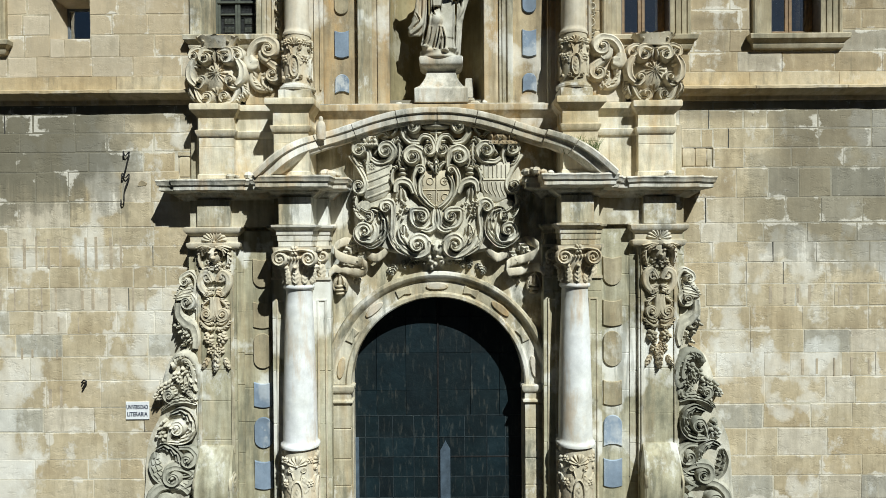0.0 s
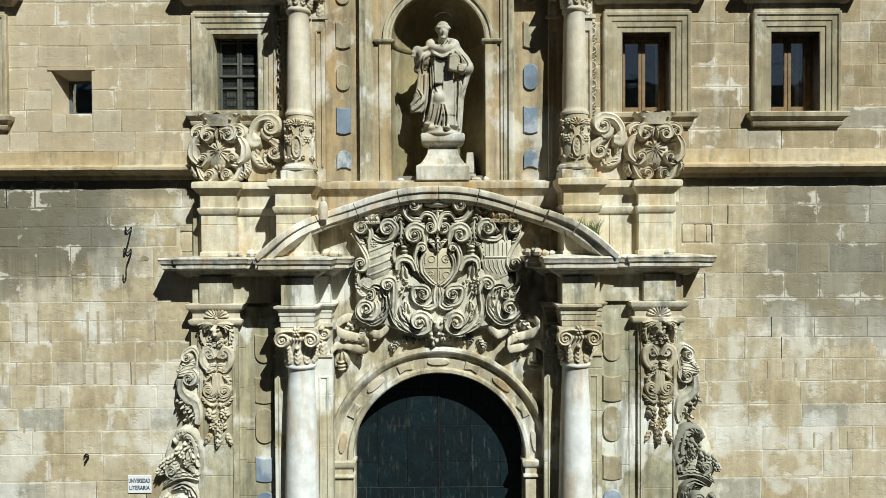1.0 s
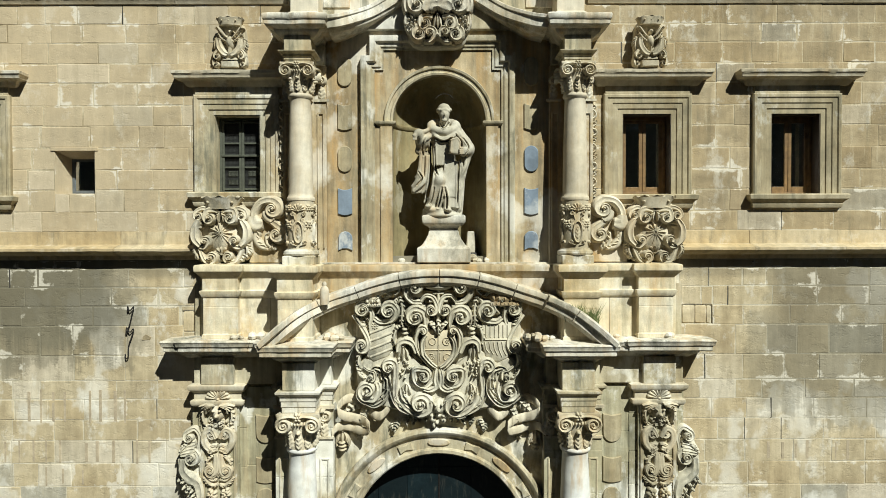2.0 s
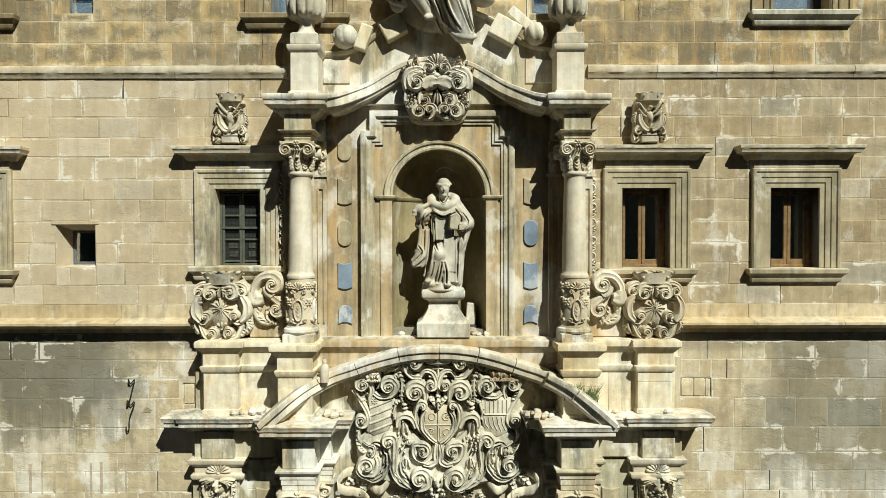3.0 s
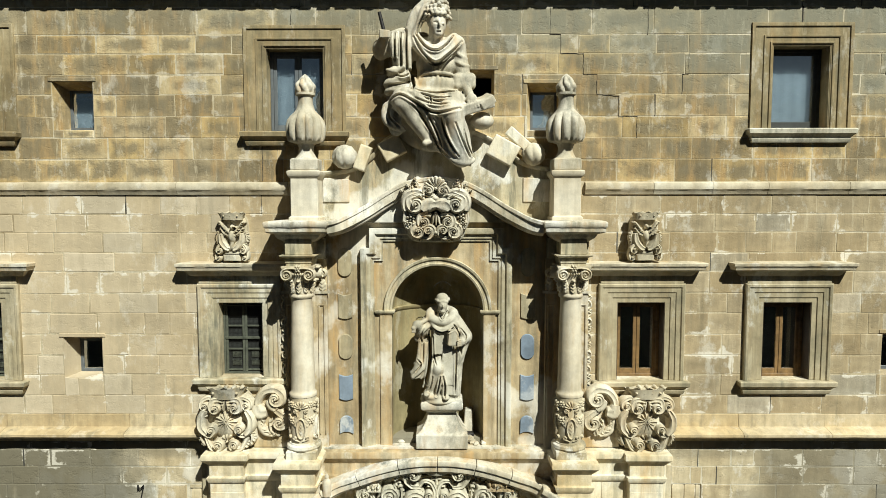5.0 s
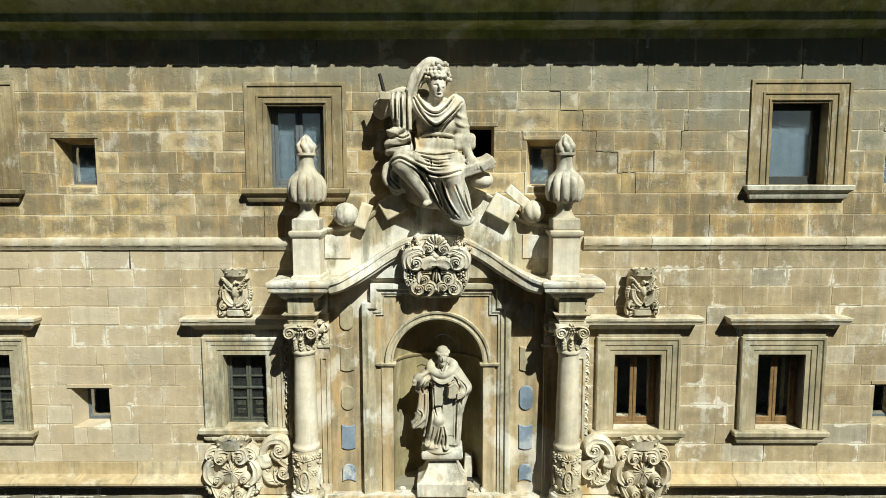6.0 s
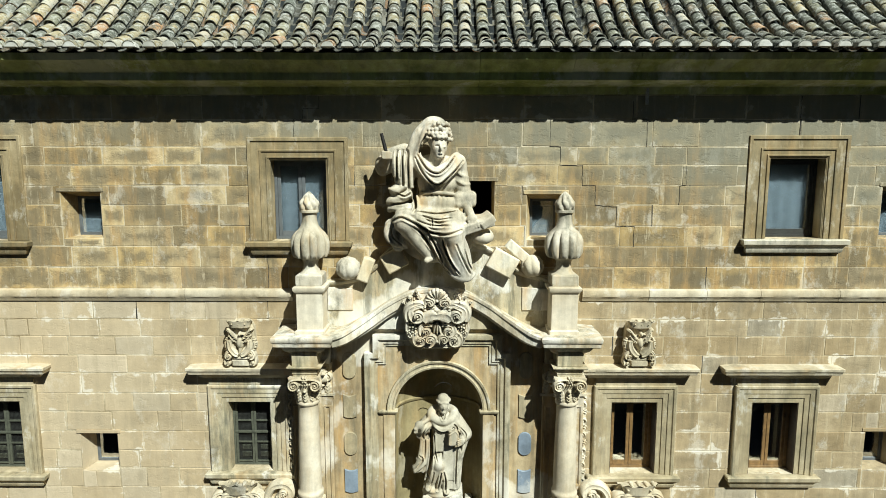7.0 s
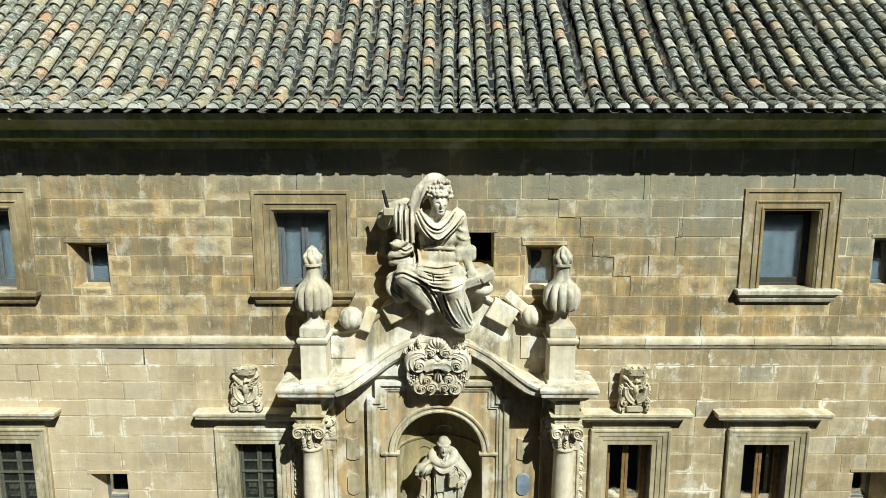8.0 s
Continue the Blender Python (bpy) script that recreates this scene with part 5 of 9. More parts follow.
def plaque(kind, cx, z0, z1, w, y, blue):
    ob = part("inlaid_plaque", Geo().plate(plaque_outline(kind, cx, z0, z1, w)[::-1], y - 0.03, y + 0.02, 0.012), BLUE if blue else STONE_FRAME, None)
    tagged(ob, "raised blue-grey marble plaque set in the stone" if blue else "raised plain stone plaque on the portal wall", "plaque", "inlaid plaques")
    return ob


for s in (-1, 1):
    cx = AX + s * 2.885
    for kind, z0, z1, blue in (("round_foot", 5.66, 6.14, 0), ("bar", 5.01, 5.43, 0), ("oval", 4.32, 4.91, 0), ("bar", 3.70, 4.10, s < 0), ("oval" if s < 0 else "round_head", 3.0, 3.52, 1), ("bar", 2.34, 2.80, 1)):
        plaque(kind, cx, z0, z1, 0.31, -0.135, blue)


# ---- side scrolls of carved foliage against the wall ----
def side_scroll(s):
    t = thing("side_scroll", (AX + s * 4.3, -0.1, 2.0), "tall carved stone scroll of acanthus leaves and fruit beside the pilaster", "carving", "side scrolls")
    def back(g):
        out = curve([(3.98, 1.2), (4.86, 1.2), (4.86, 2.4), (4.80, 3.1), (4.55, 3.65), (4.60, 3.95), (4.42, 4.5), (4.12, 4.72), (4.30, 5.0), (4.33, 5.45), (4.2, 5.8), (4.02, 5.85)], 5)
        pts = [(3.98, z) for z in (5.7, 4.5, 3.0)]
        g.plate([*out, *pts], -0.155, 0.02, 0.04)
    def carve(g):
        y, h = -0.09, 0.18
        curl(g, (4.12, 5.79), 0.085, y, h, [(3.96, 5.32), (3.98, 5.56), (3.95, 5.79), (4.03, 5.92)], 0.06)
        for k in range(4):
            strap(g, [(4.02, 5.70 - 0.055 * k), (4.14, 5.66 - 0.05 * k), (4.26, 5.58 - 0.03 * k)], 0.05, y, h * (0.8 + 0.06 * k))
        curl(g, (4.08, 5.44), 0.10, y, h * 1.1, [(4.26, 5.49), (4.20, 5.57), (4.05, 5.57), (3.97, 5.47)], 0.06)
        frond(g, [(4.13, 5.68), (4.22, 5.60), (4.29, 5.49)], 0.07, y, h, 1, 6, 0.4)
        frond(g, [(4.24, 5.42), (4.28, 5.24), (4.25, 5.08)], 0.06, y, h * 0.9, -1, 7, 0.3)
        strap(g, [(4.23, 5.42), (4.23, 5.23), (4.13, 5.10), (4.00, 5.02), (3.95, 4.83), (3.97, 4.68)], 0.10, y, h)
        fruit(g, *(4.25, 5.02), 0.10, y, h * 1.2, rcarve)
        fruit(g, *(4.13, 4.91), 0.10, y, h * 1.2, rcarve)
        fruit(g, *(4.03, 4.82), 0.08, y, h * 1.1, rcarve)
        leaf(g, *(4.08, 4.83), -0.9, 0.2, y, h, 3, 0.4)
        frond(g, [(3.96, 3.84), (3.91, 4.16), (3.96, 4.42), (4.10, 4.58), (4.29, 4.55), (4.39, 4.40)], 0.15, y, h * 1.1, -1, 13, 0.6)
        frond(g, [(4.01, 4.06), (4.00, 4.29), (4.07, 4.48), (4.22, 4.50)], 0.10, y, h * 1.2, -1, 8, 0.5)
        for px, pz, r in ((4.12, 4.30, 0.13), (4.18, 4.14, 0.11), (4.28, 4.22, 0.10), (4.10, 4.02, 0.09)):
            flower(g, px, pz, r, y, h * 1.3, 5, px * 9)
        bell(g, *(4.14, 4.25), 0.16, 0.2, y, h * 1.2)
        frond(g, [(3.95, 3.84), (4.06, 3.91), (4.15, 4.04), (4.17, 4.16)], 0.09, y, h, 1, 8, 0.5, True)
        for px, pz, r in ((4.42, 4.06, 0.11), (4.54, 4.00, 0.10), (4.36, 3.94, 0.08), (4.62, 3.88, 0.08)):
            flower(g, px, pz, r, y, h * 1.1, 6, px * 7)
        curl(g, (4.40, 3.91), 0.085, y, h, [(4.06, 3.82), (4.23, 3.80), (4.36, 3.78)], 0.07)
        plume(g, [(3.96, 3.76), (4.15, 3.82), (4.36, 3.78), (4.56, 3.64)], 0.11, y, h, 6, 1, 3.0)
        # the great rolled leaf in the middle
        plume(g, [(4.40, 3.60), (4.22, 3.68), (4.06, 3.60), (3.99, 3.42), (4.04, 3.24), (4.20, 3.14), (4.44, 3.14)], 0.16, y, h * 1.2, 7, 1, 3.0)
        curl(g, (4.27, 3.36), 0.10, y, h * 1.2, [(4.44, 3.12), (4.40, 3.31), (4.33, 3.44)], 0.06)
        fruit(g, *(4.48, 3.40), 0.14, y, h * 1.2, rcarve)
        flower(g, *(4.56, 3.23), 0.12, y, h * 1.1)
        plume(g, [(4.64, 3.02), (4.50, 3.10), (4.34, 3.02), (4.24, 2.88), (4.26, 2.72), (4.40, 2.66)], 0.14, y, h * 1.1, 6, 1, 3.0)
        curl(g, (4.09, 2.86), 0.11, y, h * 1.25, [(4.26, 3.04), (4.09, 3.04), (3.97, 2.93)], 0.08)
        plume(g, [(3.98, 2.76), (4.06, 2.62), (4.22, 2.56)], 0.10, y, h, 4, 1, 2.0)
        curl(g, (4.34, 2.57), 0.15, y, h * 1.2, [(4.00, 2.50), (4.08, 2.65), (4.28, 2.72)], 0.09)
        plume(g, [(4.68, 2.96), (4.72, 2.78), (4.66, 2.58), (4.54, 2.44)], 0.14, y, h, 5, -1, 3.0)
        frond(g, [(3.96, 2.59), (4.10, 2.44), (4.31, 2.34)], 0.12, y, h, 1, 8, 0.5)
        curl(g, (4.55, 2.15), 0.19, y, h * 1.2, [(4.1, 2.3), (4.25, 2.42), (4.55, 2.4)], 0.1)
        frond(g, [(4.1, 2.2), (4.2, 1.9), (4.45, 1.7)], 0.16, y, h, -1, 8, 0.4, True)
    g = Geo()
    back(g)
    bit("scroll_slab", Geo().add([(AX + s * x, y, z) for x, y, z in g.v], g.f), STONE_GREY, t, angle=60)
    g = Geo()
    carve(g)
    carve_bits(g, lambda p: (AX + s * p[0], p[1], p[2]), lambda z: STONE_LICHEN if z < (4.7 if s > 0 else 3.1) else STONE_GREY, t)


for s in (-1, 1):
    side_scroll(s)

# ---- attic: pedestals on the lower cornice ----
CAP = [(0.0, 8.10), (0.025, 8.12), (0.05, 8.18), (0.055, 8.215), (0.015, 8.23), (0.015, 8.42), (0.05, 8.46), (0.10, 8.52), (0.115, 8.535), (0.12, 8.60), (0.11, 8.635), (0.0, 8.655)]
UCY, UU = -0.45, 2.20
for s in (-1, 1):
    cx, px = AX + s * 2.25, AX + s * 3.54
    ped = thing("attic_pedestal", (cx, UCY, 7.45), "cream stone pedestal with a moulded cap carrying the upper column", "pedestal", "attic pedestals")
    bit("pedestal_die", Geo().block(cx - 0.27, cx + 0.27, UCY - 0.26, -0.09, [(0.02, 7.44), (0.02, 7.50), (0, 7.52), (0, 7.945), (-0.006, 7.95), (-0.006, 7.953), (0, 7.958), (0, 8.10)]), STONE_ATTIC, ped)
    bit("pedestal_cap", Geo().block(cx - 0.265, cx + 0.265, UCY - 0.255, -0.09, CAP), STONE_ATTIC, ped, bevel=0.004)
    end = thing("attic_pedestal", (px, -0.3, 7.45), "cream stone pedestal with a moulded cap below a carved cartouche", "pedestal", "attic pedestals")
    bit("pedestal_die", Geo().block(px - 0.28, px + 0.28, -0.36, -0.07, [(0.02, 7.44), (0.02, 7.50), (0, 7.52), (0, 7.945), (-0.006, 7.95), (-0.006, 7.953), (0, 7.958), (0, 8.10)]), STONE_ATTIC, end)
    bit("pedestal_cap", Geo().block(px - 0.275, px + 0.275, -0.355, -0.0, CAP), STONE_ATTIC, end, bevel=0.004)
    mid = thing("attic_block", (AX + s * 2.9, -0.2, 7.45), "plain ochre stone panel with a moulded cap between pedestals", "wall panel", "attic panels")
    a, b = sorted((AX + s * 2.4, AX + s * 3.5))
    cut = b - 0.36 if s < 0 else a + 0.42
    bit("panel", Geo().box(a, cut - 0.003, -0.23, -0.06, 7.43, 8.11), STONE_ATTIC, mid, bevel=0.004)
    bit("panel", Geo().box(cut + 0.003, b, -0.228, -0.06, 7.43, 8.11), STONE_ATTIC, mid, bevel=0.004)
    bit("panel_cap", Geo().block(a, b, -0.235, -0.0, [(o, z - 0.006) for o, z in CAP]), STONE_ATTIC, mid, bevel=0.004)
    wb = thing("attic_wing", (AX + s * 3.86, -0.1, 7.45), "recessed stone strip beside the attic pedestal", "wall panel", "attic wings")
    a, b = sorted((AX + s * 3.7, AX + s * 3.93))
    bit("panel", Geo().box(a, b, -0.17, -0.06, 7.43, 8.62), STONE_ATTIC, wb, bevel=0.006)
ledge = thing("attic_ledge", (AX, -0.1, 8.1), "ochre stained moulded stone ledge under the niche", "ledge")
bit("ledge_moulding", Geo().block(AX - 2.1, AX + 2.1, -0.22, -0.05, [(o, z - 0.012) for o, z in CAP]), STONE_RUST, ledge, bevel=0.004)
bit("niche_floor", Geo().box(AX - 2.0, AX + 2.0, -0.2, 0.9, 8.62, 8.665), STONE_CORNICE, ledge)


# ---- curved pediment over the coat of arms ----
ped = thing("curved_pediment", (AX, -0.4, 7.4), "weathered stone pediment sweeping up in a broken curve, cracked", "pediment")
half = [(2.68, 7.33), (2.38, 7.60), (2.06, 7.84), (1.72, 8.0), (1.36, 8.12), (1.0, 8.24), (0.6, 8.34), (0.25, 8.385), (0.0, 8.39)]
line = curve([(-x, z) for x, z in half] + half[::-1][1:], 12)
prof = [(-0.02, -0.1), (-0.10, -0.62), (-0.095, -0.74), (-0.05, -0.80), (-0.045, -0.86), (0.055, -0.875), (0.065, -0.93), (0.13, -0.945), (0.155, -0.93), (0.18, -0.6), (0.15, -0.1)]


def far_out(x, near):
    """How far the curve stands out: close to the wall in the middle, swinging out over the columns at its ends."""
    t = min(1.0, max(0.0, (abs(x - AX) - 1.55) / 0.85))
    return near + (1.12 - near) * t * t * (3 - 2 * t)


for x0, x1, near, joints in ((-2.70, 1.78, 0.53, (-1.86, -1.30, -0.62, 0.02, 0.64, 1.22)), (1.70, 2.70, 0.68, (2.10,))):
    ends = [x0, *joints, x1]
    for a, b in zip(ends[:-1], ends[1:]):
        at = [a + 0.004, *[x for x, _ in line if a + 0.02 < x < b - 0.02], b - 0.004]
        seg = [(AX + x, float(np.interp(x, [p[0] for p in line], [p[1] for p in line]))) for x in at]
        bit("pediment_stone", Geo().sweep(seg, prof, lambda x: far_out(x, near)), STONE_CORNICE, ped, bevel=0.006)


# ---- the coat of arms ----
arms = thing("coat_of_arms", (AX, -0.2, 6.0), "large carved stone coat of arms with three shields among scrolls", "coat of arms")


def arms_slab(g):
    pts = curve([(0, 8.42), (0.8, 8.36), (1.3, 8.12), (1.40, 7.6), (1.36, 7.0), (1.30, 6.55), (1.0, 6.28), (0.6, 6.18), (0, 6.02), (-0.6, 6.18), (-1.0, 6.28), (-1.30, 6.55), (-1.36, 7.0), (-1.40, 7.6), (-1.3, 8.12), (-0.8, 8.36), (0, 8.42)], 5)[:-1]
    g.plate(pts[::-1], -0.13, -0.03, 0.05)


def arms_foot(g):
    """The lower half of the ground, bellying forward."""
    pts = curve([(0.0, 6.90), (0.28, 6.98), (0.62, 7.22), (1.0, 7.16), (1.30, 7.02), (1.32, 6.62), (1.02, 6.32), (0.6, 6.20), (0.0, 6.06), (-0.6, 6.20), (-1.02, 6.32), (-1.32, 6.62), (-1.30, 7.02), (-1.0, 7.16), (-0.62, 7.22), (-0.28, 6.98), (0.0, 6.90)], 5)[:-1]
    g.plate(pts, -0.27, -0.1, 0.07)


bit("arms_slab", about(AX, arms_slab), STONE_GREY, arms)
bit("arms_slab", about(AX, arms_foot), STONE_GREY, arms)


def shield_outline(cx, z0, z1, w):
    h = w / 2
    return [(cx - h, z1), (cx - 0.35 * h, z1 - 0.03), (cx, z1 + 0.02), (cx + 0.35 * h, z1 - 0.03), (cx + h, z1), (cx + 0.94 * h, z0 + 0.5 * (z1 - z0)), (cx + 0.6 * h, z0 + 0.18 * (z1 - z0)), (cx, z0), (cx - 0.6 * h, z0 + 0.18 * (z1 - z0)), (cx - 0.94 * h, z0 + 0.5 * (z1 - z0))]


def arms_scrolls(g):
    y, h = -0.13, 0.24
    # strapwork over and round the middle shield
    curl(g, (0.38, 8.26), 0.13, y, h * 1.1, [(0.27, 8.01), (0.43, 8.03), (0.53, 8.17)], 0.07)
    curl(g, (0.11, 7.90), 0.085, y, h * 1.1, [(0.29, 8.02), (0.21, 8.12), (0.09, 8.10), (0.03, 7.97)], 0.06)
    curl(g, (0.37, 7.78), 0.14, y, h * 1.15, [(0.20, 7.51), (0.20, 7.67), (0.23, 7.85)], 0.075)
    frond(g, [(0.22, 7.95), (0.37, 7.95), (0.52, 7.86), (0.54, 7.69), (0.48, 7.58)], 0.055, y, h * 0.9, -1, 9, 0.2)
    curl(g, (0.25, 7.56), 0.06, y, h * 1.15, [(0.05, 6.90), (0.20, 7.04), (0.33, 7.23), (0.36, 7.42), (0.33, 7.54)], 0.06)
    strap(g, [(0.20, 7.48), (0.26, 7.36), (0.24, 7.17), (0.13, 7.03), (0.03, 6.96)], 0.045, y, h * 1.05)
    curl(g, (0.24, 6.82), 0.105, y, h * 1.15, [(0.05, 6.97), (0.09, 6.75), (0.22, 6.64), (0.37, 6.71), (0.40, 6.90)], 0.065)
    strap(g, [(0.03, 6.93), (0.05, 6.77), (0.04, 6.64), (0.13, 6.58), (0.24, 6.60)], 0.055, y, h)
    curl(g, (0.30, 6.36), 0.145, y, h * 1.15, [(0.67, 6.47), (0.54, 6.29), (0.32, 6.17), (0.16, 6.25)], 0.07)
    frond(g, [(0.15, 7.69), (0.08, 7.62), (0.03, 7.51)], 0.06, y - 0.02, h * 1.15, -1, 4, 0.4)
    frond(g, [(0.01, 7.74), (0.00, 7.60), (0.00, 7.48)], 0.05, y - 0.03, h * 1.2, 1, 4, 0.5, True)
    # bound straps and hanging fruit beside it
    rolls(g, *(0.55, 7.51), 0.08, 0.065, y, h * 1.05)
    strap(g, [(0.66, 7.21), (0.64, 7.34), (0.55, 7.39), (0.43, 7.34), (0.36, 7.19)], 0.065, y, h)
    bell(g, *(0.58, 7.28), 0.15, 0.20, y, h)
    fruit(g, *(0.60, 7.01), 0.12, y, h * 1.05, rcarve)
    fruit(g, *(0.48, 6.95), 0.10, y, h, rcarve)
    fruit(g, *(0.59, 6.84), 0.10, y, h * 0.95, rcarve)
    bell(g, *(0.53, 6.67), 0.13, 0.15, y, h * 0.95)
    plume(g, [(0.79, 6.70), (0.74, 6.46), (0.62, 6.28), (0.42, 6.17)], 0.15, y, h * 0.95, 5, -1, 3.0)
    plume(g, [(0.62, 6.62), (0.58, 6.46), (0.50, 6.36)], 0.10, y, h * 1.05, 3, -1, 2.0)
    frond(g, [(0.54, 6.51), (0.46, 6.36), (0.33, 6.21)], 0.05, y, h, 1, 5, 0.5)
    frond(g, [(0.17, 6.17), (0.30, 6.12), (0.44, 6.12)], 0.06, y, h * 0.85, 1, 6, 0.4)
    # flank: scrolls round the side shield
    curl(g, (1.23, 7.91), 0.115, y, h, [(1.12, 7.66), (1.09, 7.82), (1.16, 7.99)], 0.06)
    curl(g, (1.03, 8.04), 0.09, y, h, [(0.77, 8.12), (0.86, 8.19), (0.99, 8.14)], 0.055)
    curl(g, (0.81, 7.88), 0.12, y, h * 1.1, [(1.05, 7.75), (0.94, 7.69), (0.75, 7.73), (0.68, 7.88)], 0.065)
    frond(g, [(0.68, 8.08), (0.75, 8.00), (0.90, 7.93), (1.01, 7.82)], 0.07, y, h * 0.95, -1, 7, 0.3)
    frond(g, [(0.64, 8.10), (0.59, 7.91), (0.60, 7.71), (0.57, 7.60)], 0.06, y, h * 0.9, 1, 8, 0.4, True)
    curl(g, (1.25, 7.31), 0.105, y, h * 0.95, [(1.40, 7.81), (1.29, 7.66), (1.18, 7.46), (1.14, 7.32)], 0.06)
    frond(g, [(1.36, 7.88), (1.32, 7.74), (1.23, 7.60)], 0.07, y, h * 0.85, -1, 5, 0.4)
    frond(g, [(0.62, 7.62), (0.70, 7.56), (0.72, 7.40), (0.64, 7.23)], 0.06, y, h, 1, 7, 0.4)
    frond(g, [(1.29, 7.19), (1.31, 7.03), (1.24, 6.90)], 0.07, y, h * 0.85, 1, 6, 0.3)
    # the big crescent plumes below
    curl(g, (0.81, 6.97), 0.105, y, h * 1.15, [(0.67, 6.32), (0.72, 6.53), (0.71, 6.75), (0.70, 6.92)], 0.075)
    curl(g, (1.16, 6.58), 0.14, y, h * 1.15, [(1.01, 6.70), (0.98, 6.58), (1.05, 6.43)], 0.075)
    plume(g, [(1.14, 6.82), (1.05, 6.93), (0.93, 6.91), (0.84, 6.77), (0.82, 6.58), (0.90, 6.42), (1.06, 6.32), (1.22, 6.38)], 0.17, y, h * 1.05, 7, 1, 3.5)
    plume(g, [(1.20, 6.36), (1.31, 6.48), (1.29, 6.64), (1.18, 6.71)], 0.12, y, h * 1.1, 3, 1, 3.0)
    curl(g, (1.10, 6.79), 0.06, y, h * 1.1, [(1.23, 6.96), (1.14, 6.90), (1.05, 6.88)], 0.04)
    frond(g, [(1.35, 6.99), (1.29, 6.84), (1.20, 6.75)], 0.06, y, h * 0.9, -1, 5, 0.5)
    # a few leaves low on the ground and over the crown of the arch
    for x, z, a, ln in ((0.62, 7.98, -1.2, 0.22), (1.02, 7.78, -0.6, 0.18), (1.20, 7.62, -1.9, 0.2), (0.76, 6.86, -2.0, 0.2), (0.45, 6.62, -1.3, 0.18)):
        leaf(g, x, z, a, ln, -0.16, 0.11, 4, 0.6, 0.6)
    for k in range(7):
        leaf(g, 0.07 + 0.12 * k, 6.20 - 0.006 * k * k, -1.57 + 0.25 * (k % 3 - 1), 0.16 + 0.03 * (k % 2), y + 0.04, h * 0.6, 4, 0.4 if k % 2 else -0.4, 0.7)
    leaf(g, 1.30, 6.42, -1.0, 0.34, y, h * 0.8, 4, 0.5, 0.6)
    leaf(g, 1.16, 6.30, -1.3, 0.30, y, h * 0.8, 4, 0.6, 0.6)
    # ribbon loops by the hat
    g.stroke(arc(0.40, 8.37, 0.065, -2.5, 3.6, 14), 0.04, y - 0.06, h)
    g.stroke(arc(0.52, 8.36, 0.05, -2.0, 3.9, 14), 0.035, y - 0.06, h)
    frond(g, [(0.62, 8.32), (0.64, 8.21), (0.71, 8.12)], 0.05, y, h, 1, 5, 0.5)


for s in (1, -1):
    g = Geo()
    arms_scrolls(g)
    carve_bits(g, lambda p: (AX + s * p[0], p[1], p[2]), STONE_GREY, arms, 0.008)


def mid_shield(g):
    g.begin("middle_shield")
    g.plate(shield_outline(0, 6.93, 7.58, 0.56)[::-1], -0.33, -0.12, 0.03)
    g.end()
    charge(g, [(0, 7.54), (0, 7.3), (0, 6.98)], 0.03, -0.325, 0.022)
    charge(g, [(-0.25, 7.24), (0, 7.24), (0.25, 7.24)], 0.03, -0.325, 0.022)
    for x, z in ((-0.13, 7.38), (0.11, 7.12)):
        charge(g, arc(x + 0.03, z, 0.055, 0, 6.28, 14), 0.025, -0.325, 0.02)
        charge(g, [(x - 0.08, z - 0.07), (x - 0.08, z + 0.07)], 0.03, -0.325, 0.02)
    for x, z in ((0.13, 7.38), (-0.12, 7.12)):
        charge(g, arc(x, z, 0.06, 0.6, 5.4, 12), 0.025, -0.325, 0.02)
        flower(g, x + 0.02, z, 0.045, -0.325, 0.025)


g = Geo()
mid_shield(g)
carve_bits(g, lambda p: (AX + p[0], p[1], p[2]), STONE_CARVED, arms, 0.0)


def bend_shield(g):
    g.begin("side_shield")
    g.plate([(-1.15, 7.66), (-0.98, 7.70), (-0.72, 7.66), (-0.70, 7.34), (-0.82, 7.13), (-1.06, 7.04), (-1.18, 7.12), (-1.12, 7.36)][::-1], -0.29, -0.12, 0.02)
    g.end()
    for k in range(4):
        z = 7.12 + 0.13 * k
        charge(g, [(-1.12, z), (-0.95, z + 0.06), (-0.76, z + 0.14)], 0.05, -0.285, 0.022)
    flower(g, -1.04, 7.63, 0.07, -0.285, 0.025, 8)


def pale_shield(g):
    g.begin("side_shield")
    g.plate([(0.72, 7.66), (0.98, 7.70), (1.20, 7.68), (1.18, 7.36), (1.14, 7.10), (0.98, 7.02), (0.78, 7.10), (0.70, 7.34)][::-1], -0.29, -0.12, 0.02)
    g.end()
    for k in range(6):
        x = 0.78 + 0.07 * k
        charge(g, [(x + 0.05, 7.12 + 0.02 * abs(k - 3)), (x, 7.24), (x - 0.02, 7.36)], 0.028, -0.285, 0.02)
        charge(g, [(x, 7.44), (x, 7.54), (x, 7.64)], 0.028, -0.285, 0.02)
    charge(g, [(0.72, 7.40), (0.96, 7.40), (1.17, 7.40)], 0.035, -0.285, 0.024)


for build in (bend_shield, pale_shield):
    g = Geo()
    build(g)
    carve_bits(g, lambda p: (AX + p[0], p[1], p[2]), STONE_GREY, arms, 0.0)


def hat_cross(g):
    g.stroke([(0, 7.72), (0, 7.95), (0, 8.22)], 0.05, -0.26, 0.06)
    for z, w in ((8.03, 0.15), (8.16, 0.09)):
        g.stroke([(-w, z), (0, z), (w, z)], 0.045, -0.26, 0.06)
    g.dome(0, 8.27, 0.24, 0.07, -0.2, 0.20, 18, 4)
    g.dome(0, 8.31, 0.13, 0.07, -0.2, 0.22, 14, 4)


bit("hat_and_cross", about(AX, hat_cross), STONE_GREY, arms)


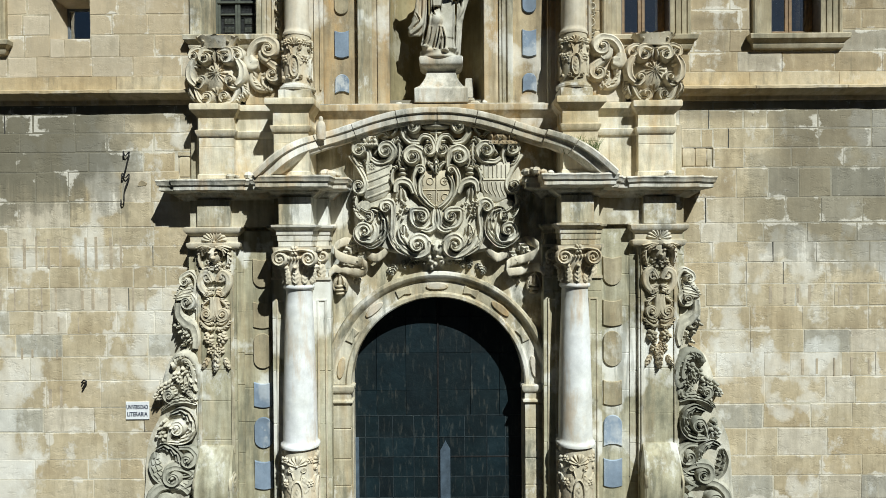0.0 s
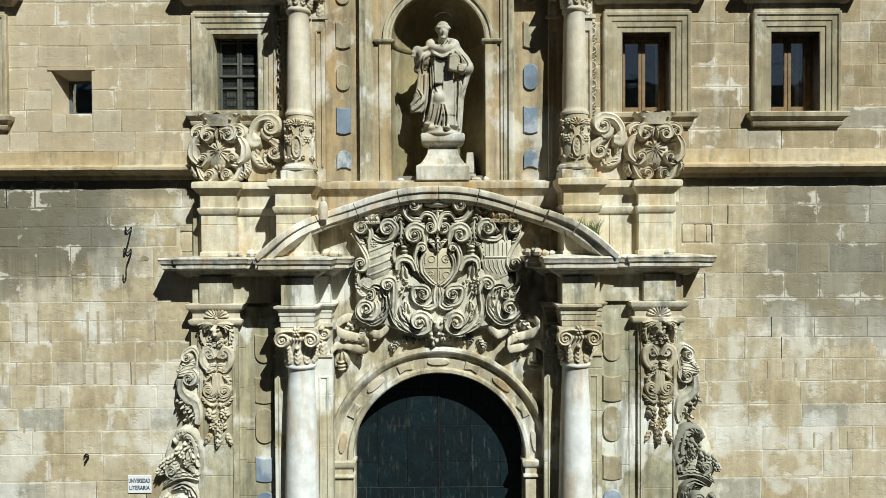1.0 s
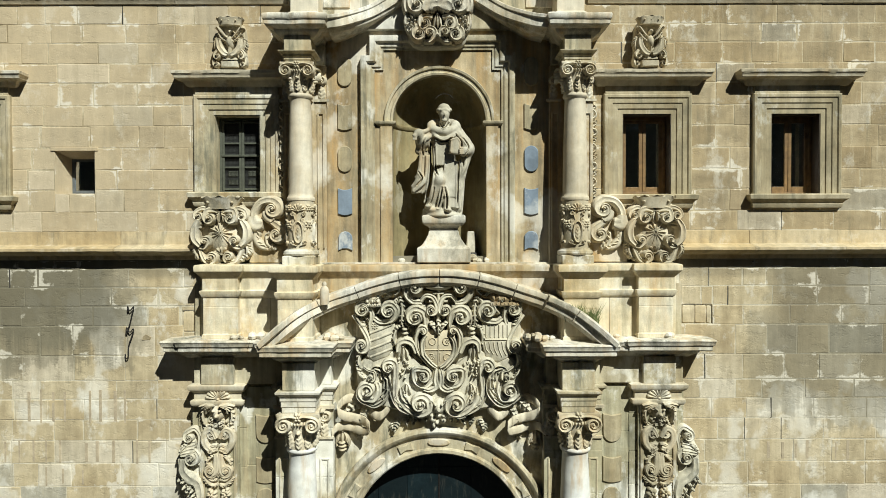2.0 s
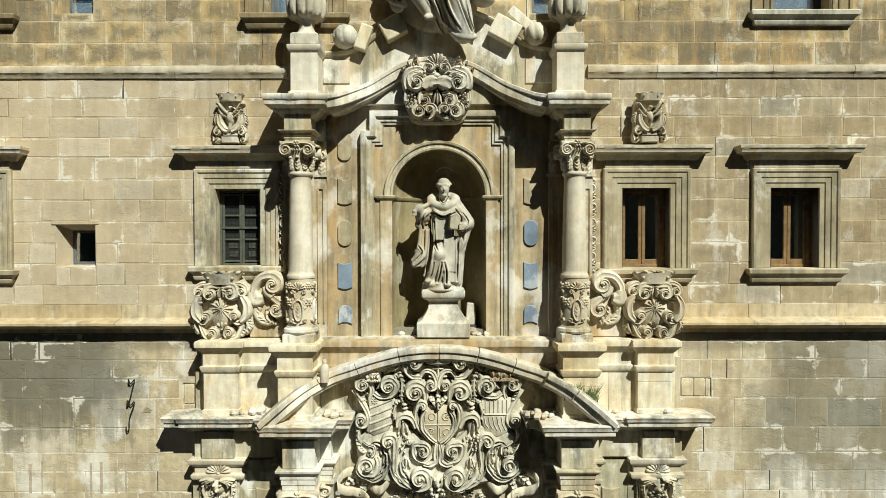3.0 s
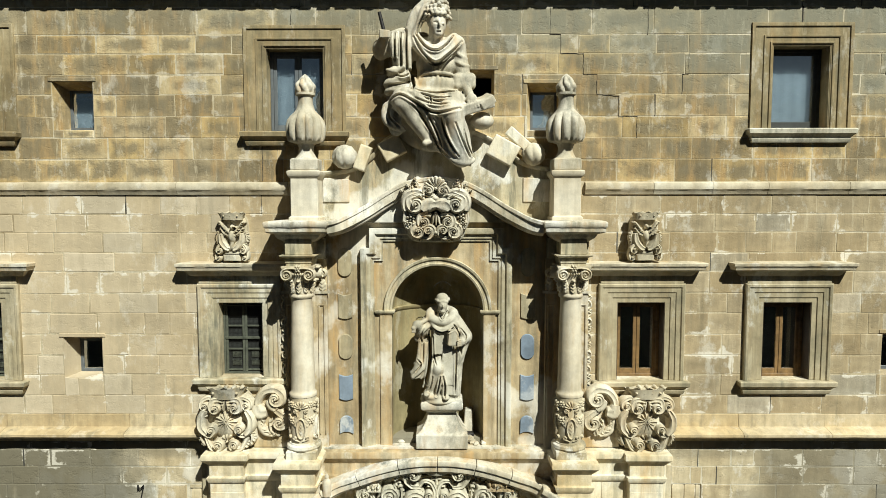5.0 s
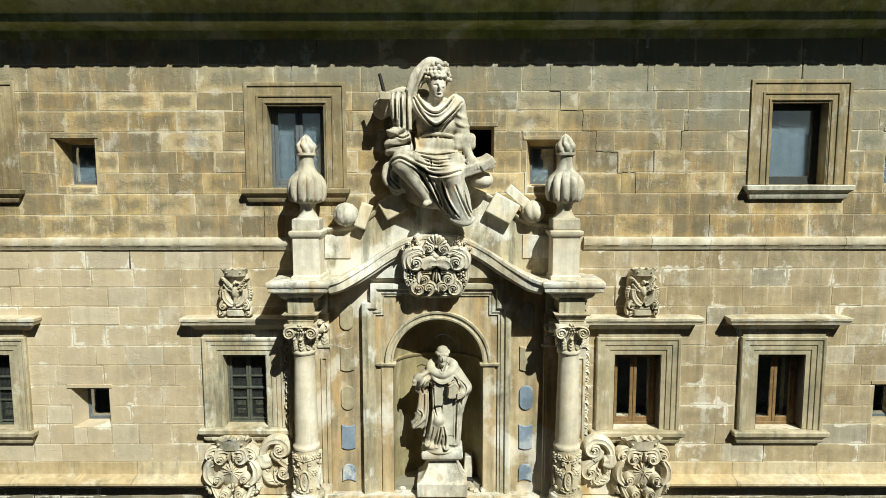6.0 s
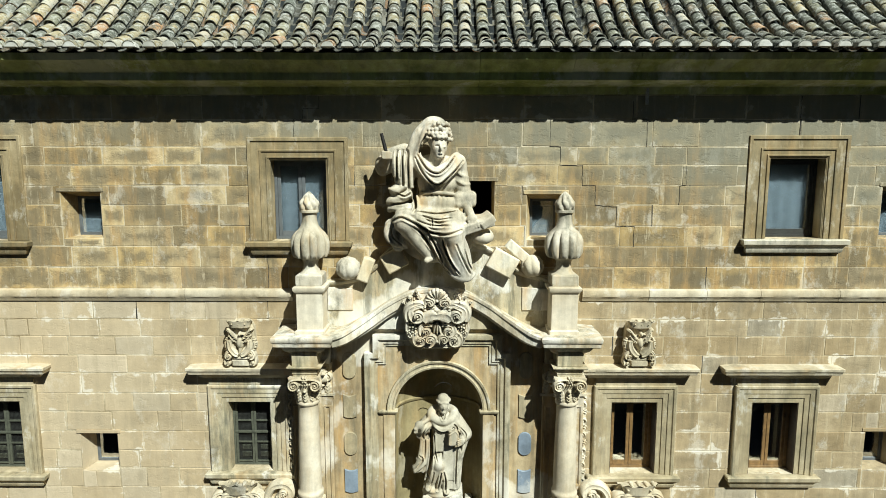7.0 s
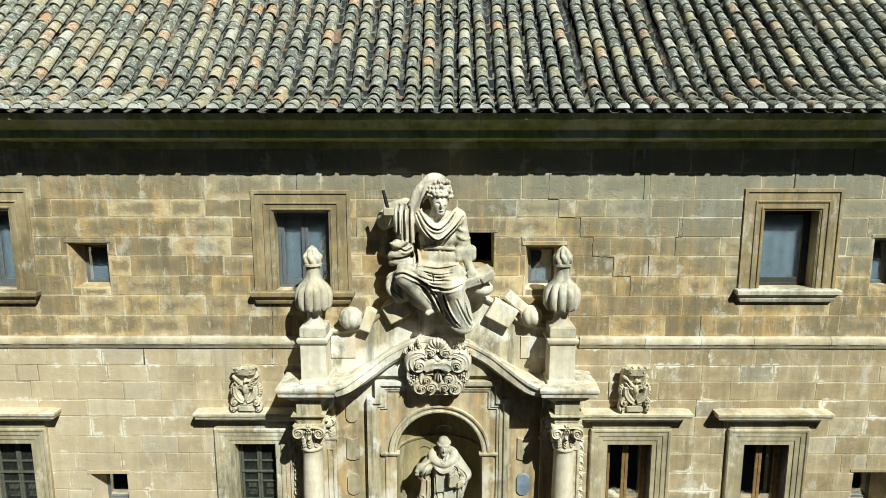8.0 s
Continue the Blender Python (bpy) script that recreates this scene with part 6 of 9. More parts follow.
def crown(g, cx, z0, w, h, y, high, points=5):
    g.box(cx - w / 2, cx + w / 2, y - high * 0.8, y + 0.03, z0, z0 + 0.3 * h)
    for k in range(points):
        x = cx - w / 2 + w * (k + 0.5) / points
        g.dome(x, z0 + 0.55 * h, 0.48 * w / points, 0.42 * h, y, high, 8, 3)
        g.dome(x, z0 + 0.95 * h, 0.03, 0.03, y, high * 0.9, 6, 3)
    for k in range(7):
        g.dome(cx - w / 2 + w * (k + 0.5) / 7, z0 + 0.15 * h, 0.02, 0.02, y - high * 0.78, 0.02, 6, 2)


bit("mitre", about(AX - 1.07, lambda g: (g.dome(0, 8.08, 0.14, 0.17, -0.19, 0.2, 12, 4), crown(g, 0, 7.96, 0.26, 0.14, -0.19, 0.24, 3), volute(g, -0.22, 8.06, 0.09, -0.19, 0.15), leaf(g, 0.18, 8.08, 0.6, 0.25, -0.19, 0.14))), STONE_GREY, arms)
bit("arms_crown", about(AX + 1.08, lambda g: (g.dome(0, 8.10, 0.27, 0.16, -0.19, 0.22, 16, 4), crown(g, 0, 7.97, 0.46, 0.2, -0.19, 0.24, 5), leaf(g, 0.22, 8.1, 0.3, 0.22, -0.19, 0.14), leaf(g, -0.24, 8.06, 2.3, 0.22, -0.19, 0.14))), STONE_RUST, arms, "ochre stained carved crown")
bit("arms_mask", about(AX, lambda g: (mask_boss(g, 0, 6.30, 0.13, 0.16, -0.19, 0.24), fruit(g, 0, 6.08, 0.16, -0.19, 0.16, rcarve))), STONE_GREY, arms, angle=60)


@piece("ribbon")
def band_loop(g, pts, w, y0, outs):
    """A broad flat stone ribbon standing on edge, winding in and out."""
    line = curve(pts, 6)
    n, rows = len(line) - 1, []
    for i, (x, z) in enumerate(line):
        u = i / n * (len(outs) - 1)
        k = min(int(u), len(outs) - 2)
        y = y0 - (outs[k] + (outs[k + 1] - outs[k]) * (u - k)) - 0.005 * math.sin(0.9 * i)
        rows.append([(x, y, z + 0.5 * w), (x, y - 0.02, z + 0.3 * w), (x, y - 0.02, z - 0.3 * w), (x, y, z - 0.5 * w), (x, y + 0.035, z - 0.5 * w), (x, y + 0.035, z + 0.5 * w)])
    g.grid(rows, close_u=True, cap=True)


def ribbon(g):
    """A broad ribbon folded back twice, with a tassel at its end."""
    band_loop(g, [(0.76, 6.36), (0.86, 6.22), (0.98, 6.14), (1.10, 6.18), (1.22, 6.27), (1.38, 6.38), (1.50, 6.41), (1.58, 6.38)], 0.15, -0.1, [0.05, 0.16, 0.22, 0.17, 0.10, 0.06, 0.05, 0.10, 0.16])
    band_loop(g, [(1.58, 6.38), (1.65, 6.30), (1.60, 6.20), (1.46, 6.13), (1.32, 6.09), (1.20, 6.07)], 0.15, -0.12, [0.16, 0.25, 0.28, 0.22, 0.15, 0.15, 0.24])
    band_loop(g, [(1.20, 6.07), (1.12, 6.00), (1.18, 5.91), (1.36, 5.91), (1.52, 5.96), (1.66, 5.97), (1.74, 5.88)], 0.14, -0.1, [0.24, 0.31, 0.28, 0.18, 0.10, 0.14, 0.24, 0.26])
    for e in (1, -1):
        frond(g, [(1.59 + 0.04 * e, 5.80), (1.59 + 0.10 * e, 5.72), (1.59 + 0.10 * e, 5.60)], 0.04, -0.1, 0.13, -e, 4, 0.5)
    bell(g, 1.60, 5.86, 0.17, 0.2, -0.1, 0.15)
    rolls(g, 1.60, 5.62, 0.09, 0.06, -0.1, 0.17, 3)
    leaf(g, 1.36, 5.86, -1.9, 0.16, -0.1, 0.09, 3, 0.5)
    leaf(g, 1.26, 5.88, -1.2, 0.16, -0.1, 0.09, 3, -0.5)


for s in (-1, 1):
    g = Geo()
    ribbon(g)
    t = thing("stone_ribbon", (AX + s * 1.6, -0.1, 5.7), "carved stone ribbon and tassel on the arch spandrel", "carving", "stone ribbons")
    carve_bits(g, lambda p: (AX + s * p[0], p[1], p[2]), STONE_CARVED, t)


# ---- upper order ----
upper = thing("niche_bay", (AX, 0, 8.65), "ochre stained stone bay holding a round-headed niche", "niche", kind="structure")
NZ, NR, NC = 11.0, 0.78, AX + 0.02


def niche_face():
    g = arch_face(AX - 1.9, AX + 1.9, 13.2, NC, NZ, NR, -0.06, 0.10)
    return Geo().add([(x, y, max(z, 8.63)) for x, y, z in g.v], g.f)


bit("bay_wall", niche_face(), STONE_RUST, upper)


def niche_shell():
    g = Geo()
    n, dep = 20, 0.62
    rows = []
    for z in (8.6, 9.2, 9.8, 10.4, NZ):
        rows.append([(NC - NR * math.cos(math.pi * i / n), 0.05 + dep * math.sin(math.pi * i / n), z) for i in range(n + 1)])
    for k in range(1, 9):
        t = 0.5 * math.pi * k / 8
        c, s = max(math.cos(t), 0.01), math.sin(t)
        rows.append([(NC - NR * c * math.cos(math.pi * i / n), 0.05 + dep * c * math.sin(math.pi * i / n), NZ + NR * s) for i in range(n + 1)])
    return g.grid(rows)


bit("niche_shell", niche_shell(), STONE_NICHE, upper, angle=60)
bit("niche_arch", Geo().sweep(arc(NC, NZ, NR, math.pi, 0, 36), [(-0.005, 0.04), (-0.005, -0.085), (0.025, -0.095), (0.04, -0.078), (0.085, -0.078), (0.095, -0.105), (0.13, -0.115), (0.14, -0.09), (0.14, 0.0)]), STONE_PORTAL, upper, angle=30)
ring = []
for i in range(25):
    a = math.pi * i / 24
    ring.append([(NC - (NR - d) * math.cos(a), 0.05 + (0.62 - d) * math.sin(a), z) for d, z in ((-0.01, 10.92), (0.015, 10.94), (0.035, 10.97), (0.04, 11.0), (-0.01, 11.015))])
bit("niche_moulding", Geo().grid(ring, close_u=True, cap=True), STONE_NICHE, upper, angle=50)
for s in (-1, 1):
    a, b = sorted((NC + s * (NR - 0.015), NC + s * (NR + 0.24)))
    bit("niche_impost", Geo().block(a, b, -0.085, 0.02, [(0, 10.93), (0.02, 10.95), (0.04, 10.97), (0.045, 11.0), (0.02, 11.01)]), STONE_PORTAL, upper, bevel=0.003)
    a, b = sorted((NC + s * NR, NC + s * (NR + 0.20)))
    bit("niche_jamb", Geo().box(a, b, -0.085, 0.0, 8.66, 10.93), STONE_RUST, upper, bevel=0.006)
fr = [(AX - 1.18, 8.66), (AX - 1.18, 11.98), (AX - 1.03, 11.98), (AX - 1.03, 12.31), (AX + 1.03, 12.31), (AX + 1.03, 11.98), (AX + 1.18, 11.98), (AX + 1.18, 8.66)]
bit("eared_frame", Geo().sweep(fr, [(-0.13, -0.05), (-0.13, -0.088), (-0.09, -0.094), (-0.08, -0.115), (-0.02, -0.125), (0.0, -0.165), (0.06, -0.185), (0.09, -0.18), (0.095, -0.13), (0.095, -0.05)]), STONE_PORTAL, upper, bevel=0.003)
for s in (-1, 1):
    for z in (11.75, 11.30, 10.95, 10.45):
        bit("frame_knob", Geo().dome(AX + s * 1.24, z, 0.035, 0.05, -0.1, 0.06, 8, 3), STONE_PORTAL, upper)
for s in (-1, 1):
    cx = AX + s * 1.55
    for kind, z0, z1, blue in (("oval", 11.58, 12.07, 0), ("bar", 10.88, 11.30, 0), ("oval", 10.16, 10.60, s > 0), ("bar", 9.47, 9.90, 1), ("round_head", 8.86, 9.18, 1)):
        plaque(kind, cx, z0, z1, 0.235, -0.06, blue)

UCORN = [(0.02, 12.20), (0.05, 12.22), (0.11, 12.26), (0.14, 12.30), (0.15, 12.33), (0.24, 12.355), (0.26, 12.37), (0.265, 12.43), (0.285, 12.45), (0.295, 12.51), (0.285, 12.535), (0.02, 12.56)]
for s in (-1, 1):
    cx = AX + s * UU
    col = thing("upper_column", (cx, UCY, 8.65), "slender cream stone column with a carved drum and composite capital", "column", "upper columns")
    bit("base", Geo().block(cx - 0.25, cx + 0.25, UCY - 0.25, UCY + 0.25, [(0.0, 8.65), (0.0, 8.78), (-0.02, 8.79)]), STONE_PORTAL, col, bevel=0.008)
    bit("base_ring", Geo().lathe(cx, UCY, [(0.27, 8.79), (0.285, 8.82), (0.275, 8.86), (0.24, 8.88), (0.235, 8.9)], 32), STONE_PORTAL, col)
    drum = bit("drum", Geo().lathe(cx, UCY, [(0.212, 8.88), (0.215, 9.2), (0.212, 9.68)], 32), STONE_CARVED, col)
    part("drum_carving", wrap(drum_carving(8.91, 9.66, 0.21, rcarve), cx, UCY, 0.21), STONE_CARVED, drum, angle=60)
    bit("shaft", fold_column(cx, UCY, 9.66, 11.36, 0.195, 0.165), STONE_SHAFT, col, "smooth cream stone shaft", angle=50)
    bit("capital", composite_capital(cx, UCY, 11.36, 11.82, 0.18), STONE_CARVED, col, angle=50)
    resp = thing("upper_pilaster", (cx, -0.15, 8.65), "narrow stone pilaster behind the upper column", "pilaster", "upper pilasters")
    bit("pilaster_body", Geo().box(cx - 0.36, cx + 0.36, -0.16, -0.0, 8.6, 11.9), STONE_RUST, resp, bevel=0.006)
    for side in (-1, 1):
        x = cx + side * 0.27
        bit("raised_panel", Geo().frame3(x - 0.03, x + 0.03, 8.9, 11.1, [(0, -0.15), (0, -0.175), (0.01, -0.185), (0.025, -0.185), (0.03, -0.15)]), STONE_RUST, resp)
        g = Geo()
        volute(g, 0, 11.66, 0.085, 0, 0.07, side, 1.57)
        leaf(g, 0, 11.35, 1.57, 0.26, 0, 0.05, 4, 0.2)
        g.box(-0.12, 0.12, -0.03, 0.02, 11.31, 11.35)
        carve_bits(g, lambda p: (p[0] + x + side * 0.02, p[1] - 0.16, p[2]), STONE_CARVED, resp)
    ent = thing("upper_entablature", (cx, UCY, 11.82), "stone entablature block with a weathered white cornice", "entablature", "upper entablatures")
    bit("architrave", architrave(cx - 0.2, cx + 0.2, UCY - 0.2, -0.1, 11.82, 12.0), STONE_PORTAL, ent, bevel=0.003)
    bit("frieze", Geo().box(cx - 0.21, cx + 0.21, UCY - 0.21, -0.1, 12.0, 12.24), STONE_PORTAL, ent, bevel=0.008)
    bit("frieze_back", Geo().box(cx - 0.34, cx + 0.34, -0.22, -0.0, 11.9, 12.24), STONE_PORTAL, ent, bevel=0.008)
    bit("cornice", Geo().block(cx - 0.21, cx + 0.21, UCY - 0.11, -0.0, UCORN, wear=0.018), STONE_CORNICE, ent, "lichen-grey and white cornice slab", bevel=0.005)

# upper curved pediment: one S-curved cornice from column to column
gable = thing("upper_pediment", (AX, -0.5, 12.5), "white weathered stone cornice curving up over the niche", "pediment")
half = [(1.74, 12.43), (1.55, 12.475), (1.36, 12.565), (1.1, 12.715), (0.86, 12.875), (0.62, 13.015), (0.42, 13.10), (0.2, 13.14), (0.0, 13.15)]
line = curve([(-x, z) for x, z in half] + half[::-1][1:], 6)
def recede_top(x):
    t = min(1.0, max(0.0, (abs(x - AX) - 0.85) / 0.9))
    return 0.41 + 0.59 * t * t * (3 - 2 * t)


uprof = [(-0.13, -0.02), (-0.15, -0.42), (-0.14, -0.60), (-0.10, -0.65), (-0.095, -0.72), (0.025, -0.735), (0.035, -0.775), (0.085, -0.785), (0.10, -0.75), (0.115, -0.02)]
cuts = (0, 12, 27, 48, 69, 84, len(line) - 1)
for a, b in zip(cuts[:-1], cuts[1:]):
    bit("pediment_stone", Geo().sweep([(AX + x, z) for x, z in line[a : b + 1]], uprof, recede_top), STONE_CORNICE, gable, bevel=0.004)
# raking tympanum block above it, carrying the seated figure
tyc = curve([(-1.95, 13.30), (-1.4, 13.36), (-1.05, 13.58), (-0.8, 13.86), (-0.4, 14.02), (0.4, 14.02), (0.8, 13.90), (1.1, 13.72), (1.45, 13.46), (1.95, 13.36)], 5)
pts = [(AX + x, z) for x, z in tyc] + [(AX + 1.95, 12.5), (AX - 1.95, 12.5)]
backing = thing("gable_block", (AX, -0.3, 12.5), "cream stone gable block with a curved moulded top", "gable")
bit("gable_wall", Geo().plate(pts, -0.17, 0.02, 0.01), STONE_PORTAL, backing)
bit("gable_moulding", Geo().sweep([(AX + x, z) for x, z in tyc], [(-0.03, 0.0), (-0.03, -0.20), (0.0, -0.23), (0.03, -0.24), (0.045, -0.22), (0.05, 0.0)]), STONE_PORTAL, backing, bevel=0.004)
for s in (-1, 1):
    x = AX + s * 1.66
    bit("sunk_panel", Geo().plate([(x - 0.22, 12.84), (x + 0.22, 12.84), (x + 0.22, 13.22), (x - 0.22, 13.24)], -0.195, -0.15, 0.012), STONE_CORNICE, backing)
for x, z, a, w, h in ((-1.2, 13.56, -0.35, 0.2, 0.42), (-0.72, 13.72, 0.5, 0.38, 0.34), (1.10, 13.68, -0.5, 0.46, 0.36), (1.36, 13.86, -0.72, 0.48, 0.17)):
    c, sn = math.cos(a), math.sin(a)
    pts = [(AX + x + u * c - v * sn, z + u * sn + v * c) for u, v in ((-w / 2, -h / 2), (w / 2, -h / 2), (w / 2, h / 2), (-w / 2, h / 2))]
    tagged(part("stone_slab", Geo().plate(pts, -0.34 if h > 0.2 else -0.29, -0.172, 0.02), STONE_ATTIC, bevel=0.014), "tilted pale stone slab on the gable", "slab", "tilted slabs")
for x, z, r, m in ((-1.50, 13.58, 0.2, STATUE_STONE), (1.60, 13.62, 0.19, STONE_CARVED)):
    g = Geo().lathe(AX + x, -0.24, [(0.02, z - r), (0.55 * r, z - 0.85 * r), (0.9 * r, z - 0.45 * r), (r, z), (0.9 * r, z + 0.45 * r), (0.55 * r, z + 0.85 * r), (0.02, z + r)], 64, lambda a, zz: 1 + 0.22 * abs(math.sin(4 * a + 6 * (zz - 13.5))) ** 0.5 - 0.15 + 0.03 * math.sin(11 * a - 19 * zz))
    tagged(part("stone_orb", g, m, angle=60), "ribbed round stone orb lying on the gable", "orb", "stone orbs")


# urns on pedestals
def urn(s):
    cx, cy = AX + s * 2.09, -0.43
    t = thing("urn", (cx, cy, 12.55), "white stone gadrooned urn with a carved flame on a pedestal", "urn", "urns")
    bit("pedestal", Geo().block(cx - 0.215, cx + 0.215, cy - 0.215, cy + 0.215, [(0.03, 12.5), (0.03, 12.6), (0, 12.62), (0, 13.22), (0.03, 13.25), (0.05, 13.29), (0.05, 13.33), (0.0, 13.35)]), STONE_SHAFT, t, bevel=0.006)
    bit("foot", Geo().block(cx - 0.215, cx + 0.215, cy - 0.215, cy + 0.215, [(0, 13.35), (0.005, 13.40), (0, 13.52), (-0.03, 13.54)]), STATUE_STONE, t, bevel=0.01)
    prof = [(0.19, 13.53), (0.155, 13.57), (0.125, 13.63), (0.118, 13.71), (0.14, 13.77), (0.20, 13.79), (0.265, 13.81), (0.29, 13.87), (0.30, 13.96), (0.30, 14.06), (0.28, 14.15), (0.235, 14.22), (0.185, 14.27), (0.145, 14.32), (0.122, 14.40), (0.116, 14.48), (0.125, 14.53), (0.158, 14.545), (0.158, 14.58), (0.11, 14.59)]
    bit("body", Geo().lathe(cx, cy, prof, 88, lambda a, z: 1 + (0.26 * abs(math.cos(5.5 * a)) ** 0.55 - 0.20) * max(0.0, min(1.0, (z - 13.77) * 22, (14.26 - z) * 8))), STATUE_STONE, t, angle=50)
    fl = []
    for i in range(15):
        q = i / 14
        fl.append((0.150 * (math.sin(math.pi * (0.30 + 0.68 * q)) ** 0.85) * (1 - 0.22 * q), 14.58 + 0.30 * q))
    bit("flame", Geo().lathe(cx, cy, fl, 60, lambda a, z: 1 + 0.34 * abs(math.sin(3.5 * a + 12 * (z - 14.6))) ** 0.7 - 0.16 + 0.06 * math.sin(9 * a - 26 * z)), STATUE_STONE, t, angle=60)


urn(-1)
urn(1)


# ---- cartouches ----
def jewel_crown(g, w, h, z0, z1, half0, half1, y, high, jewels=4):
    """A flared crown with a wavy upper rim and a row of jewels."""
    g.begin("crown")
    rows, n = [], 16
    for t in (0.0, 0.08, 0.5, 0.85, 1.0):
        row = []
        for i in range(n + 1):
            a = math.pi * i / n
            hw = half0 + (half1 - half0) * t ** 1.6
            zz = z0 + (z1 - z0) * t + (0.018 * h * math.cos(5 * (a - math.pi / 2) * 2) if t == 1.0 else 0)
            row.append((-hw * w * math.cos(a), y - high * (0.35 + 0.75 * math.sin(a)) * (0.9 + 0.2 * t), zz * h))
        rows.append([(row[0][0], y + 0.02, row[0][2]), *row, (row[-1][0], y + 0.02, row[-1][2])])
    g.grid(rows, cap=True, close_u=True)
    for k in range(jewels):
        x = (k - (jewels - 1) / 2) * 1.5 * half1 * w / jewels
        g.dome(x, (0.45 * z0 + 0.55 * z1) * h, 0.03 * w, 0.024 * h, y - high * 0.97, 0.025, 8, 3)
        g.dome(x + 0.75 * half1 * w / jewels, z1 * h, 0.045 * w, 0.03 * h, y - high * 0.3, high * 0.75, 8, 3)
    g.end()


def cartouche(g, w, h, y, high):
    """An oval field with a star of thin rays under a flared crown, held between thick rolled scrolls."""
    g.begin("shield")
    g.dome(0, -0.10 * h, 0.30 * w, 0.27 * h, y, high * 0.72, 24, 6)
    g.end()
    for k in range(14):
        a = 2 * math.pi * k / 14
        r = 0.125 * h if k % 2 else 0.17 * h
        charge(g, [(0.02 * w * math.cos(a), -0.05 * h + 0.02 * w * math.sin(a)), (r * math.cos(a), -0.05 * h + r * math.sin(a))], [0.03, 0.008], y - high * 0.66, [0.035, 0.012])
    jewel_crown(g, w, h, 0.30, 0.47, 0.27, 0.40, y, high)
    for s in (1, -1):
        def q(x, z):
            return (s * x * w, z * h)
        # ram's-horn scrolls below the crown
        curl(g, q(0.19, 0.17), 0.095 * w, y, high * 1.15, [q(0.02, 0.24), q(0.10, 0.28), q(0.24, 0.275)], 0.085 * w)
        curl(g, q(0.40, 0.20), 0.075 * w, y, high * 1.0, [q(0.22, 0.28), q(0.33, 0.31), q(0.44, 0.27)], 0.07 * w)
        frond(g, [q(0.02, 0.26), q(0.05, 0.18), q(0.04, 0.11)], 0.06 * w, y - 0.02, high * 0.9, s, 4, 0.4)
        # thick C-scrolls that clasp the oval
        rolls(g, *q(0.41, 0.085), 0.085 * w, 0.05 * h, y, high * 1.1)
        strap(g, [q(0.40, 0.13), q(0.48, 0.0), q(0.47, -0.14), q(0.37, -0.235)], 0.085 * w, y, high * 1.15)
        curl(g, q(0.27, -0.16), 0.075 * w, y, high * 1.2, [q(0.46, -0.16), q(0.40, -0.24), q(0.30, -0.26)], 0.07 * w)
        frond(g, [q(0.44, -0.20), q(0.49, -0.30), q(0.42, -0.42)], 0.08 * w, y, high * 0.8, s, 7, 0.4)
        # lower pair of volutes with a palmette between
        curl(g, q(0.16, -0.40), 0.095 * w, y, high * 1.15, [q(0.40, -0.27), q(0.35, -0.37), q(0.28, -0.46)], 0.07 * w)
        frond(g, [q(0.28, -0.28), q(0.36, -0.36), q(0.34, -0.46)], 0.07 * w, y, high * 0.8, s, 5, 0.4)
    shell(g, 0, -0.36 * h, 0.12 * h, y, high * 0.9, 0.4, 2.74, 5)


def eagle_cartouche(g, w, h, y, high):
    """A displayed bird between two upright scrolls, on a small tablet with scrolled feet, below a crown."""
    jewel_crown(g, w, h, 0.33, 0.47, 0.33, 0.42, y, high, 3)
    g.begin("bird_body")
    g.dome(0.0, 0.0, 0.13 * w, 0.15 * h, y, high * 1.15, 14, 5)
    g.dome(0.02 * w, 0.19 * h, 0.07 * w, 0.06 * h, y, high * 1.15, 10, 4)
    g.stroke([(0.06 * w, 0.20 * h), (0.14 * w, 0.195 * h), (0.17 * w, 0.165 * h)], [0.03, 0.025, 0.012], y, [high * 1.1, high, high * 0.8])
    g.stroke([(0, -0.10 * h), (-0.02 * w, -0.2 * h), (-0.05 * w, -0.26 * h)], [0.07, 0.06, 0.03], y, [high, high * 0.9, high * 0.7])
    g.end()
    for s in (1, -1):
        def q(x, z):
            return (s * x * w, z * h)
        frond(g, [q(0.06, 0.08), q(0.20, 0.16), q(0.32, 0.27), q(0.40, 0.30)], 0.09 * w, y, high * 0.95, -s, 7, 0.3)
        frond(g, [q(0.10, 0.02), q(0.24, 0.08), q(0.34, 0.18)], 0.08 * w, y, high * 0.85, -s, 5, 0.3)
        rolls(g, *q(0.30, 0.0), 0.10 * w, 0.045 * h, y, high * 1.1)
        strap(g, [q(0.33, 0.06), q(0.30, -0.10), q(0.16, -0.22), q(0.05, -0.25)], 0.11 * w, y, high * 1.05)
        frond(g, [q(0.40, 0.10), q(0.46, -0.02), q(0.42, -0.16)], 0.08 * w, y, high * 0.7, s, 6, 0.4)
        curl(g, q(0.36, -0.27), 0.095 * w, y, high * 1.1, [q(0.14, -0.30), q(0.22, -0.20), q(0.36, -0.17)], 0.07 * w)
        curl(g, q(0.40, -0.42), 0.075 * w, y, high * 0.95, [q(0.46, -0.26), q(0.49, -0.36)], 0.06 * w)
    g.begin("tablet")
    g.plate([(-0.26 * w, -0.48 * h), (0.26 * w, -0.48 * h), (0.28 * w, -0.36 * h), (-0.28 * w, -0.36 * h)], y - high * 0.75, y + 0.02, 0.02)
    g.plate([(-0.22 * w, -0.34 * h), (0.22 * w, -0.34 * h), (0.22 * w, -0.30 * h), (-0.22 * w, -0.30 * h)], y - high * 0.7, y + 0.02, 0.015)
    g.end()


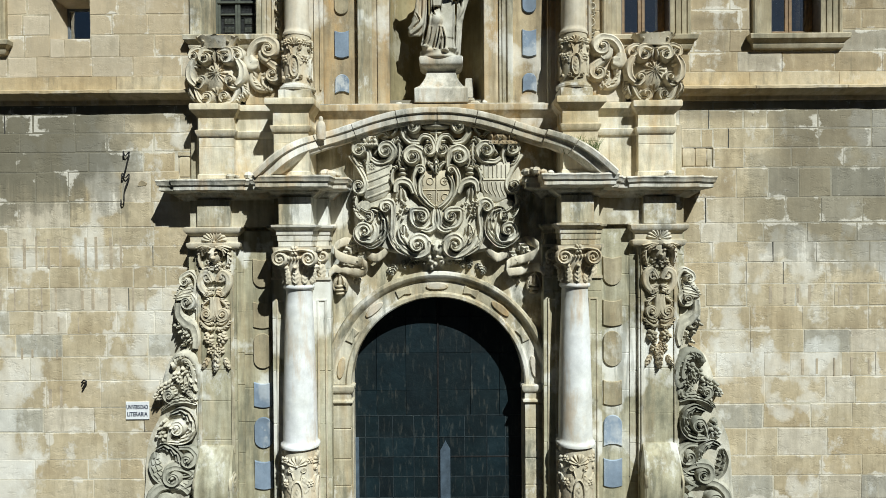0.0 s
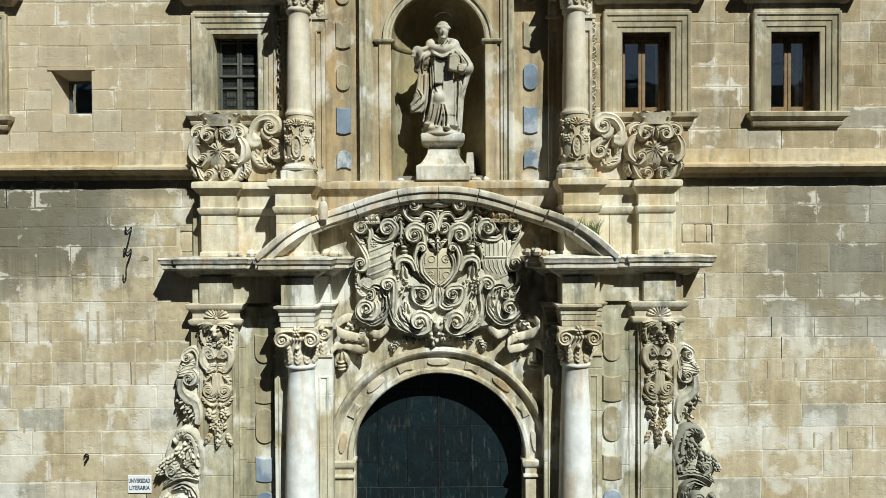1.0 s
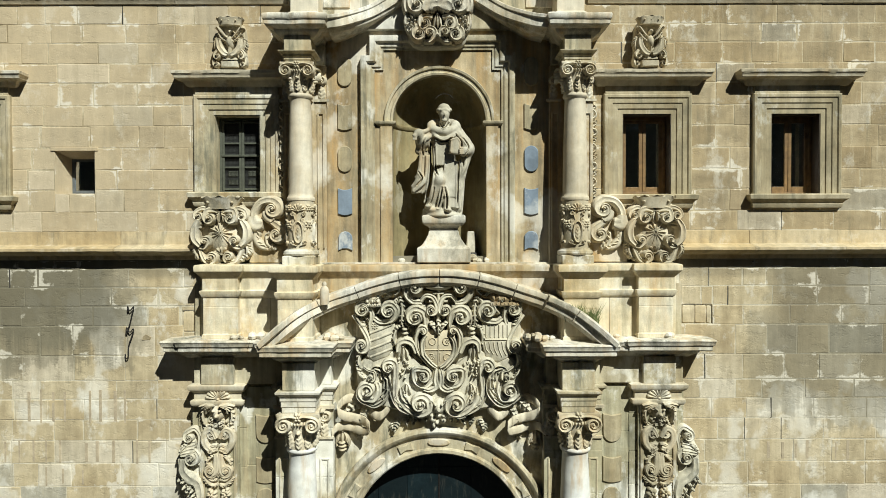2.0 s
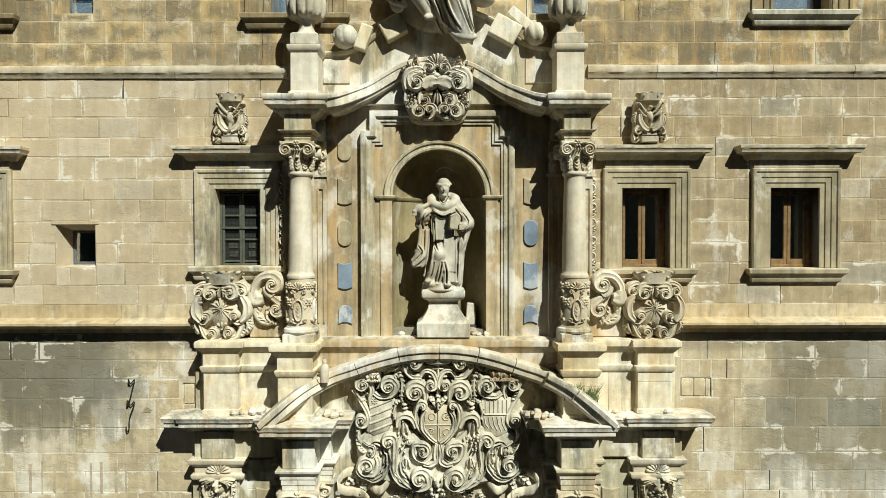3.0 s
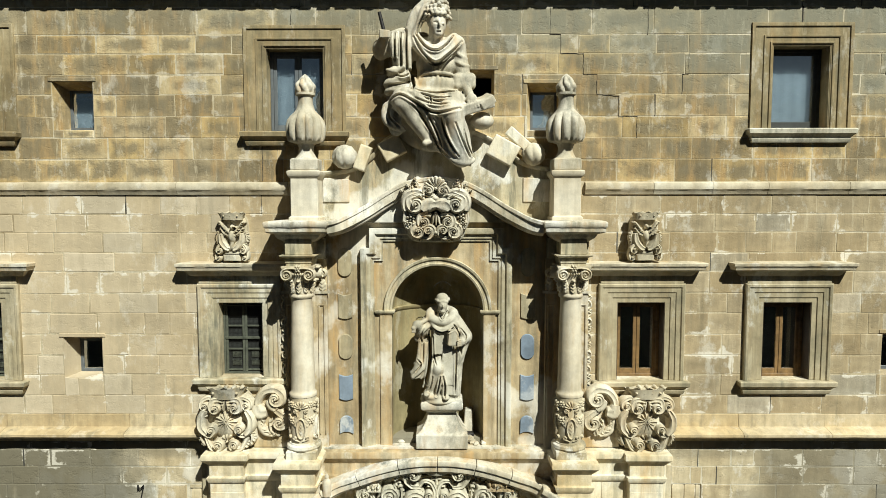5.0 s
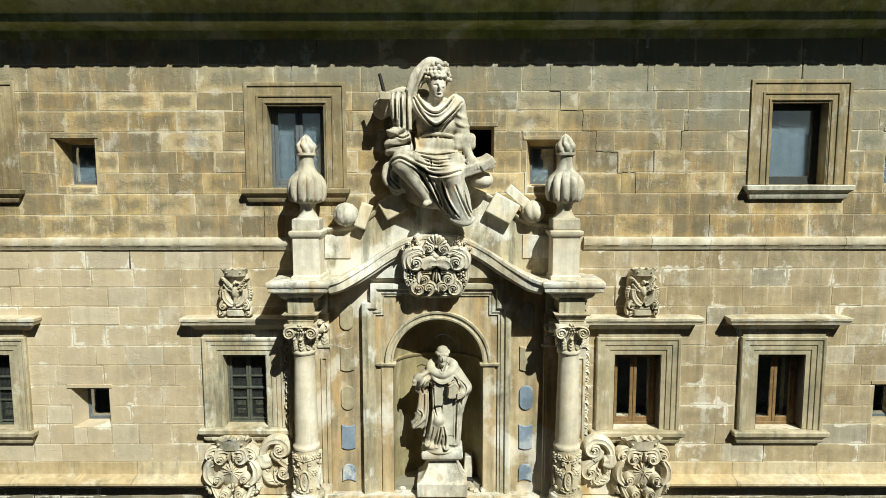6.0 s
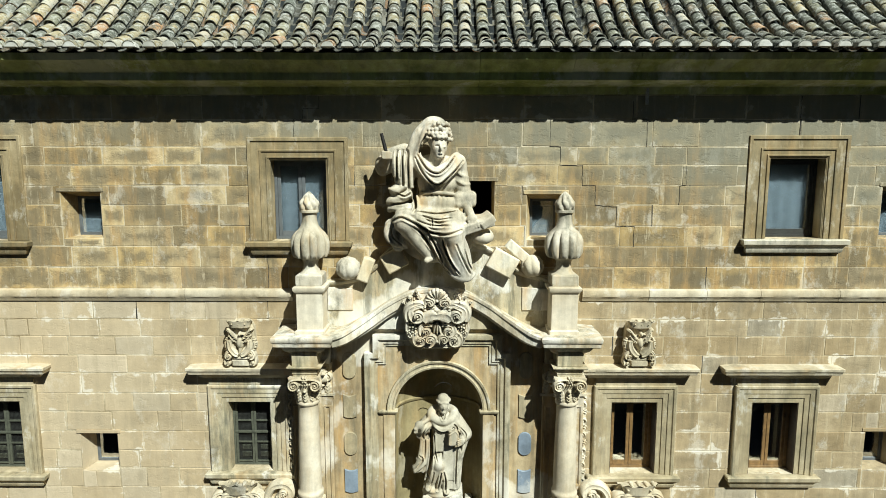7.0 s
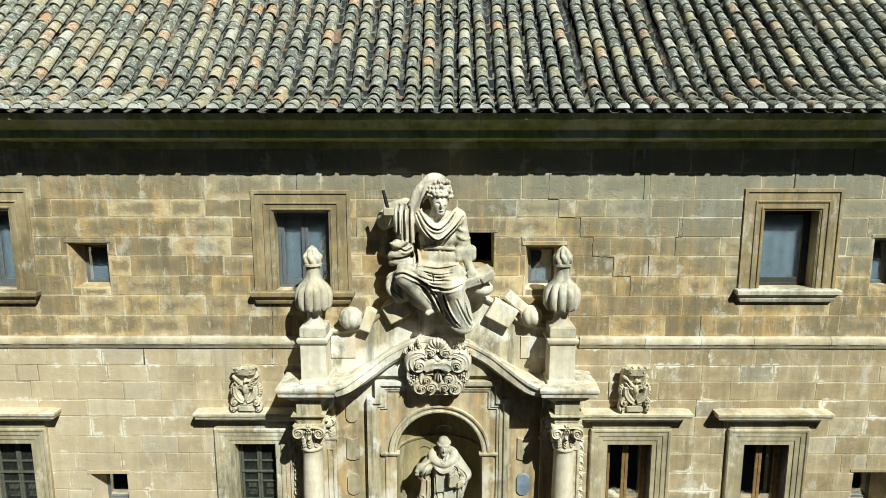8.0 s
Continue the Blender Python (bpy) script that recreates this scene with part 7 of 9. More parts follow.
def put_cartouche(name, cx, zc, w, h, y, high, mat, label, group, build=cartouche):
    t = thing(name, (cx, y, zc - h / 2), label, "cartouche", group)
    out = [(cx + 0.43 * w * math.copysign(abs(math.cos(a)) ** 0.6, math.cos(a)), zc + 0.47 * h * math.copysign(abs(math.sin(a)) ** 0.6, math.sin(a))) for a in [2 * math.pi * i / 28 for i in range(28)]]
    bit("cartouche_block", Geo().plate(out[::-1], y - 0.02, 0.02, 0.03), mat, t)
    g = Geo()
    build(g, w, h, 0, high)
    carve_bits(g, lambda p: (p[0] + cx, p[1] + y - 0.015, p[2] + zc), mat, t)
    return t


for s in (-1, 1):
    put_cartouche("attic_cartouche", AX + s * 3.54, 9.21, 0.88, 1.12, -0.18, 0.17, STONE_CARVED, "carved cartouche with a crown and scrolls on the attic pedestal", "attic cartouches")
    sb = thing("attic_scroll", (AX + s * 2.82, -0.15, 8.65), "carved scroll bracket between cartouche and upper column", "carving", "attic scrolls")
    g = Geo()
    # curled crest over two scrolls
    curl(g, (2.70, 9.54), 0.12, -0.17, 0.17, [(3.00, 9.31), (3.01, 9.49), (2.90, 9.65), (2.72, 9.69)], 0.10)
    frond(g, [(3.03, 9.35), (3.00, 9.56), (2.85, 9.71), (2.64, 9.74)], 0.07, -0.17, 0.13, 1, 10, 0.1)
    strap(g, [(3.03, 9.43), (3.00, 9.30), (2.87, 9.30)], 0.12, -0.17, 0.15)
    curl(g, (2.64, 9.13), 0.12, -0.17, 0.16, [(2.83, 9.45), (2.74, 9.35), (2.67, 9.30)], 0.09)
    strap(g, [(2.83, 9.52), (2.76, 9.43), (2.70, 9.35)], 0.11, -0.17, 0.15)
    frond(g, [(2.96, 9.26), (3.00, 9.07), (2.91, 8.92), (2.74, 8.88)], 0.11, -0.17, 0.11, -1, 9, 0.5)
    frond(g, [(2.68, 8.88), (2.80, 8.98), (2.83, 9.16)], 0.08, -0.17, 0.10, 1, 6, 0.5)
    frond(g, [(3.06, 8.90), (3.08, 9.12), (3.05, 9.30)], 0.05, -0.17, 0.09, -1, 7, 0.4)
    bit("scroll_slab", Geo().plate([(AX + s * x, z) for x, z in ((2.45, 8.66), (3.12, 8.66), (3.12, 9.5), (3.0, 9.68), (2.45, 9.68))][:: -1 if s < 0 else 1][::-1], -0.18, 0.0, 0.015), STONE_RUST, sb)
    carve_bits(g, lambda p: (AX + s * p[0], p[1], p[2]), STONE_CARVED, sb)
    put_cartouche("hood_cartouche", -3.45 if s < 0 else 3.43, 12.27, 0.54, 0.84, -0.14, 0.12, STONE_CARVED, "small carved cartouche with a crowned bird standing on a window hood", "hood cartouches", eagle_cartouche)
    # garland of scrolls down the outer side of the upper column
    g = Geo()
    for k in range(6):
        z = 11.1 - 0.28 * k
        volute(g, 2.50 + 0.03 * (k % 2), z, 0.085, -0.02, 0.12, 1 if k % 2 else -1, 1.57, 1.8, tail=[(2.44, z + 0.2), (2.58, z + 0.14)])
        leaf(g, 2.46, z - 0.05, -0.6, 0.16, -0.02, 0.1, 3, 0.5)
        fruit(g, 2.5, z - 0.14, 0.06, -0.02, 0.12, rcarve)
    t = thing("scroll_garland", (AX + s * 2.54, -0.02, 9.6), "narrow carved garland of scrolls beside the upper column", "carving", "scroll garlands")
    carve_bits(g, lambda p: (AX + s * (p[0] + 0.04), p[1], p[2]), STONE_CARVED, t)

# carved panel under the gable's peak: a shell, spread wings, scrolls and flowers
crestpan = thing("gable_cartouche", (AX, -0.5, 12.15), "deeply carved stone cartouche with a shell, scrolls and flowers", "cartouche")
g = Geo()
shell(g, 0, 13.06, 0.20, -0.03, 0.22, 0.1, 3.04, 9)
g.begin("boss")
g.dome(0, 12.90, 0.10, 0.08, 0, 0.24, 14, 4)
g.end()
bell(g, 0, 12.66, 0.11, 0.20, -0.02, 0.20)
g.begin("boss")
g.dome(0, 12.34, 0.07, 0.07, 0, 0.24, 12, 4)
g.end()
for s in (1, -1):
    def q(x, z):
        return (s * x, z)
    curl(g, q(0.11, 13.03), 0.065, -0.02, 0.23, [q(0.02, 12.97), q(0.10, 12.95), q(0.19, 12.99)], 0.055)
    # drooping band over the pendant
    strap(g, [q(0.0, 12.80), q(0.09, 12.80), q(0.17, 12.77), q(0.22, 12.71)], 0.12, -0.03, 0.24)
    # shoulder roll and great volute
    strap(g, [q(0.17, 12.93), q(0.30, 12.99), q(0.44, 12.96), q(0.50, 12.84), q(0.49, 12.70)], 0.085, 0, 0.21)
    curl(g, q(0.33, 12.80), 0.105, -0.02, 0.25, [q(0.20, 12.98), q(0.32, 12.96), q(0.44, 12.89)], 0.085)
    rolls(g, s * 0.20, 12.90, 0.06, 0.055, -0.02, 0.22)
    # leafy corners
    for x, z, a in ((0.28, 13.06, 0.9), (0.38, 13.05, 0.4), (0.46, 13.00, 0.0), (0.34, 13.10, 1.3)):
        leaf(g, s * x, z, a if s > 0 else math.pi - a, 0.14, 0, 0.20, 3, 0.5 * s, 0.7)
    flower(g, s * 0.38, 13.04, 0.075, -0.02, 0.2, 5, x)
    # rosettes
    for x, z, r in ((0.41, 12.60, 0.085), (0.37, 12.48, 0.075), (0.47, 12.50, 0.06)):
        flower(g, s * x, z, r, 0, 0.23, 5, 11 * x)
    curl(g, q(0.20, 12.52), 0.085, -0.01, 0.24, [q(0.08, 12.62), q(0.16, 12.64), q(0.26, 12.62)], 0.065)
    frond(g, [q(0.30, 12.44), q(0.40, 12.40), q(0.46, 12.42)], 0.06, 0, 0.18, -s, 5, 0.4, True)
    # bottom rolls
    curl(g, q(0.29, 12.36), 0.10, 0, 0.24, [q(0.10, 12.42), q(0.18, 12.46), q(0.30, 12.48)], 0.08)
    curl(g, q(0.12, 12.38), 0.075, -0.01, 0.25, [q(0.22, 12.26), q(0.13, 12.25), q(0.06, 12.31)], 0.06)
    leaf(g, s * 0.20, 12.30, -1.57 + s * 0.5, 0.13, 0, 0.19, 3, 0.3 * s, 0.7)
    strap(g, [q(0.50, 12.70), q(0.51, 12.56), q(0.48, 12.42)], 0.04, 0, 0.15)
carve_bits(g, lambda p: (p[0] + AX, 0.8 * p[1] - 0.20 - 0.12 * (p[2] - 12.16), p[2]), STATUE_STONE, crestpan, 0.008)
out = [(AX + 0.49 * math.copysign(abs(math.cos(a)) ** 0.4, math.cos(a)), 12.63 + 0.46 * math.copysign(abs(math.sin(a)) ** 0.4, math.sin(a))) for a in [2 * math.pi * i / 28 for i in range(28)]]
bit("cartouche_block", Geo().plate(out[::-1], -0.24, 0.0, 0.03), STONE_GREY, crestpan)

# statue pedestal in the niche
sp = thing("statue_pedestal", (NC + 0.05, 0.12, 8.66), "white stone pedestal with a flared foot in the niche", "pedestal")
c = NC + 0.07
bit("pedestal_foot", Geo().block(c - 0.26, c + 0.26, -0.09, 0.36, [(0.18, 8.66), (0.18, 8.90), (0.10, 8.95), (0.04, 9.04), (0.0, 9.12), (-0.02, 9.22)]), STATUE_STONE, sp, bevel=0.015)
bit("pedestal_top", Geo().block(c - 0.24, c + 0.24, -0.07, 0.34, [(0.0, 9.22), (0.02, 9.26), (0.09, 9.29), (0.12, 9.33), (0.12, 9.42), (0.10, 9.45)]), STATUE_STONE, sp, bevel=0.012)

# loose things on the ledges
tagged(part("loose_stone", Geo().block(NC + 0.47, NC + 0.62, 0.22, 0.42, [(0, 8.66), (0.01, 8.9), (-0.01, 9.18)]), STATUE_STONE, bevel=0.02), "broken pale stone block behind the niche pedestal", "stone")
lamp = thing("spotlight", (NC + 0.56, 0.1, 8.66), "small black floodlight on the niche floor", "spotlight")
bit("housing", Geo().block(NC + 0.50, NC + 0.62, 0.08, 0.18, [(0, 8.70), (0.01, 8.72), (0.01, 8.80), (0, 8.82)]), IRON, lamp, bevel=0.01)
bit("bracket", Geo().box(NC + 0.54, NC + 0.58, 0.11, 0.15, 8.66, 8.70), IRON, lamp)
tagged(part("small_finial", Geo().lathe(AX - 1.80, -0.62, [(0.07, 8.02), (0.075, 8.22), (0.06, 8.28), (0.03, 8.31), (0.035, 8.35), (0.02, 8.38)], 16), STATUE_STONE), "small pale bottle-shaped stone on the pediment", "finial")
rr = random.Random(9)
for x, y, z in ((1.50, -0.55, 7.45), (1.62, -0.62, 7.45), (1.74, -0.50, 7.45), (1.56, -0.70, 7.45), (-1.55, -0.52, 7.45), (-1.66, -0.60, 7.45), (-3.02, -0.36, 7.44), (-3.2, -0.40, 7.44), (3.75, -0.38, 7.44), (0.62, 0.0, 8.66), (0.75, 0.05, 8.66), (-0.62, 0.02, 8.66), (1.42, -0.60, 7.45), (1.68, -0.66, 7.45), (1.60, -0.48, 7.45), (1.50, -0.66, 7.50), (1.80, -0.62, 7.45), (1.86, -0.46, 7.45), (-1.62, -0.42, 7.45), (-1.75, -0.52, 7.45), (-2.75, -0.34, 7.44), (-2.9, -0.30, 7.44), (-3.3, -0.44, 7.44), (-2.62, -0.38, 7.44), (2.9, -0.34, 7.44), (0.68, -0.06, 8.66), (0.83, -0.02, 8.66), (0.58, 0.02, 8.70)):
    r = rr.uniform(0.04, 0.10)
    g = Geo().lathe(AX + x, y, [(0.01, z - 0.02), (0.8 * r, z), (r, z + 0.5 * r), (0.7 * r, z + 1.0 * r), (0.01, z + 1.2 * r)], 9, lambda a, zz: 1 + 0.25 * math.sin(2 * a + 7 * x) + 0.15 * math.sin(3 * a + 11 * zz))
    tagged(part("rubble_stone", g, STONE_CORNICE, angle=25), "broken piece of pale stone lying on the ledge", "rubble", "rubble stones")


# broken-out blocks beside the attic, patched with rough small stones
for k, (x0, x1, z0, z1) in enumerate(BROKEN):
    part(f"wall_patch_{k + 1}", Geo().box(x0, x1, 0.022, 0.3, z0, z1), MORTAR_LOW, kind="structure", smooth=False)
    x = x0 + 0.025
    while x < x1 - 0.08:
        w = min(rr.uniform(0.17, 0.28), x1 - 0.02 - x)
        top = z1 - rr.uniform(0.008, 0.022)
        g = Geo().block(x, x + w - 0.012, -0.002 + rr.uniform(0, 0.006), 0.14, [(-0.02, z0 + 0.002), (0.0, z0 + 0.015), (0.003, 0.5 * (z0 + top)), (0.0, top - 0.02), (-0.012, top)], wear=0.006)
        tagged(part("patch_stone", g, STONE_LOW, bevel=0.006), "rough small stone wedged into a broken-out wall block", "stone", "patch stones")
        x += w


# ---- windows ----
SURROUND = [(0.0, 0.02), (0.0, -0.012), (0.08, -0.012), (0.09, -0.03), (0.17, -0.034), (0.18, -0.05), (0.255, -0.055), (0.27, -0.075), (0.31, -0.08), (0.33, -0.06), (0.33, 0.02)]

THIN_SURROUND = [(0.0, 0.02), (0.0, -0.008), (0.018, -0.010), (0.024, -0.028), (0.05, -0.030), (0.054, -0.010), (0.125, -0.010), (0.131, -0.030), (0.158, -0.032), (0.162, -0.012), (0.30, -0.012), (0.306, -0.034), (0.322, -0.036), (0.36, -0.036), (0.366, -0.012), (0.366, 0.02)]


def casement(t, x0, x1, z0, z1, y, wood, bars=1, curtain=None, single=False):
    """One or two glazed sashes in a timber frame."""
    f = 0.05
    bit("window_frame", Geo().box(x0, x0 + f, y, y + 0.07, z0, z1).box(x1 - f, x1, y, y + 0.07, z0, z1).box(x0 + f, x1 - f, y, y + 0.07, z1 - f, z1).box(x0 + f, x1 - f, y, y + 0.07, z0, z0 + f), wood, t, bevel=0.004)
    mid, e = (x0 + x1) / 2, 0.055
    for a, b in ((x0 + f + 0.004, x1 - f - 0.004),) if single else ((x0 + f + 0.004, mid - 0.004), (mid + 0.004, x1 - f - 0.004)):
        g = Geo().box(a, a + e, y + 0.01, y + 0.05, z0 + f, z1 - f).box(b - e, b, y + 0.01, y + 0.05, z0 + f, z1 - f)
        g.box(a + e, b - e, y + 0.01, y + 0.05, z1 - f - e, z1 - f).box(a + e, b - e, y + 0.01, y + 0.05, z0 + f, z0 + f + 0.09)
        for k in range(bars):
            zb = z0 + f + 0.09 + (z1 - z0 - 2 * f - 0.14) * (k + 1) / (bars + 1)
            g.box(a + e, b - e, y + 0.015, y + 0.045, zb - 0.012, zb + 0.012)
        sash = bit("sash", g, wood, t, bevel=0.004)
        pane = part("pane", Geo().box(a + e - 0.005, b - e + 0.005, y + 0.026, y + 0.031, z0 + f + 0.08, z1 - f - e + 0.005), GLASS, sash, smooth=False)
        pane.visible_shadow = False
    if curtain:
        n = 40
        rows = [[(x0 + (x1 - x0) * i / n, y + 0.09 + 0.006 * math.sin(i * 0.7) + 0.003 * math.sin(i * 2.7), z) for i in range(n + 1)] for z in (z0, z1)]
        bit("curtain", Geo().grid(rows), curtain, t)


def shutters(t, x0, x1, z0, z1, y):
    """A dark two-leaved window behind fine wire mesh, small sunk panels at its foot."""
    mid, h = (x0 + x1) / 2, z1 - z0
    bit("window_frame", Geo().box(x0, x0 + 0.035, y, y + 0.08, z0, z1).box(x1 - 0.035, x1, y, y + 0.08, z0, z1).box(x0 + 0.035, x1 - 0.035, y, y + 0.08, z1 - 0.035, z1).box(x0 + 0.035, x1 - 0.035, y, y + 0.08, z0, z0 + 0.035), WOOD_OLIVE, t, bevel=0.004)
    bit("transom", Geo().box(x0 + 0.035, x1 - 0.035, y - 0.012, y + 0.05, z0 + 0.50 * h - 0.018, z0 + 0.50 * h + 0.018), WOOD_OLIVE, t, bevel=0.004)
    for a, b in ((x0 + 0.04, mid - 0.003), (mid + 0.003, x1 - 0.04)):
        g = Geo().box(a, a + 0.04, y + 0.006, y + 0.045, z0 + 0.04, z1 - 0.04).box(b - 0.04, b, y + 0.006, y + 0.045, z0 + 0.04, z1 - 0.04)
        for e in (0.055, 0.345, 0.665, 0.945):
            g.box(a + 0.04, b - 0.04, y + 0.006, y + 0.045, z0 + e * h - 0.014, z0 + e * h + 0.014)
        lf = bit("window_leaf", g, WOOD_OLIVE, t, bevel=0.003)
        part("leaf_back", Geo().box(a + 0.03, b - 0.03, y + 0.05, y + 0.06, z0 + 0.05, z1 - 0.05), WOOD_DARK, lf, smooth=False)
        for e in (0.11, 0.225):
            part("leaf_panel", Geo().plate([(a + 0.09, z0 + e * h), (b - 0.07, z0 + e * h), (b - 0.07, z0 + (e + 0.075) * h), (a + 0.09, z0 + (e + 0.075) * h)], y + 0.034, y + 0.052, 0.012), WOOD_OLIVE, lf)
        wire = Geo()
        n, m = max(4, int((b - a - 0.08) / 0.022)), int(0.9 * h / 0.022)
        for k in range(1, n):
            x = a + 0.04 + (b - a - 0.08) * k / n
            wire.box(x - 0.0012, x + 0.0012, y + 0.024, y + 0.0264, z0 + 0.05, z1 - 0.05)
        for k in range(1, m):
            z = z0 + 0.05 + (h - 0.1) * k / m
            wire.box(a + 0.04, b - 0.04, y + 0.0245, y + 0.0269, z - 0.0012, z + 0.0012)
        part("wire_mesh", wire, IRON, lf, smooth=False)


def stone_window(n, key, fill, hood, label, stone_mat, sill_out=0.42):
    x0, x1, z0, z1 = W[key]
    t = thing(f"window_{n}", ((x0 + x1) / 2, 0, z0), label, "window", kind="structure")
    bit("window_surround", Geo().frame3(x0, x1, z0, z1, SURROUND if hood else THIN_SURROUND), stone_mat, t, bevel=0.003)
    bit("window_sill", Geo().block(x0 - sill_out + 0.1, x1 + sill_out - 0.1, -0.06, 0.2, [(0, z0 - 0.24), (0.015, z0 - 0.22), (0.03, z0 - 0.17), (0.02, z0 - 0.16), (0.05, z0 - 0.12), (0.09, z0 - 0.09), (0.10, z0 - 0.02), (0.08, z0 - 0.003)]), STONE_GREY if key == "f" else stone_mat, t, bevel=0.004)
    if hood:
        bit("hood_frieze", Geo().box(x0 - 0.30, x1 + 0.30, -0.05, 0.02, z1 + 0.335, z1 + 0.49), stone_mat, t)
        bit("window_hood", Geo().block(x0 - 0.42, x1 + 0.42, -0.05, 0.02, [(0.0, z1 + 0.46), (0.03, z1 + 0.48), (0.06, z1 + 0.53), (0.08, z1 + 0.55), (0.17, z1 + 0.57), (0.18, z1 + 0.62), (0.20, z1 + 0.64), (0.205, z1 + 0.69), (0.0, z1 + 0.71)], wear=0.009), STONE_CARVED, t, "weathered grey stone hood", bevel=0.005)
    bit("reveal", Geo().frame3(x0 + 0.0, x1 - 0.0, z0, z1, [(-0.012, 0.0), (-0.012, 0.6), (0.003, 0.6), (0.003, 0.0)]), REVEAL_SHADE if fill == "brown" else stone_mat, t)
    x0, x1, z1 = x0 + 0.013, x1 - 0.013, z1 - 0.013
    if fill == "shutter":
        shutters(t, x0, x1, z0, z1, 0.20)
    elif fill == "brown":
        casement(t, x0, x1, z0, z1, 0.22, WOOD, 0)
    elif fill == "curtains":
        casement(t, x0, x1, z0, z1, 0.24, WOOD_GREY, 0, BLIND)
    else:
        casement(t, x0, x1, z0, z1, 0.24, WOOD_DARK, 0, BLIND, True)
    return t


stone_window(1, "a", "shutter", True, "stone-framed window with dark olive meshed leaves and a moulded hood", STONE_PORTAL)
stone_window(2, "b", "brown", True, "stone-framed window with brown wooden sashes and a moulded hood", STONE_FRAME)
stone_window(3, "c", "brown", True, "stone-framed window with brown wooden sashes and a moulded hood", STONE_FRAME)
stone_window(4, "d", "shutter", True, "stone-framed window with dark olive meshed leaves and a moulded hood", STONE_FRAME)
stone_window(5, "e", "curtains", False, "upper window with grey sashes and blue-grey curtains in a thin stepped surround", STONE_DULL)
stone_window(6, "f", "grey", False, "upper window in a dull brown moulded surround with pale curtain", STONE_DULL)
stone_window(7, "g", "curtains", False, "upper window with grey sashes and blue-grey curtains in a thin stepped surround", STONE_DULL)


def small_window(n, key, label, glazed=True, mat=STONE_MID, shut=True):
    x0, x1, z0, z1 = W[key]
    t = thing(f"window_{n}", ((x0 + x1) / 2, 0, z0), label, "window", kind="structure")
    d = 0.10 if glazed else 0.01
    rows = [[(x0, 0.0, z0), (x0, 0.0, z1), (x1, 0.0, z1), (x1, 0.0, z0)], [(x0 + d, 0.34, z0 + 0.03), (x0 + d, 0.34, z1 - d), (x1 - d, 0.34, z1 - d), (x1 - d, 0.34, z0 + 0.03)]]
    g = Geo()
    for i in range(4):
        j = (i + 1) % 4
        a, b, c, e = rows[0][i], rows[0][j], rows[1][j], rows[1][i]
        g.add([a, b, c, e], [(0, 1, 2, 3)])
    bit("splayed_reveal", g, mat, t, smooth=False)
    bit("lintel", Geo().box(x0 - 0.06, x1 + 0.06, -0.018, 0.0 + 0.05, z1 - 0.004, z1 + 0.06), mat, t, bevel=0.006)
    if glazed:
        a, b, lo, hi = x0 + d, x1 - d, z0 + 0.03, z1 - d
        f = bit("window_frame", Geo().box(a, a + 0.04, 0.33, 0.38, lo, hi).box(b - 0.04, b, 0.33, 0.38, lo, hi).box(a + 0.04, b - 0.04, 0.33, 0.38, lo, lo + 0.05).box(a + 0.04, b - 0.04, 0.33, 0.38, hi - 0.04, hi), WOOD_GREY, t)
        p = part("pane", Geo().box(a + 0.035, b - 0.035, 0.35, 0.356, lo + 0.04, hi - 0.035), GLASS, f, smooth=False)
        p.visible_shadow = False
        if shut:
            bit("inner_shutter", Geo().box(a, b, 0.39, 0.41, lo, hi - 0.12), BLIND, t)
    return t


small_window(8, "sq_mid", "small square opening with a splayed stone reveal", shut=False)
small_window(9, "sq_top", "small square window with a splayed stone reveal", mat=STONE_TOP)
small_window(10, "sq_top_r", "small square window with a splayed stone reveal behind the urn", mat=STONE_TOP)
small_window(11, "hole_top", "small dark unglazed opening behind the seated statue", False, STONE_TOP)
small_window(12, "sq_mid_r", "small square opening with a splayed stone reveal", shut=False)
small_window(13, "sq_top_rr", "small square window with a splayed stone reveal", mat=STONE_TOP)


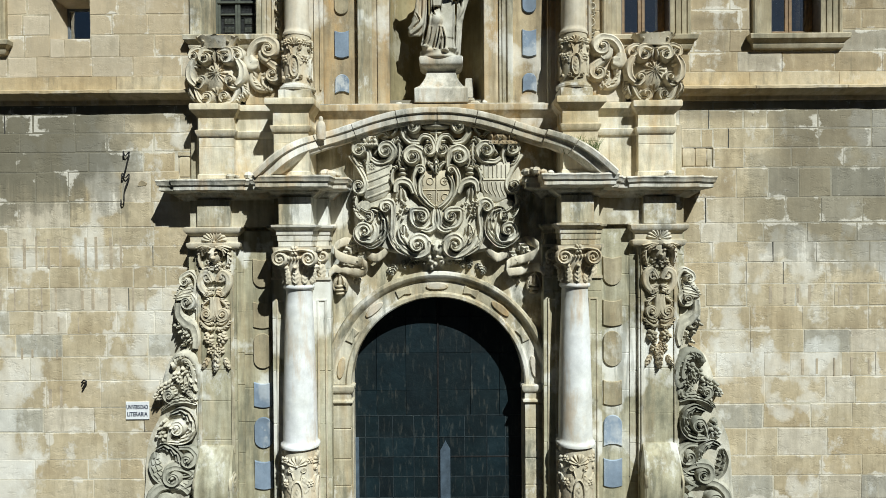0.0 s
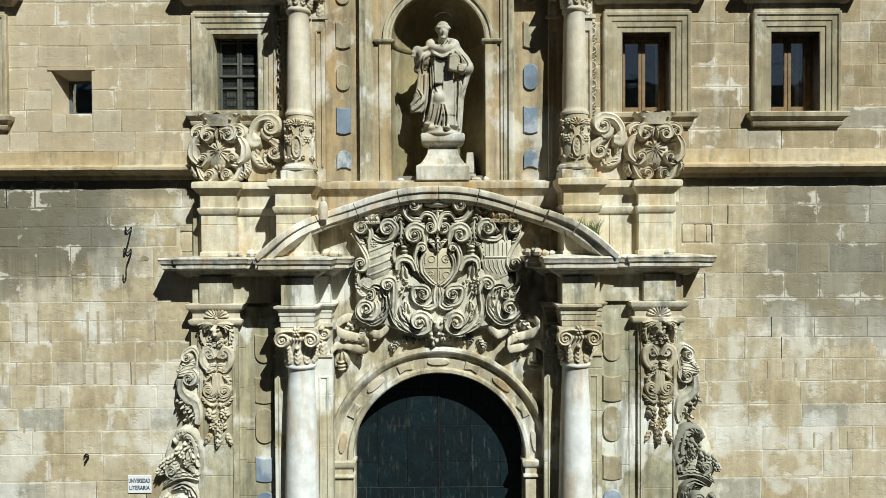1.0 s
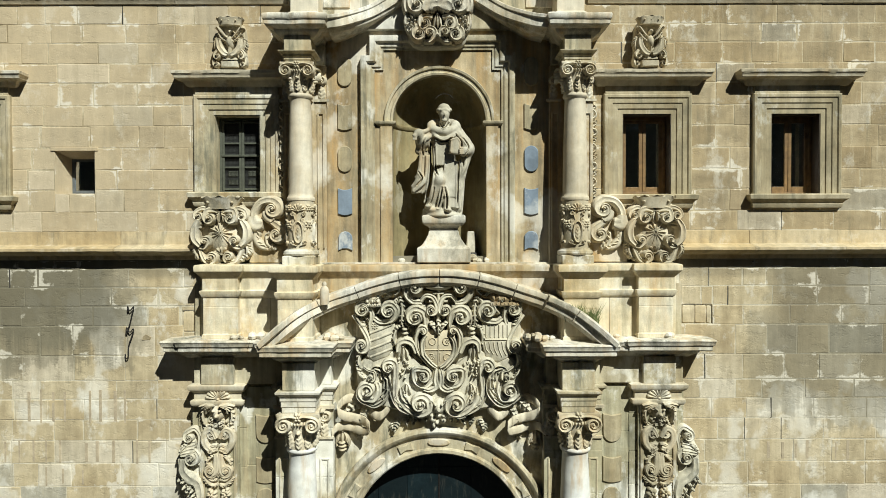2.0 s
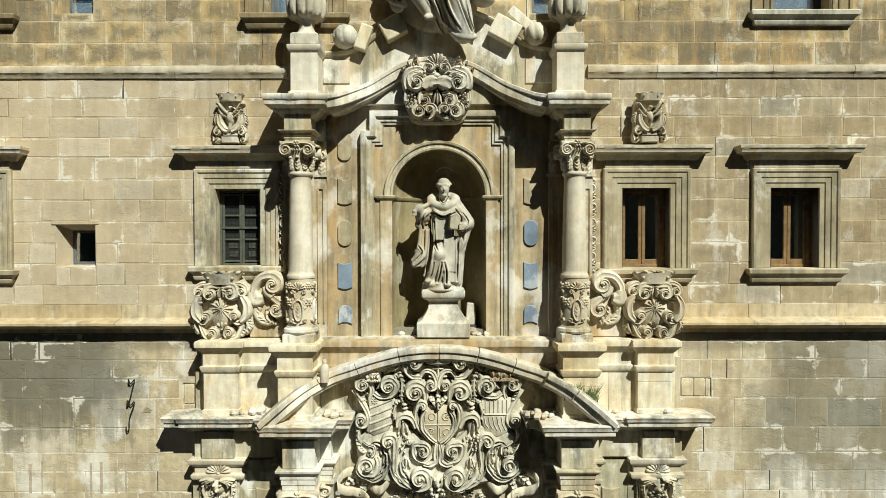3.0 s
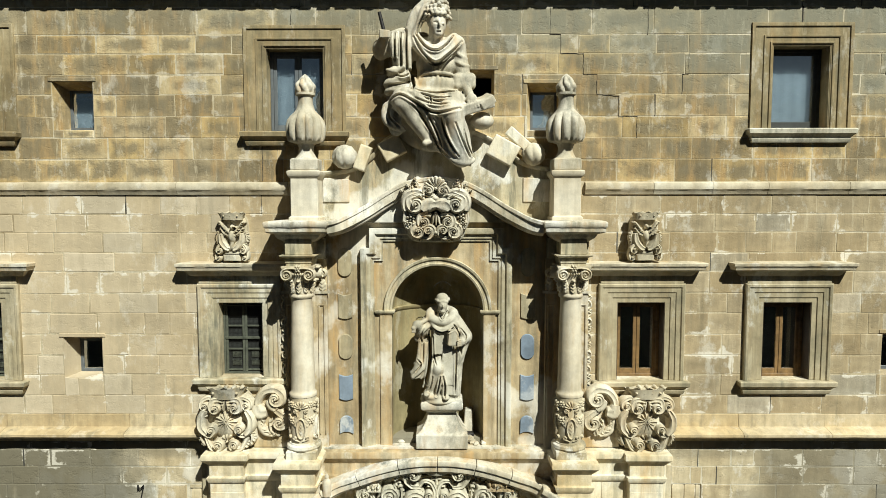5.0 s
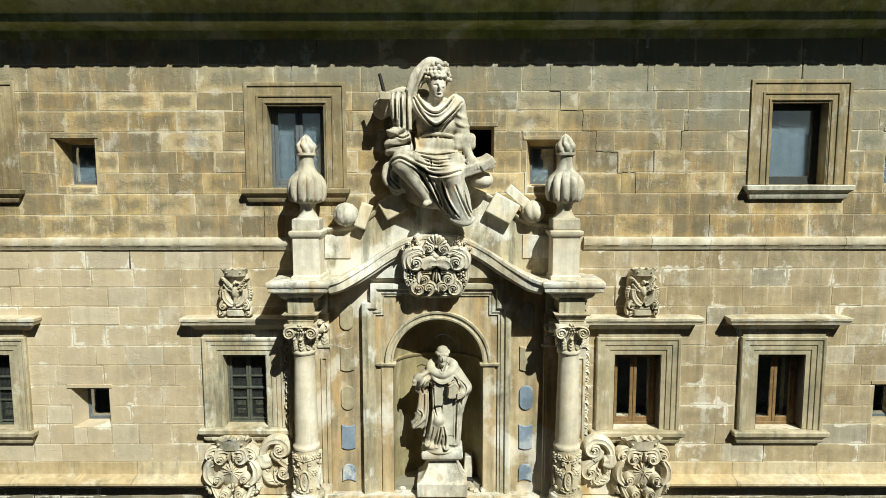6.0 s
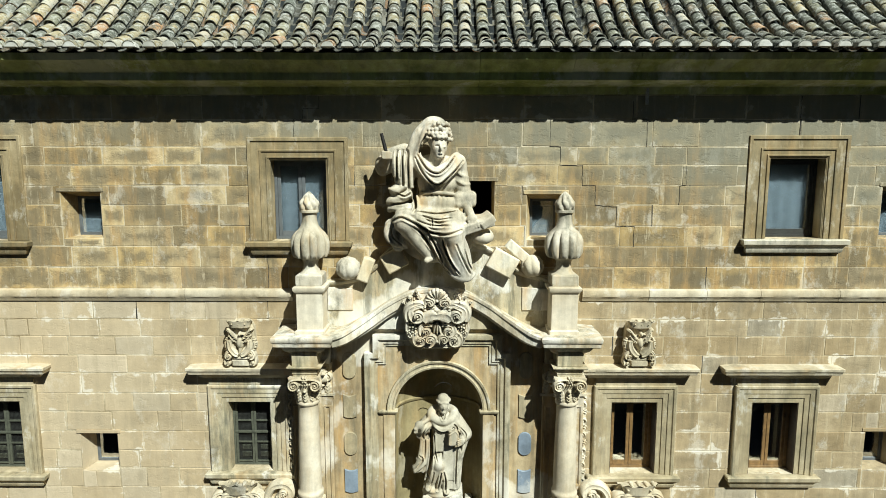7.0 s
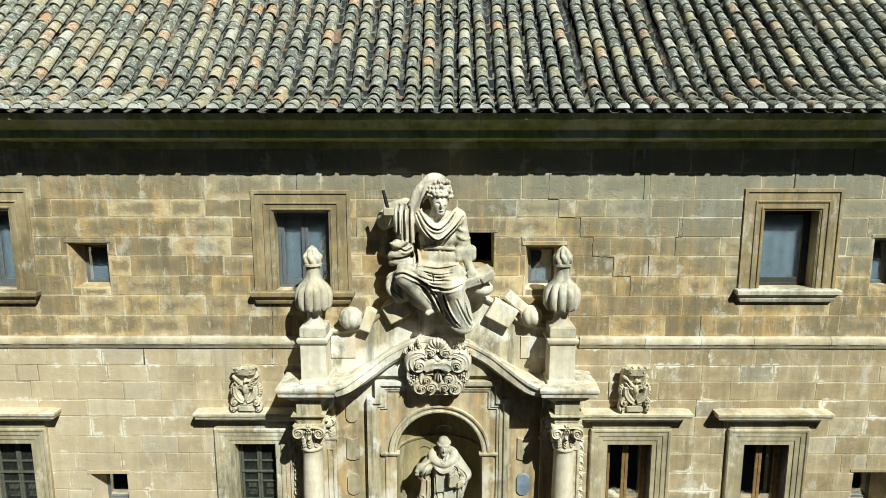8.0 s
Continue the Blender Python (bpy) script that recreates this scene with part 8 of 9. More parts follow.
# ---- statues: blended rounded forms, skinned from a field of distances ----
def skin(field, step):
    """Surface of field < 0 on a grid (naive surface nets). field is (values, origin)."""
    val, org = field
    inside = val < 0
    nx, ny, nz = val.shape
    corners = [(i, j, k) for i in (0, 1) for j in (0, 1) for k in (0, 1)]
    cnt = np.zeros((nx - 1, ny - 1, nz - 1), np.int8)
    for i, j, k in corners:
        cnt += inside[i : nx - 1 + i, j : ny - 1 + j, k : nz - 1 + k]
    act = (cnt > 0) & (cnt < 8)
    ids = -np.ones(act.shape, np.int64)
    cells = np.argwhere(act)
    ids[act] = np.arange(len(cells))
    acc, num = np.zeros((len(cells), 3)), np.zeros((len(cells), 1))
    for a in corners:
        for ax in range(3):
            if a[ax]:
                continue
            b = list(a)
            b[ax] = 1
            va = val[cells[:, 0] + a[0], cells[:, 1] + a[1], cells[:, 2] + a[2]]
            vb = val[cells[:, 0] + b[0], cells[:, 1] + b[1], cells[:, 2] + b[2]]
            hit = (va < 0) != (vb < 0)
            t = np.where(hit, va / np.where(hit, va - vb, 1), 0)
            p = np.tile(np.array(a, float), (len(cells), 1))
            p[:, ax] = t
            acc += np.where(hit[:, None], p, 0)
            num += hit[:, None]
    verts = (cells + acc / num) * step + np.array(org)
    faces = []
    for ax in range(3):
        u, v = (ax + 1) % 3, (ax + 2) % 3
        lo = [slice(None)] * 3
        hi = [slice(None)] * 3
        lo[ax], hi[ax] = slice(0, -1), slice(1, None)
        cross = np.argwhere(inside[tuple(lo)] != inside[tuple(hi)])
        cross = cross[(cross[:, u] > 0) & (cross[:, v] > 0) & (cross[:, u] < val.shape[u] - 1) & (cross[:, v] < val.shape[v] - 1)]
        q = []
        for du, dv in ((1, 1), (0, 1), (0, 0), (1, 0)):
            c = cross.copy()
            c[:, u] -= du
            c[:, v] -= dv
            q.append(ids[c[:, 0], c[:, 1], c[:, 2]])
        faces.append(np.stack(q, 1))
    return verts, np.concatenate(faces)


class Clay:
    """A block of space in which rounded forms are blended together."""

    def __init__(self, lo, hi, step):
        self.step, self.lo = step, lo
        ax = [np.arange(a, b, step) for a, b in zip(lo, hi)]
        self.x, self.y, self.z = np.meshgrid(*ax, indexing="ij")
        self.d = np.full(self.x.shape, 9.0)

    def blend(self, d, k):
        if k <= 0:
            self.d = np.minimum(self.d, d)
        else:
            h = np.clip(0.5 + 0.5 * (self.d - d) / k, 0, 1)
            self.d = self.d * (1 - h) + d * h - k * h * (1 - h)
        return self

    def limb(self, a, b, ra, rb, k=0.05, folds=0, depth=0.02, twist=0.0, phase=0.0, flat=(1, 1, 1)):
        """A tapered limb from a to b; folds run along it as drapery, deepening towards b."""
        a, b = np.array(a, float), np.array(b, float)
        f = np.array(flat, float)
        px, py, pz = (self.x - a[0]) / f[0], (self.y - a[1]) / f[1], (self.z - a[2]) / f[2]
        w = (b - a) / f
        L2 = w @ w
        t = np.clip((px * w[0] + py * w[1] + pz * w[2]) / L2, 0, 1)
        qx, qy, qz = px - w[0] * t, py - w[1] * t, pz - w[2] * t
        d = np.sqrt(qx**2 + qy**2 + qz**2) - (ra + (rb - ra) * t)
        if folds:
            w1 = w / math.sqrt(L2)
            ref = np.array((0, -1, 0)) if abs(w1[1]) < 0.8 else np.array((1, 0, 0))
            e1 = np.cross(w1, ref)
            e1 /= np.linalg.norm(e1)
            e2 = np.cross(w1, e1)
            th = np.arctan2(qx * e1[0] + qy * e1[1] + qz * e1[2], qx * e2[0] + qy * e2[1] + qz * e2[2])
            wave = np.sin(folds * th + phase + twist * t + 0.7 * np.sin(2.3 * th + 3 * t))
            d = d - depth * (0.35 + 0.65 * t) * (np.abs(wave) ** 0.7 * np.sign(wave))
        return self.blend(d * min(f), k)

    def egg(self, c, r, k=0.05, turn=0.0, tilt=0.0, folds=0, depth=0.015, along="z", phase=0.0):
        x, y, z = self.x - c[0], self.y - c[1], self.z - c[2]
        ct, st = math.cos(turn), math.sin(turn)
        x, z = x * ct + z * st, -x * st + z * ct
        ct, st = math.cos(tilt), math.sin(tilt)
        y, z = y * ct + z * st, -y * st + z * ct
        q = np.sqrt((x / r[0]) ** 2 + (y / r[1]) ** 2 + (z / r[2]) ** 2)
        d = (q - 1) * min(r)
        if folds:
            s = x / r[0] if along == "z" else z / r[2]
            d = d - depth * np.sin(folds * s * 2.2 + phase + 0.8 * np.sin(3 * (z if along == "z" else x)))
        return self.blend(d, k)

    def slab(self, c, half, k=0.02, turn=0.0, tilt=0.0, yaw=0.0, rnd=0.02):
        x, y, z = self.x - c[0], self.y - c[1], self.z - c[2]
        ct, st = math.cos(yaw), math.sin(yaw)
        x, y = x * ct + y * st, -x * st + y * ct
        ct, st = math.cos(turn), math.sin(turn)
        x, z = x * ct + z * st, -x * st + z * ct
        ct, st = math.cos(tilt), math.sin(tilt)
        y, z = y * ct + z * st, -y * st + z * ct
        q = [np.abs(v) - h + rnd for v, h in zip((x, y, z), half)]
        d = np.sqrt(sum(np.maximum(v, 0) ** 2 for v in q)) + np.minimum(np.maximum(np.maximum(q[0], q[1]), q[2]), 0) - rnd
        return self.blend(d, k)

    def cut(self, c, r):
        q = np.sqrt(((self.x - c[0]) / r[0]) ** 2 + ((self.y - c[1]) / r[1]) ** 2 + ((self.z - c[2]) / r[2]) ** 2)
        self.d = np.maximum(self.d, -(q - 1) * min(r))
        return self

    def fold(self, pts, r, k=0.03, soft=0.0):
        """A ridge of cloth running through some places, thin at both ends."""
        line, n, k = [Vector(p) for p in pts], 4, 2.4 * k
        smooth_pts = []
        p = [line[0], *line, line[-1]]
        for i in range(1, len(p) - 2):
            for q in range(n):
                t = q / n
                smooth_pts.append(0.5 * (2 * p[i] + (p[i + 1] - p[i - 1]) * t + (2 * p[i - 1] - 5 * p[i] + 4 * p[i + 1] - p[i + 2]) * t * t + (3 * p[i] - p[i - 1] - 3 * p[i + 1] + p[i + 2]) * t**3))
        smooth_pts.append(line[-1])
        m = len(smooth_pts) - 1
        best = np.full(self.d.shape, 9.0)
        for i in range(m):
            a, b = np.array(smooth_pts[i]), np.array(smooth_pts[i + 1])
            ra, rb = (0.8 * r * (0.45 + 0.55 * math.sin(math.pi * (0.12 + 0.76 * q / m))) for q in (i, i + 1))
            w = b - a
            lo, hi = np.minimum(a, b) - 0.25, np.maximum(a, b) + 0.25
            idx = [slice(max(0, int((l - o) / self.step)), max(1, int((h - o) / self.step) + 2)) for l, h, o in zip(lo, hi, self.lo)]
            idx = tuple(idx)
            x, y, z = self.x[idx] - a[0], self.y[idx] - a[1], self.z[idx] - a[2]
            t = np.clip((x * w[0] + y * w[1] + z * w[2]) / max(w @ w, 1e-9), 0, 1)
            d = np.sqrt((x - w[0] * t) ** 2 + (y - w[1] * t) ** 2 + (z - w[2] * t) ** 2) - (ra + (rb - ra) * t)
            best[idx] = np.minimum(best[idx], d)
        return self.blend(best, soft or min(k, 0.012))

    def crease(self, pts, width, depth):
        """A furrow in the cloth along a line seen from the front, whatever the depth of the surface there."""
        line = curve(pts, 5)
        x, z = self.x[:, 0, :], self.z[:, 0, :]
        near, m = np.full(x.shape, 9.0), len(line) - 1
        fade = np.zeros(x.shape)
        for i in range(m):
            (ax, az), (bx, bz) = line[i], line[i + 1]
            wx, wz = bx - ax, bz - az
            t = np.clip(((x - ax) * wx + (z - az) * wz) / max(wx * wx + wz * wz, 1e-9), 0, 1)
            d = np.hypot(x - ax - wx * t, z - az - wz * t)
            u = (i + t) / m
            closer = d < near
            near = np.where(closer, d, near)
            fade = np.where(closer, np.sin(np.pi * (0.1 + 0.8 * u)), fade)
        cutv = fade * depth * (np.exp(-((near / width) ** 2)) - 0.45 * np.exp(-(((near - 2.2 * width) / (1.3 * width)) ** 2)))
        self.d = self.d + cutv[:, None, :]
        return self

    def geo(self, extra=None):
        v, f = skin((self.d, self.lo), self.step)
        g = Geo()
        g.v, g.f, g.m = [tuple(p) for p in v.tolist()], [tuple(q) for q in f.tolist()], [0] * len(f)
        if extra:
            extra(g)
        return g


def niche_statue():
    o = NC + 0.07
    c = Clay((o - 0.66, -0.42, 9.34), (o + 0.62, 0.46, 11.46), 0.0095)
    X = lambda u, v, y: (-1.131 + 0.00338 * u + 0.005, y, 11.29 - 0.00341 * (v - 230) - 0.13 * (y + 0.05))
    # rocky base
    c.egg(X(335, 768, 0.04), (0.34, 0.27, 0.085), 0.0)
    c.egg(X(300, 745, -0.02), (0.2, 0.2, 0.06), 0.04)
    # habit
    c.limb(X(350, 430, 0.08), X(345, 590, 0.08), 0.20, 0.18, 0.06, 0, 0, 0, 0, (1.0, 0.8, 1.0))
    c.limb(X(345, 590, 0.10), X(340, 735, 0.08), 0.18, 0.25, 0.06, 5, 0.028, 1.2, 0.4, (1.0, 0.72, 1.0))
    c.egg(X(350, 400, 0.06), (0.24, 0.18, 0.20), 0.06)
    # bent leg under the cloth, the other straight
    c.limb(X(345, 555, -0.02), X(328, 606, -0.15), 0.12, 0.095, 0.06)
    c.limb(X(328, 606, -0.15), X(282, 720, -0.07), 0.095, 0.075, 0.05)
    c.fold([X(312, 600, -0.16), X(296, 660, -0.15), X(270, 725, -0.13)], 0.034, 0.03, 0.02)
    c.fold([X(345, 610, -0.20), X(330, 680, -0.19), X(318, 742, -0.17)], 0.036, 0.03, 0.02)
    c.limb(X(385, 560, -0.02), X(400, 730, -0.06), 0.11, 0.09, 0.05)
    # hem folds
    for u0, v0, u1, v1, y, r in ((312, 640, 262, 728, -0.06, 0.036), (345, 660, 322, 745, -0.13, 0.032), (352, 650, 350, 748, -0.14, 0.030), (420, 600, 425, 745, -0.04, 0.040), (290, 600, 250, 705, 0.02, 0.036)):
        c.fold([X(0.6 * u0 + 0.4 * u1, 0.6 * v0 + 0.4 * v1 - 40, y), X(0.4 * u0 + 0.6 * u1, 0.4 * v0 + 0.6 * v1, y - 0.015), X(u1, v1, y - 0.03)], r, 0.03, 0.03)
    # scapular, a broad flat band that swings to the side below the knee
    c.slab(X(352, 470, -0.135), (0.165, 0.026, 0.22), 0.015, -0.05, 0.03, 0.05, 0.012)
    c.slab(X(378, 600, -0.155), (0.125, 0.024, 0.30), 0.015, -0.10, -0.02, 0.10, 0.012)
    c.slab(X(394, 690, -0.14), (0.105, 0.024, 0.17), 0.015, -0.10, -0.06, 0.14, 0.012)
    # lifted arm: cape over the shoulder, wide cuff, hanging hand
    c.limb(X(292, 360, 0.04), X(240, 410, -0.06), 0.125, 0.11, 0.05)
    c.limb(X(240, 412, -0.06), X(222, 385, -0.20), 0.10, 0.075, 0.04)
    c.limb(X(222, 385, -0.20), X(205, 400, -0.26), 0.05, 0.035, 0.02)
    for k in range(3):
        c.limb(X(203 + 5 * k, 396, -0.26), X(199 + 7 * k, 420, -0.27), 0.016, 0.013, 0.01)
    c.fold([X(285, 350, -0.08), X(248, 372, -0.16), X(226, 372, -0.22)], 0.045, 0.03, 0.03)
    c.fold([X(290, 385, -0.10), X(258, 408, -0.16), X(232, 430, -0.14)], 0.045, 0.03, 0.03)
    c.limb(X(240, 425, -0.04), X(225, 455, -0.04), 0.10, 0.07, 0.03, 0, 0, 0, 0, (1, 0.8, 1))
    # mantle hanging below it and blown outwards
    c.slab(X(252, 520, 0.02), (0.085, 0.035, 0.24), 0.03, 0.02, 0.0, 0.5, 0.025)
    c.slab(X(236, 600, 0.0), (0.10, 0.035, 0.11), 0.03, 0.28, 0.0, 0.35, 0.025)
    c.slab(X(214, 640, -0.01), (0.10, 0.04, 0.075), 0.03, 0.12, 0.05, 0.3, 0.02)
    c.fold([X(234, 470, -0.07), X(228, 540, -0.07), X(214, 600, -0.06), X(192, 630, -0.06)], 0.045, 0.03, 0.025)
    c.fold([X(262, 480, -0.04), X(262, 560, -0.05), X(248, 610, -0.06), X(200, 655, -0.07)], 0.04, 0.03, 0.025)
    c.fold([X(268, 560, -0.02), X(262, 620, -0.03), X(240, 660, -0.03)], 0.04, 0.03, 0.025)
    # back of the mantle
    c.limb(X(335, 400, 0.20), X(340, 720, 0.22), 0.22, 0.26, 0.04, 0, 0, 0, 0, (1, 0.5, 1))
    # other shoulder, arm folded up to the book
    c.limb(X(405, 360, 0.02), X(462, 440, -0.02), 0.125, 0.12, 0.05)
    c.limb(X(465, 450, -0.03), X(440, 478, -0.18), 0.10, 0.06, 0.04)
    c.egg(X(447, 470, -0.22), (0.06, 0.045, 0.065), 0.02)
    for k in range(4):
        c.limb(X(440, 458 + 9 * k, -0.25), X(424, 462 + 9 * k, -0.30), 0.017, 0.014, 0.008)
    c.slab(X(402, 448, -0.24), (0.092, 0.045, 0.135), 0.004, -0.08, 0.0, 0.45, 0.006)
    c.slab(X(400, 448, -0.285), (0.080, 0.012, 0.122), 0.004, -0.08, 0.0, 0.45, 0.004)
    for q in range(3):
        c.fold([X(398 + 16 * q, 350 + 8 * q, -0.09 + 0.02 * q), X(440 + 14 * q, 400 + 4 * q, -0.13 + 0.03 * q), X(456 + 9 * q, 452 - 6 * q, -0.12 + 0.03 * q)], 0.042, 0.03, 0.03)
    c.limb(X(462, 460, 0.0), X(440, 570, 0.0), 0.095, 0.05, 0.05, 0, 0, 0, 0, (1, 0.7, 1))
    c.fold([X(455, 490, -0.07), X(450, 540, -0.06), X(424, 585, -0.05)], 0.036, 0.03, 0.025)
    c.fold([X(425, 505, -0.12), X(436, 540, -0.10), X(425, 575, -0.08)], 0.03, 0.03, 0.02)
    c.limb(X(428, 560, 0.05), X(412, 735, 0.05), 0.09, 0.10, 0.05)
    # shoulder cape and hood lying round the neck
    c.egg(X(352, 372, 0.0), (0.255, 0.185, 0.125), 0.05)
    for a in range(20):
        t = 2 * math.pi * a / 20
        c.egg(X(346 + 62 * math.cos(t), 338 + 34 * math.sin(t) - 6 * abs(math.cos(t)), -0.04 - 0.115 * math.sin(t)), (0.062, 0.05, 0.048), 0.045)
    c.fold([X(284, 345, -0.06), X(305, 392, -0.16), X(345, 408, -0.20), X(392, 392, -0.17), X(425, 350, -0.07)], 0.035, 0.03, 0.03)
    # head bowed under a ring of curls
    c.limb(X(348, 340, 0.0), X(349, 300, -0.05), 0.08, 0.075, 0.03)
    c.egg(X(348, 264, -0.06), (0.105, 0.12, 0.115), 0.02)
    c.egg(X(350, 290, -0.115), (0.080, 0.085, 0.10), 0.03, 0.0, 0.3)
    c.egg(X(350, 318, -0.165), (0.042, 0.034, 0.030), 0.03)
    c.fold([X(351, 284, -0.205), X(352, 294, -0.225), X(352, 300, -0.215)], 0.014, 0.015)
    for sd in (-1, 1):
        c.cut(X(350 + sd * 12, 286, -0.205), (0.022, 0.02, 0.014))
    rg = random.Random(8)
    for a in range(30):
        t = 2 * math.pi * a / 30
        c.egg(X(348 + 31 * math.cos(t), 262 + 9 * math.sin(t) + rg.uniform(-5, 5), -0.065 - 0.105 * math.sin(t) * (1 if math.sin(t) > 0 else 0.9)), (rg.uniform(0.020, 0.030),) * 3, 0.008)
    c.egg(X(348, 248, -0.05), (0.095, 0.11, 0.07), 0.03)
    # the cloak stands clear of the habit
    c.cut(X(286, 500, -0.06), (0.030, 0.15, 0.26))
    c.cut(X(276, 610, -0.06), (0.030, 0.13, 0.20))
    c.cut(X(420, 560, -0.12), (0.020, 0.10, 0.18))
    # feet
    for u, v in ((268, 735), (368, 752)):
        c.egg(X(u, v, -0.17), (0.055, 0.10, 0.042), 0.02)
    V = lambda *p: [(-1.126 + 0.00338 * a, 11.29 - 0.00341 * (b - 230)) for a, b in p]
    w, d = 0.0095, 0.034
    c.crease(V((285, 420), (288, 520), (280, 600), (266, 680)), w * 1.7, d * 2.6)
    c.crease(V((302, 440), (306, 540), (318, 580)), w, d)
    c.crease(V((338, 640), (330, 690), (318, 735)), w * 1.2, d * 1.5)
    c.crease(V((300, 640), (290, 690), (278, 720)), w, d * 1.3)
    c.crease(V((352, 640), (362, 690), (360, 740)), w * 1.2, d * 1.6)
    c.crease(V((418, 520), (416, 620), (412, 730)), w * 1.2, d * 1.5)
    c.crease(V((300, 398), (345, 418), (400, 400)), w, d * 1.3)
    c.crease(V((330, 318), (346, 352), (372, 318)), w * 0.8, d)
    c.crease(V((222, 560), (240, 590), (214, 624)), w, d)
    c.crease(V((258, 400), (240, 440), (246, 480)), w, d)
    c.crease(V((440, 400), (468, 440), (452, 486)), w, d)
    c.crease(V((405, 380), (432, 420), (430, 440)), w, d)
    return c.geo(lambda g: g.sweep([(o + 0.02 + 0.17 * math.cos(a), 11.31 + 0.17 * math.sin(a)) for a in (2.6, 2.2, 1.8, 1.4, 1.0, 0.6)], [(0, 0.02), (0, 0.03), (0.008, 0.03), (0.008, 0.02)], mi=1))


def seated_statue():
    o = AX
    c = Clay((o - 1.20, -1.06, 13.26), (o + 1.0, 0.0, 16.26), 0.0125)
    X = lambda u, v, y: (o - 1.235 + 0.00309 * u, y, 16.05 - 0.00319 * (v - 60) + (-0.5 - y) * (0.052 + 0.000308 * (v - 60)))
    # rough seat
    c.egg(X(400, 640, -0.16), (0.66, 0.24, 0.46), 0.0)
    # torso
    c.limb(X(410, 500, -0.34), X(388, 330, -0.36), 0.29, 0.25, 0.08, 0, 0, 0, 0, (1.1, 0.62, 1))
    c.egg(X(392, 292, -0.36), (0.43, 0.22, 0.19), 0.07)
    c.egg(X(350, 385, -0.46), (0.15, 0.09, 0.13), 0.06)
    c.egg(X(450, 385, -0.46), (0.15, 0.09, 0.13), 0.06)
    for u0, u1 in ((300, 322), (322, 345), (352, 368), (385, 390), (425, 416), (458, 440), (490, 468)):
        c.fold([X(u0, 365, -0.50 + 0.0009 * abs(u0 - 400)), X(0.5 * (u0 + u1), 400, -0.555 + 0.0009 * abs(u0 - 400)), X(u1, 436, -0.56 + 0.0009 * abs(u1 - 400))], 0.024, 0.02, 0.012)
    # girt bodice: an upright pleated band with a rolled upper edge
    c.egg(X(405, 480, -0.46), (0.36, 0.17, 0.16), 0.05)
    for q in range(9):
        u = 318 + 23 * q
        c.fold([X(u, 440, -0.585 + 0.0011 * abs(u - 405)), X(u + 2, 475, -0.62 + 0.0011 * abs(u - 405)), X(u - 3, 522, -0.60 + 0.0011 * abs(u - 405))], 0.026, 0.02, 0.02)
    c.fold([X(305, 446, -0.46), X(360, 434, -0.585), X(420, 436, -0.60), X(475, 440, -0.57), X(505, 444, -0.46)], 0.04, 0.02, 0.02)
    # shawl: broad smooth V with a rolled edge
    for q, r in ((0, 0.085), (1, 0.075), (2, 0.06)):
        c.fold([X(258 + 12 * q, 215 - 4 * q, -0.44), X(300 + 6 * q, 300 - 22 * q, -0.55), X(352 + 4 * q, 352 - 22 * q, -0.64), X(402, 374 - 26 * q, -0.68), X(452 - 4 * q, 346 - 26 * q, -0.64), X(505 - 8 * q, 292 - 22 * q, -0.53), X(532 - 14 * q, 258 - 12 * q, -0.42)], r, 0.03, 0.045)
    c.egg(X(508, 288, -0.42), (0.13, 0.15, 0.13), 0.06)
    # neck and bowed head
    c.limb(X(392, 300, -0.46), X(402, 240, -0.54), 0.125, 0.11, 0.04)
    c.egg(X(408, 160, -0.54), (0.175, 0.19, 0.21), 0.02)
    c.egg(X(410, 212, -0.61), (0.128, 0.13, 0.172), 0.05, 0.0, 0.30)
    c.egg(X(417, 256, -0.68), (0.052, 0.045, 0.040), 0.05)
    for sd in (-1, 1):
        c.cut(X(420 + sd * 19, 207 + sd, -0.742), (0.036, 0.035, 0.017))
        c.egg(X(420 + sd * 19, 209 + sd, -0.708), (0.026, 0.02, 0.015), 0.01)
    c.fold([X(418, 194, -0.735), X(422, 214, -0.765), X(424, 229, -0.762)], 0.026, 0.02, 0.015)
    c.fold([X(409, 243, -0.728), X(420, 242, -0.742), X(430, 244, -0.725)], 0.016, 0.02, 0.01)
    # curls in rows round the brow
    rg = random.Random(3)
    for row, (v0, dep, count) in enumerate(((172, 0.205, 11), (150, 0.205, 11), (128, 0.18, 10), (104, 0.12, 8))):
        for k in range(count):
            a = math.pi * (k + 0.5 * (row % 2)) / (count - 1)
            u = 408 - (66 - 5 * row) * math.cos(a)
            y = -0.54 - dep * math.sin(a) * 1.0
            r = rg.uniform(0.030, 0.040)
            c.egg(X(u, v0 + rg.uniform(-6, 6) - 10 * math.sin(a), y), (r, r, r), 0.007)
    # veil over the crown, falling to the shoulder
    c.egg(X(385, 108, -0.44), (0.22, 0.18, 0.19), 0.03)
    c.limb(X(372, 92, -0.50), X(318, 140, -0.50), 0.115, 0.10, 0.05)
    c.limb(X(318, 140, -0.50), X(262, 245, -0.46), 0.10, 0.085, 0.05)
    c.fold([X(405, 96, -0.63), X(345, 118, -0.62), X(322, 170, -0.60), X(290, 235, -0.55), X(285, 300, -0.54)], 0.05, 0.03, 0.02)
    c.fold([X(340, 80, -0.52), X(295, 130, -0.55), X(265, 195, -0.54), X(248, 260, -0.50)], 0.06, 0.03, 0.03)
    # arm held out to the side with a rod, mantle spread behind it
    c.limb(X(280, 270, -0.34), X(120, 285, -0.30), 0.155, 0.14, 0.05)
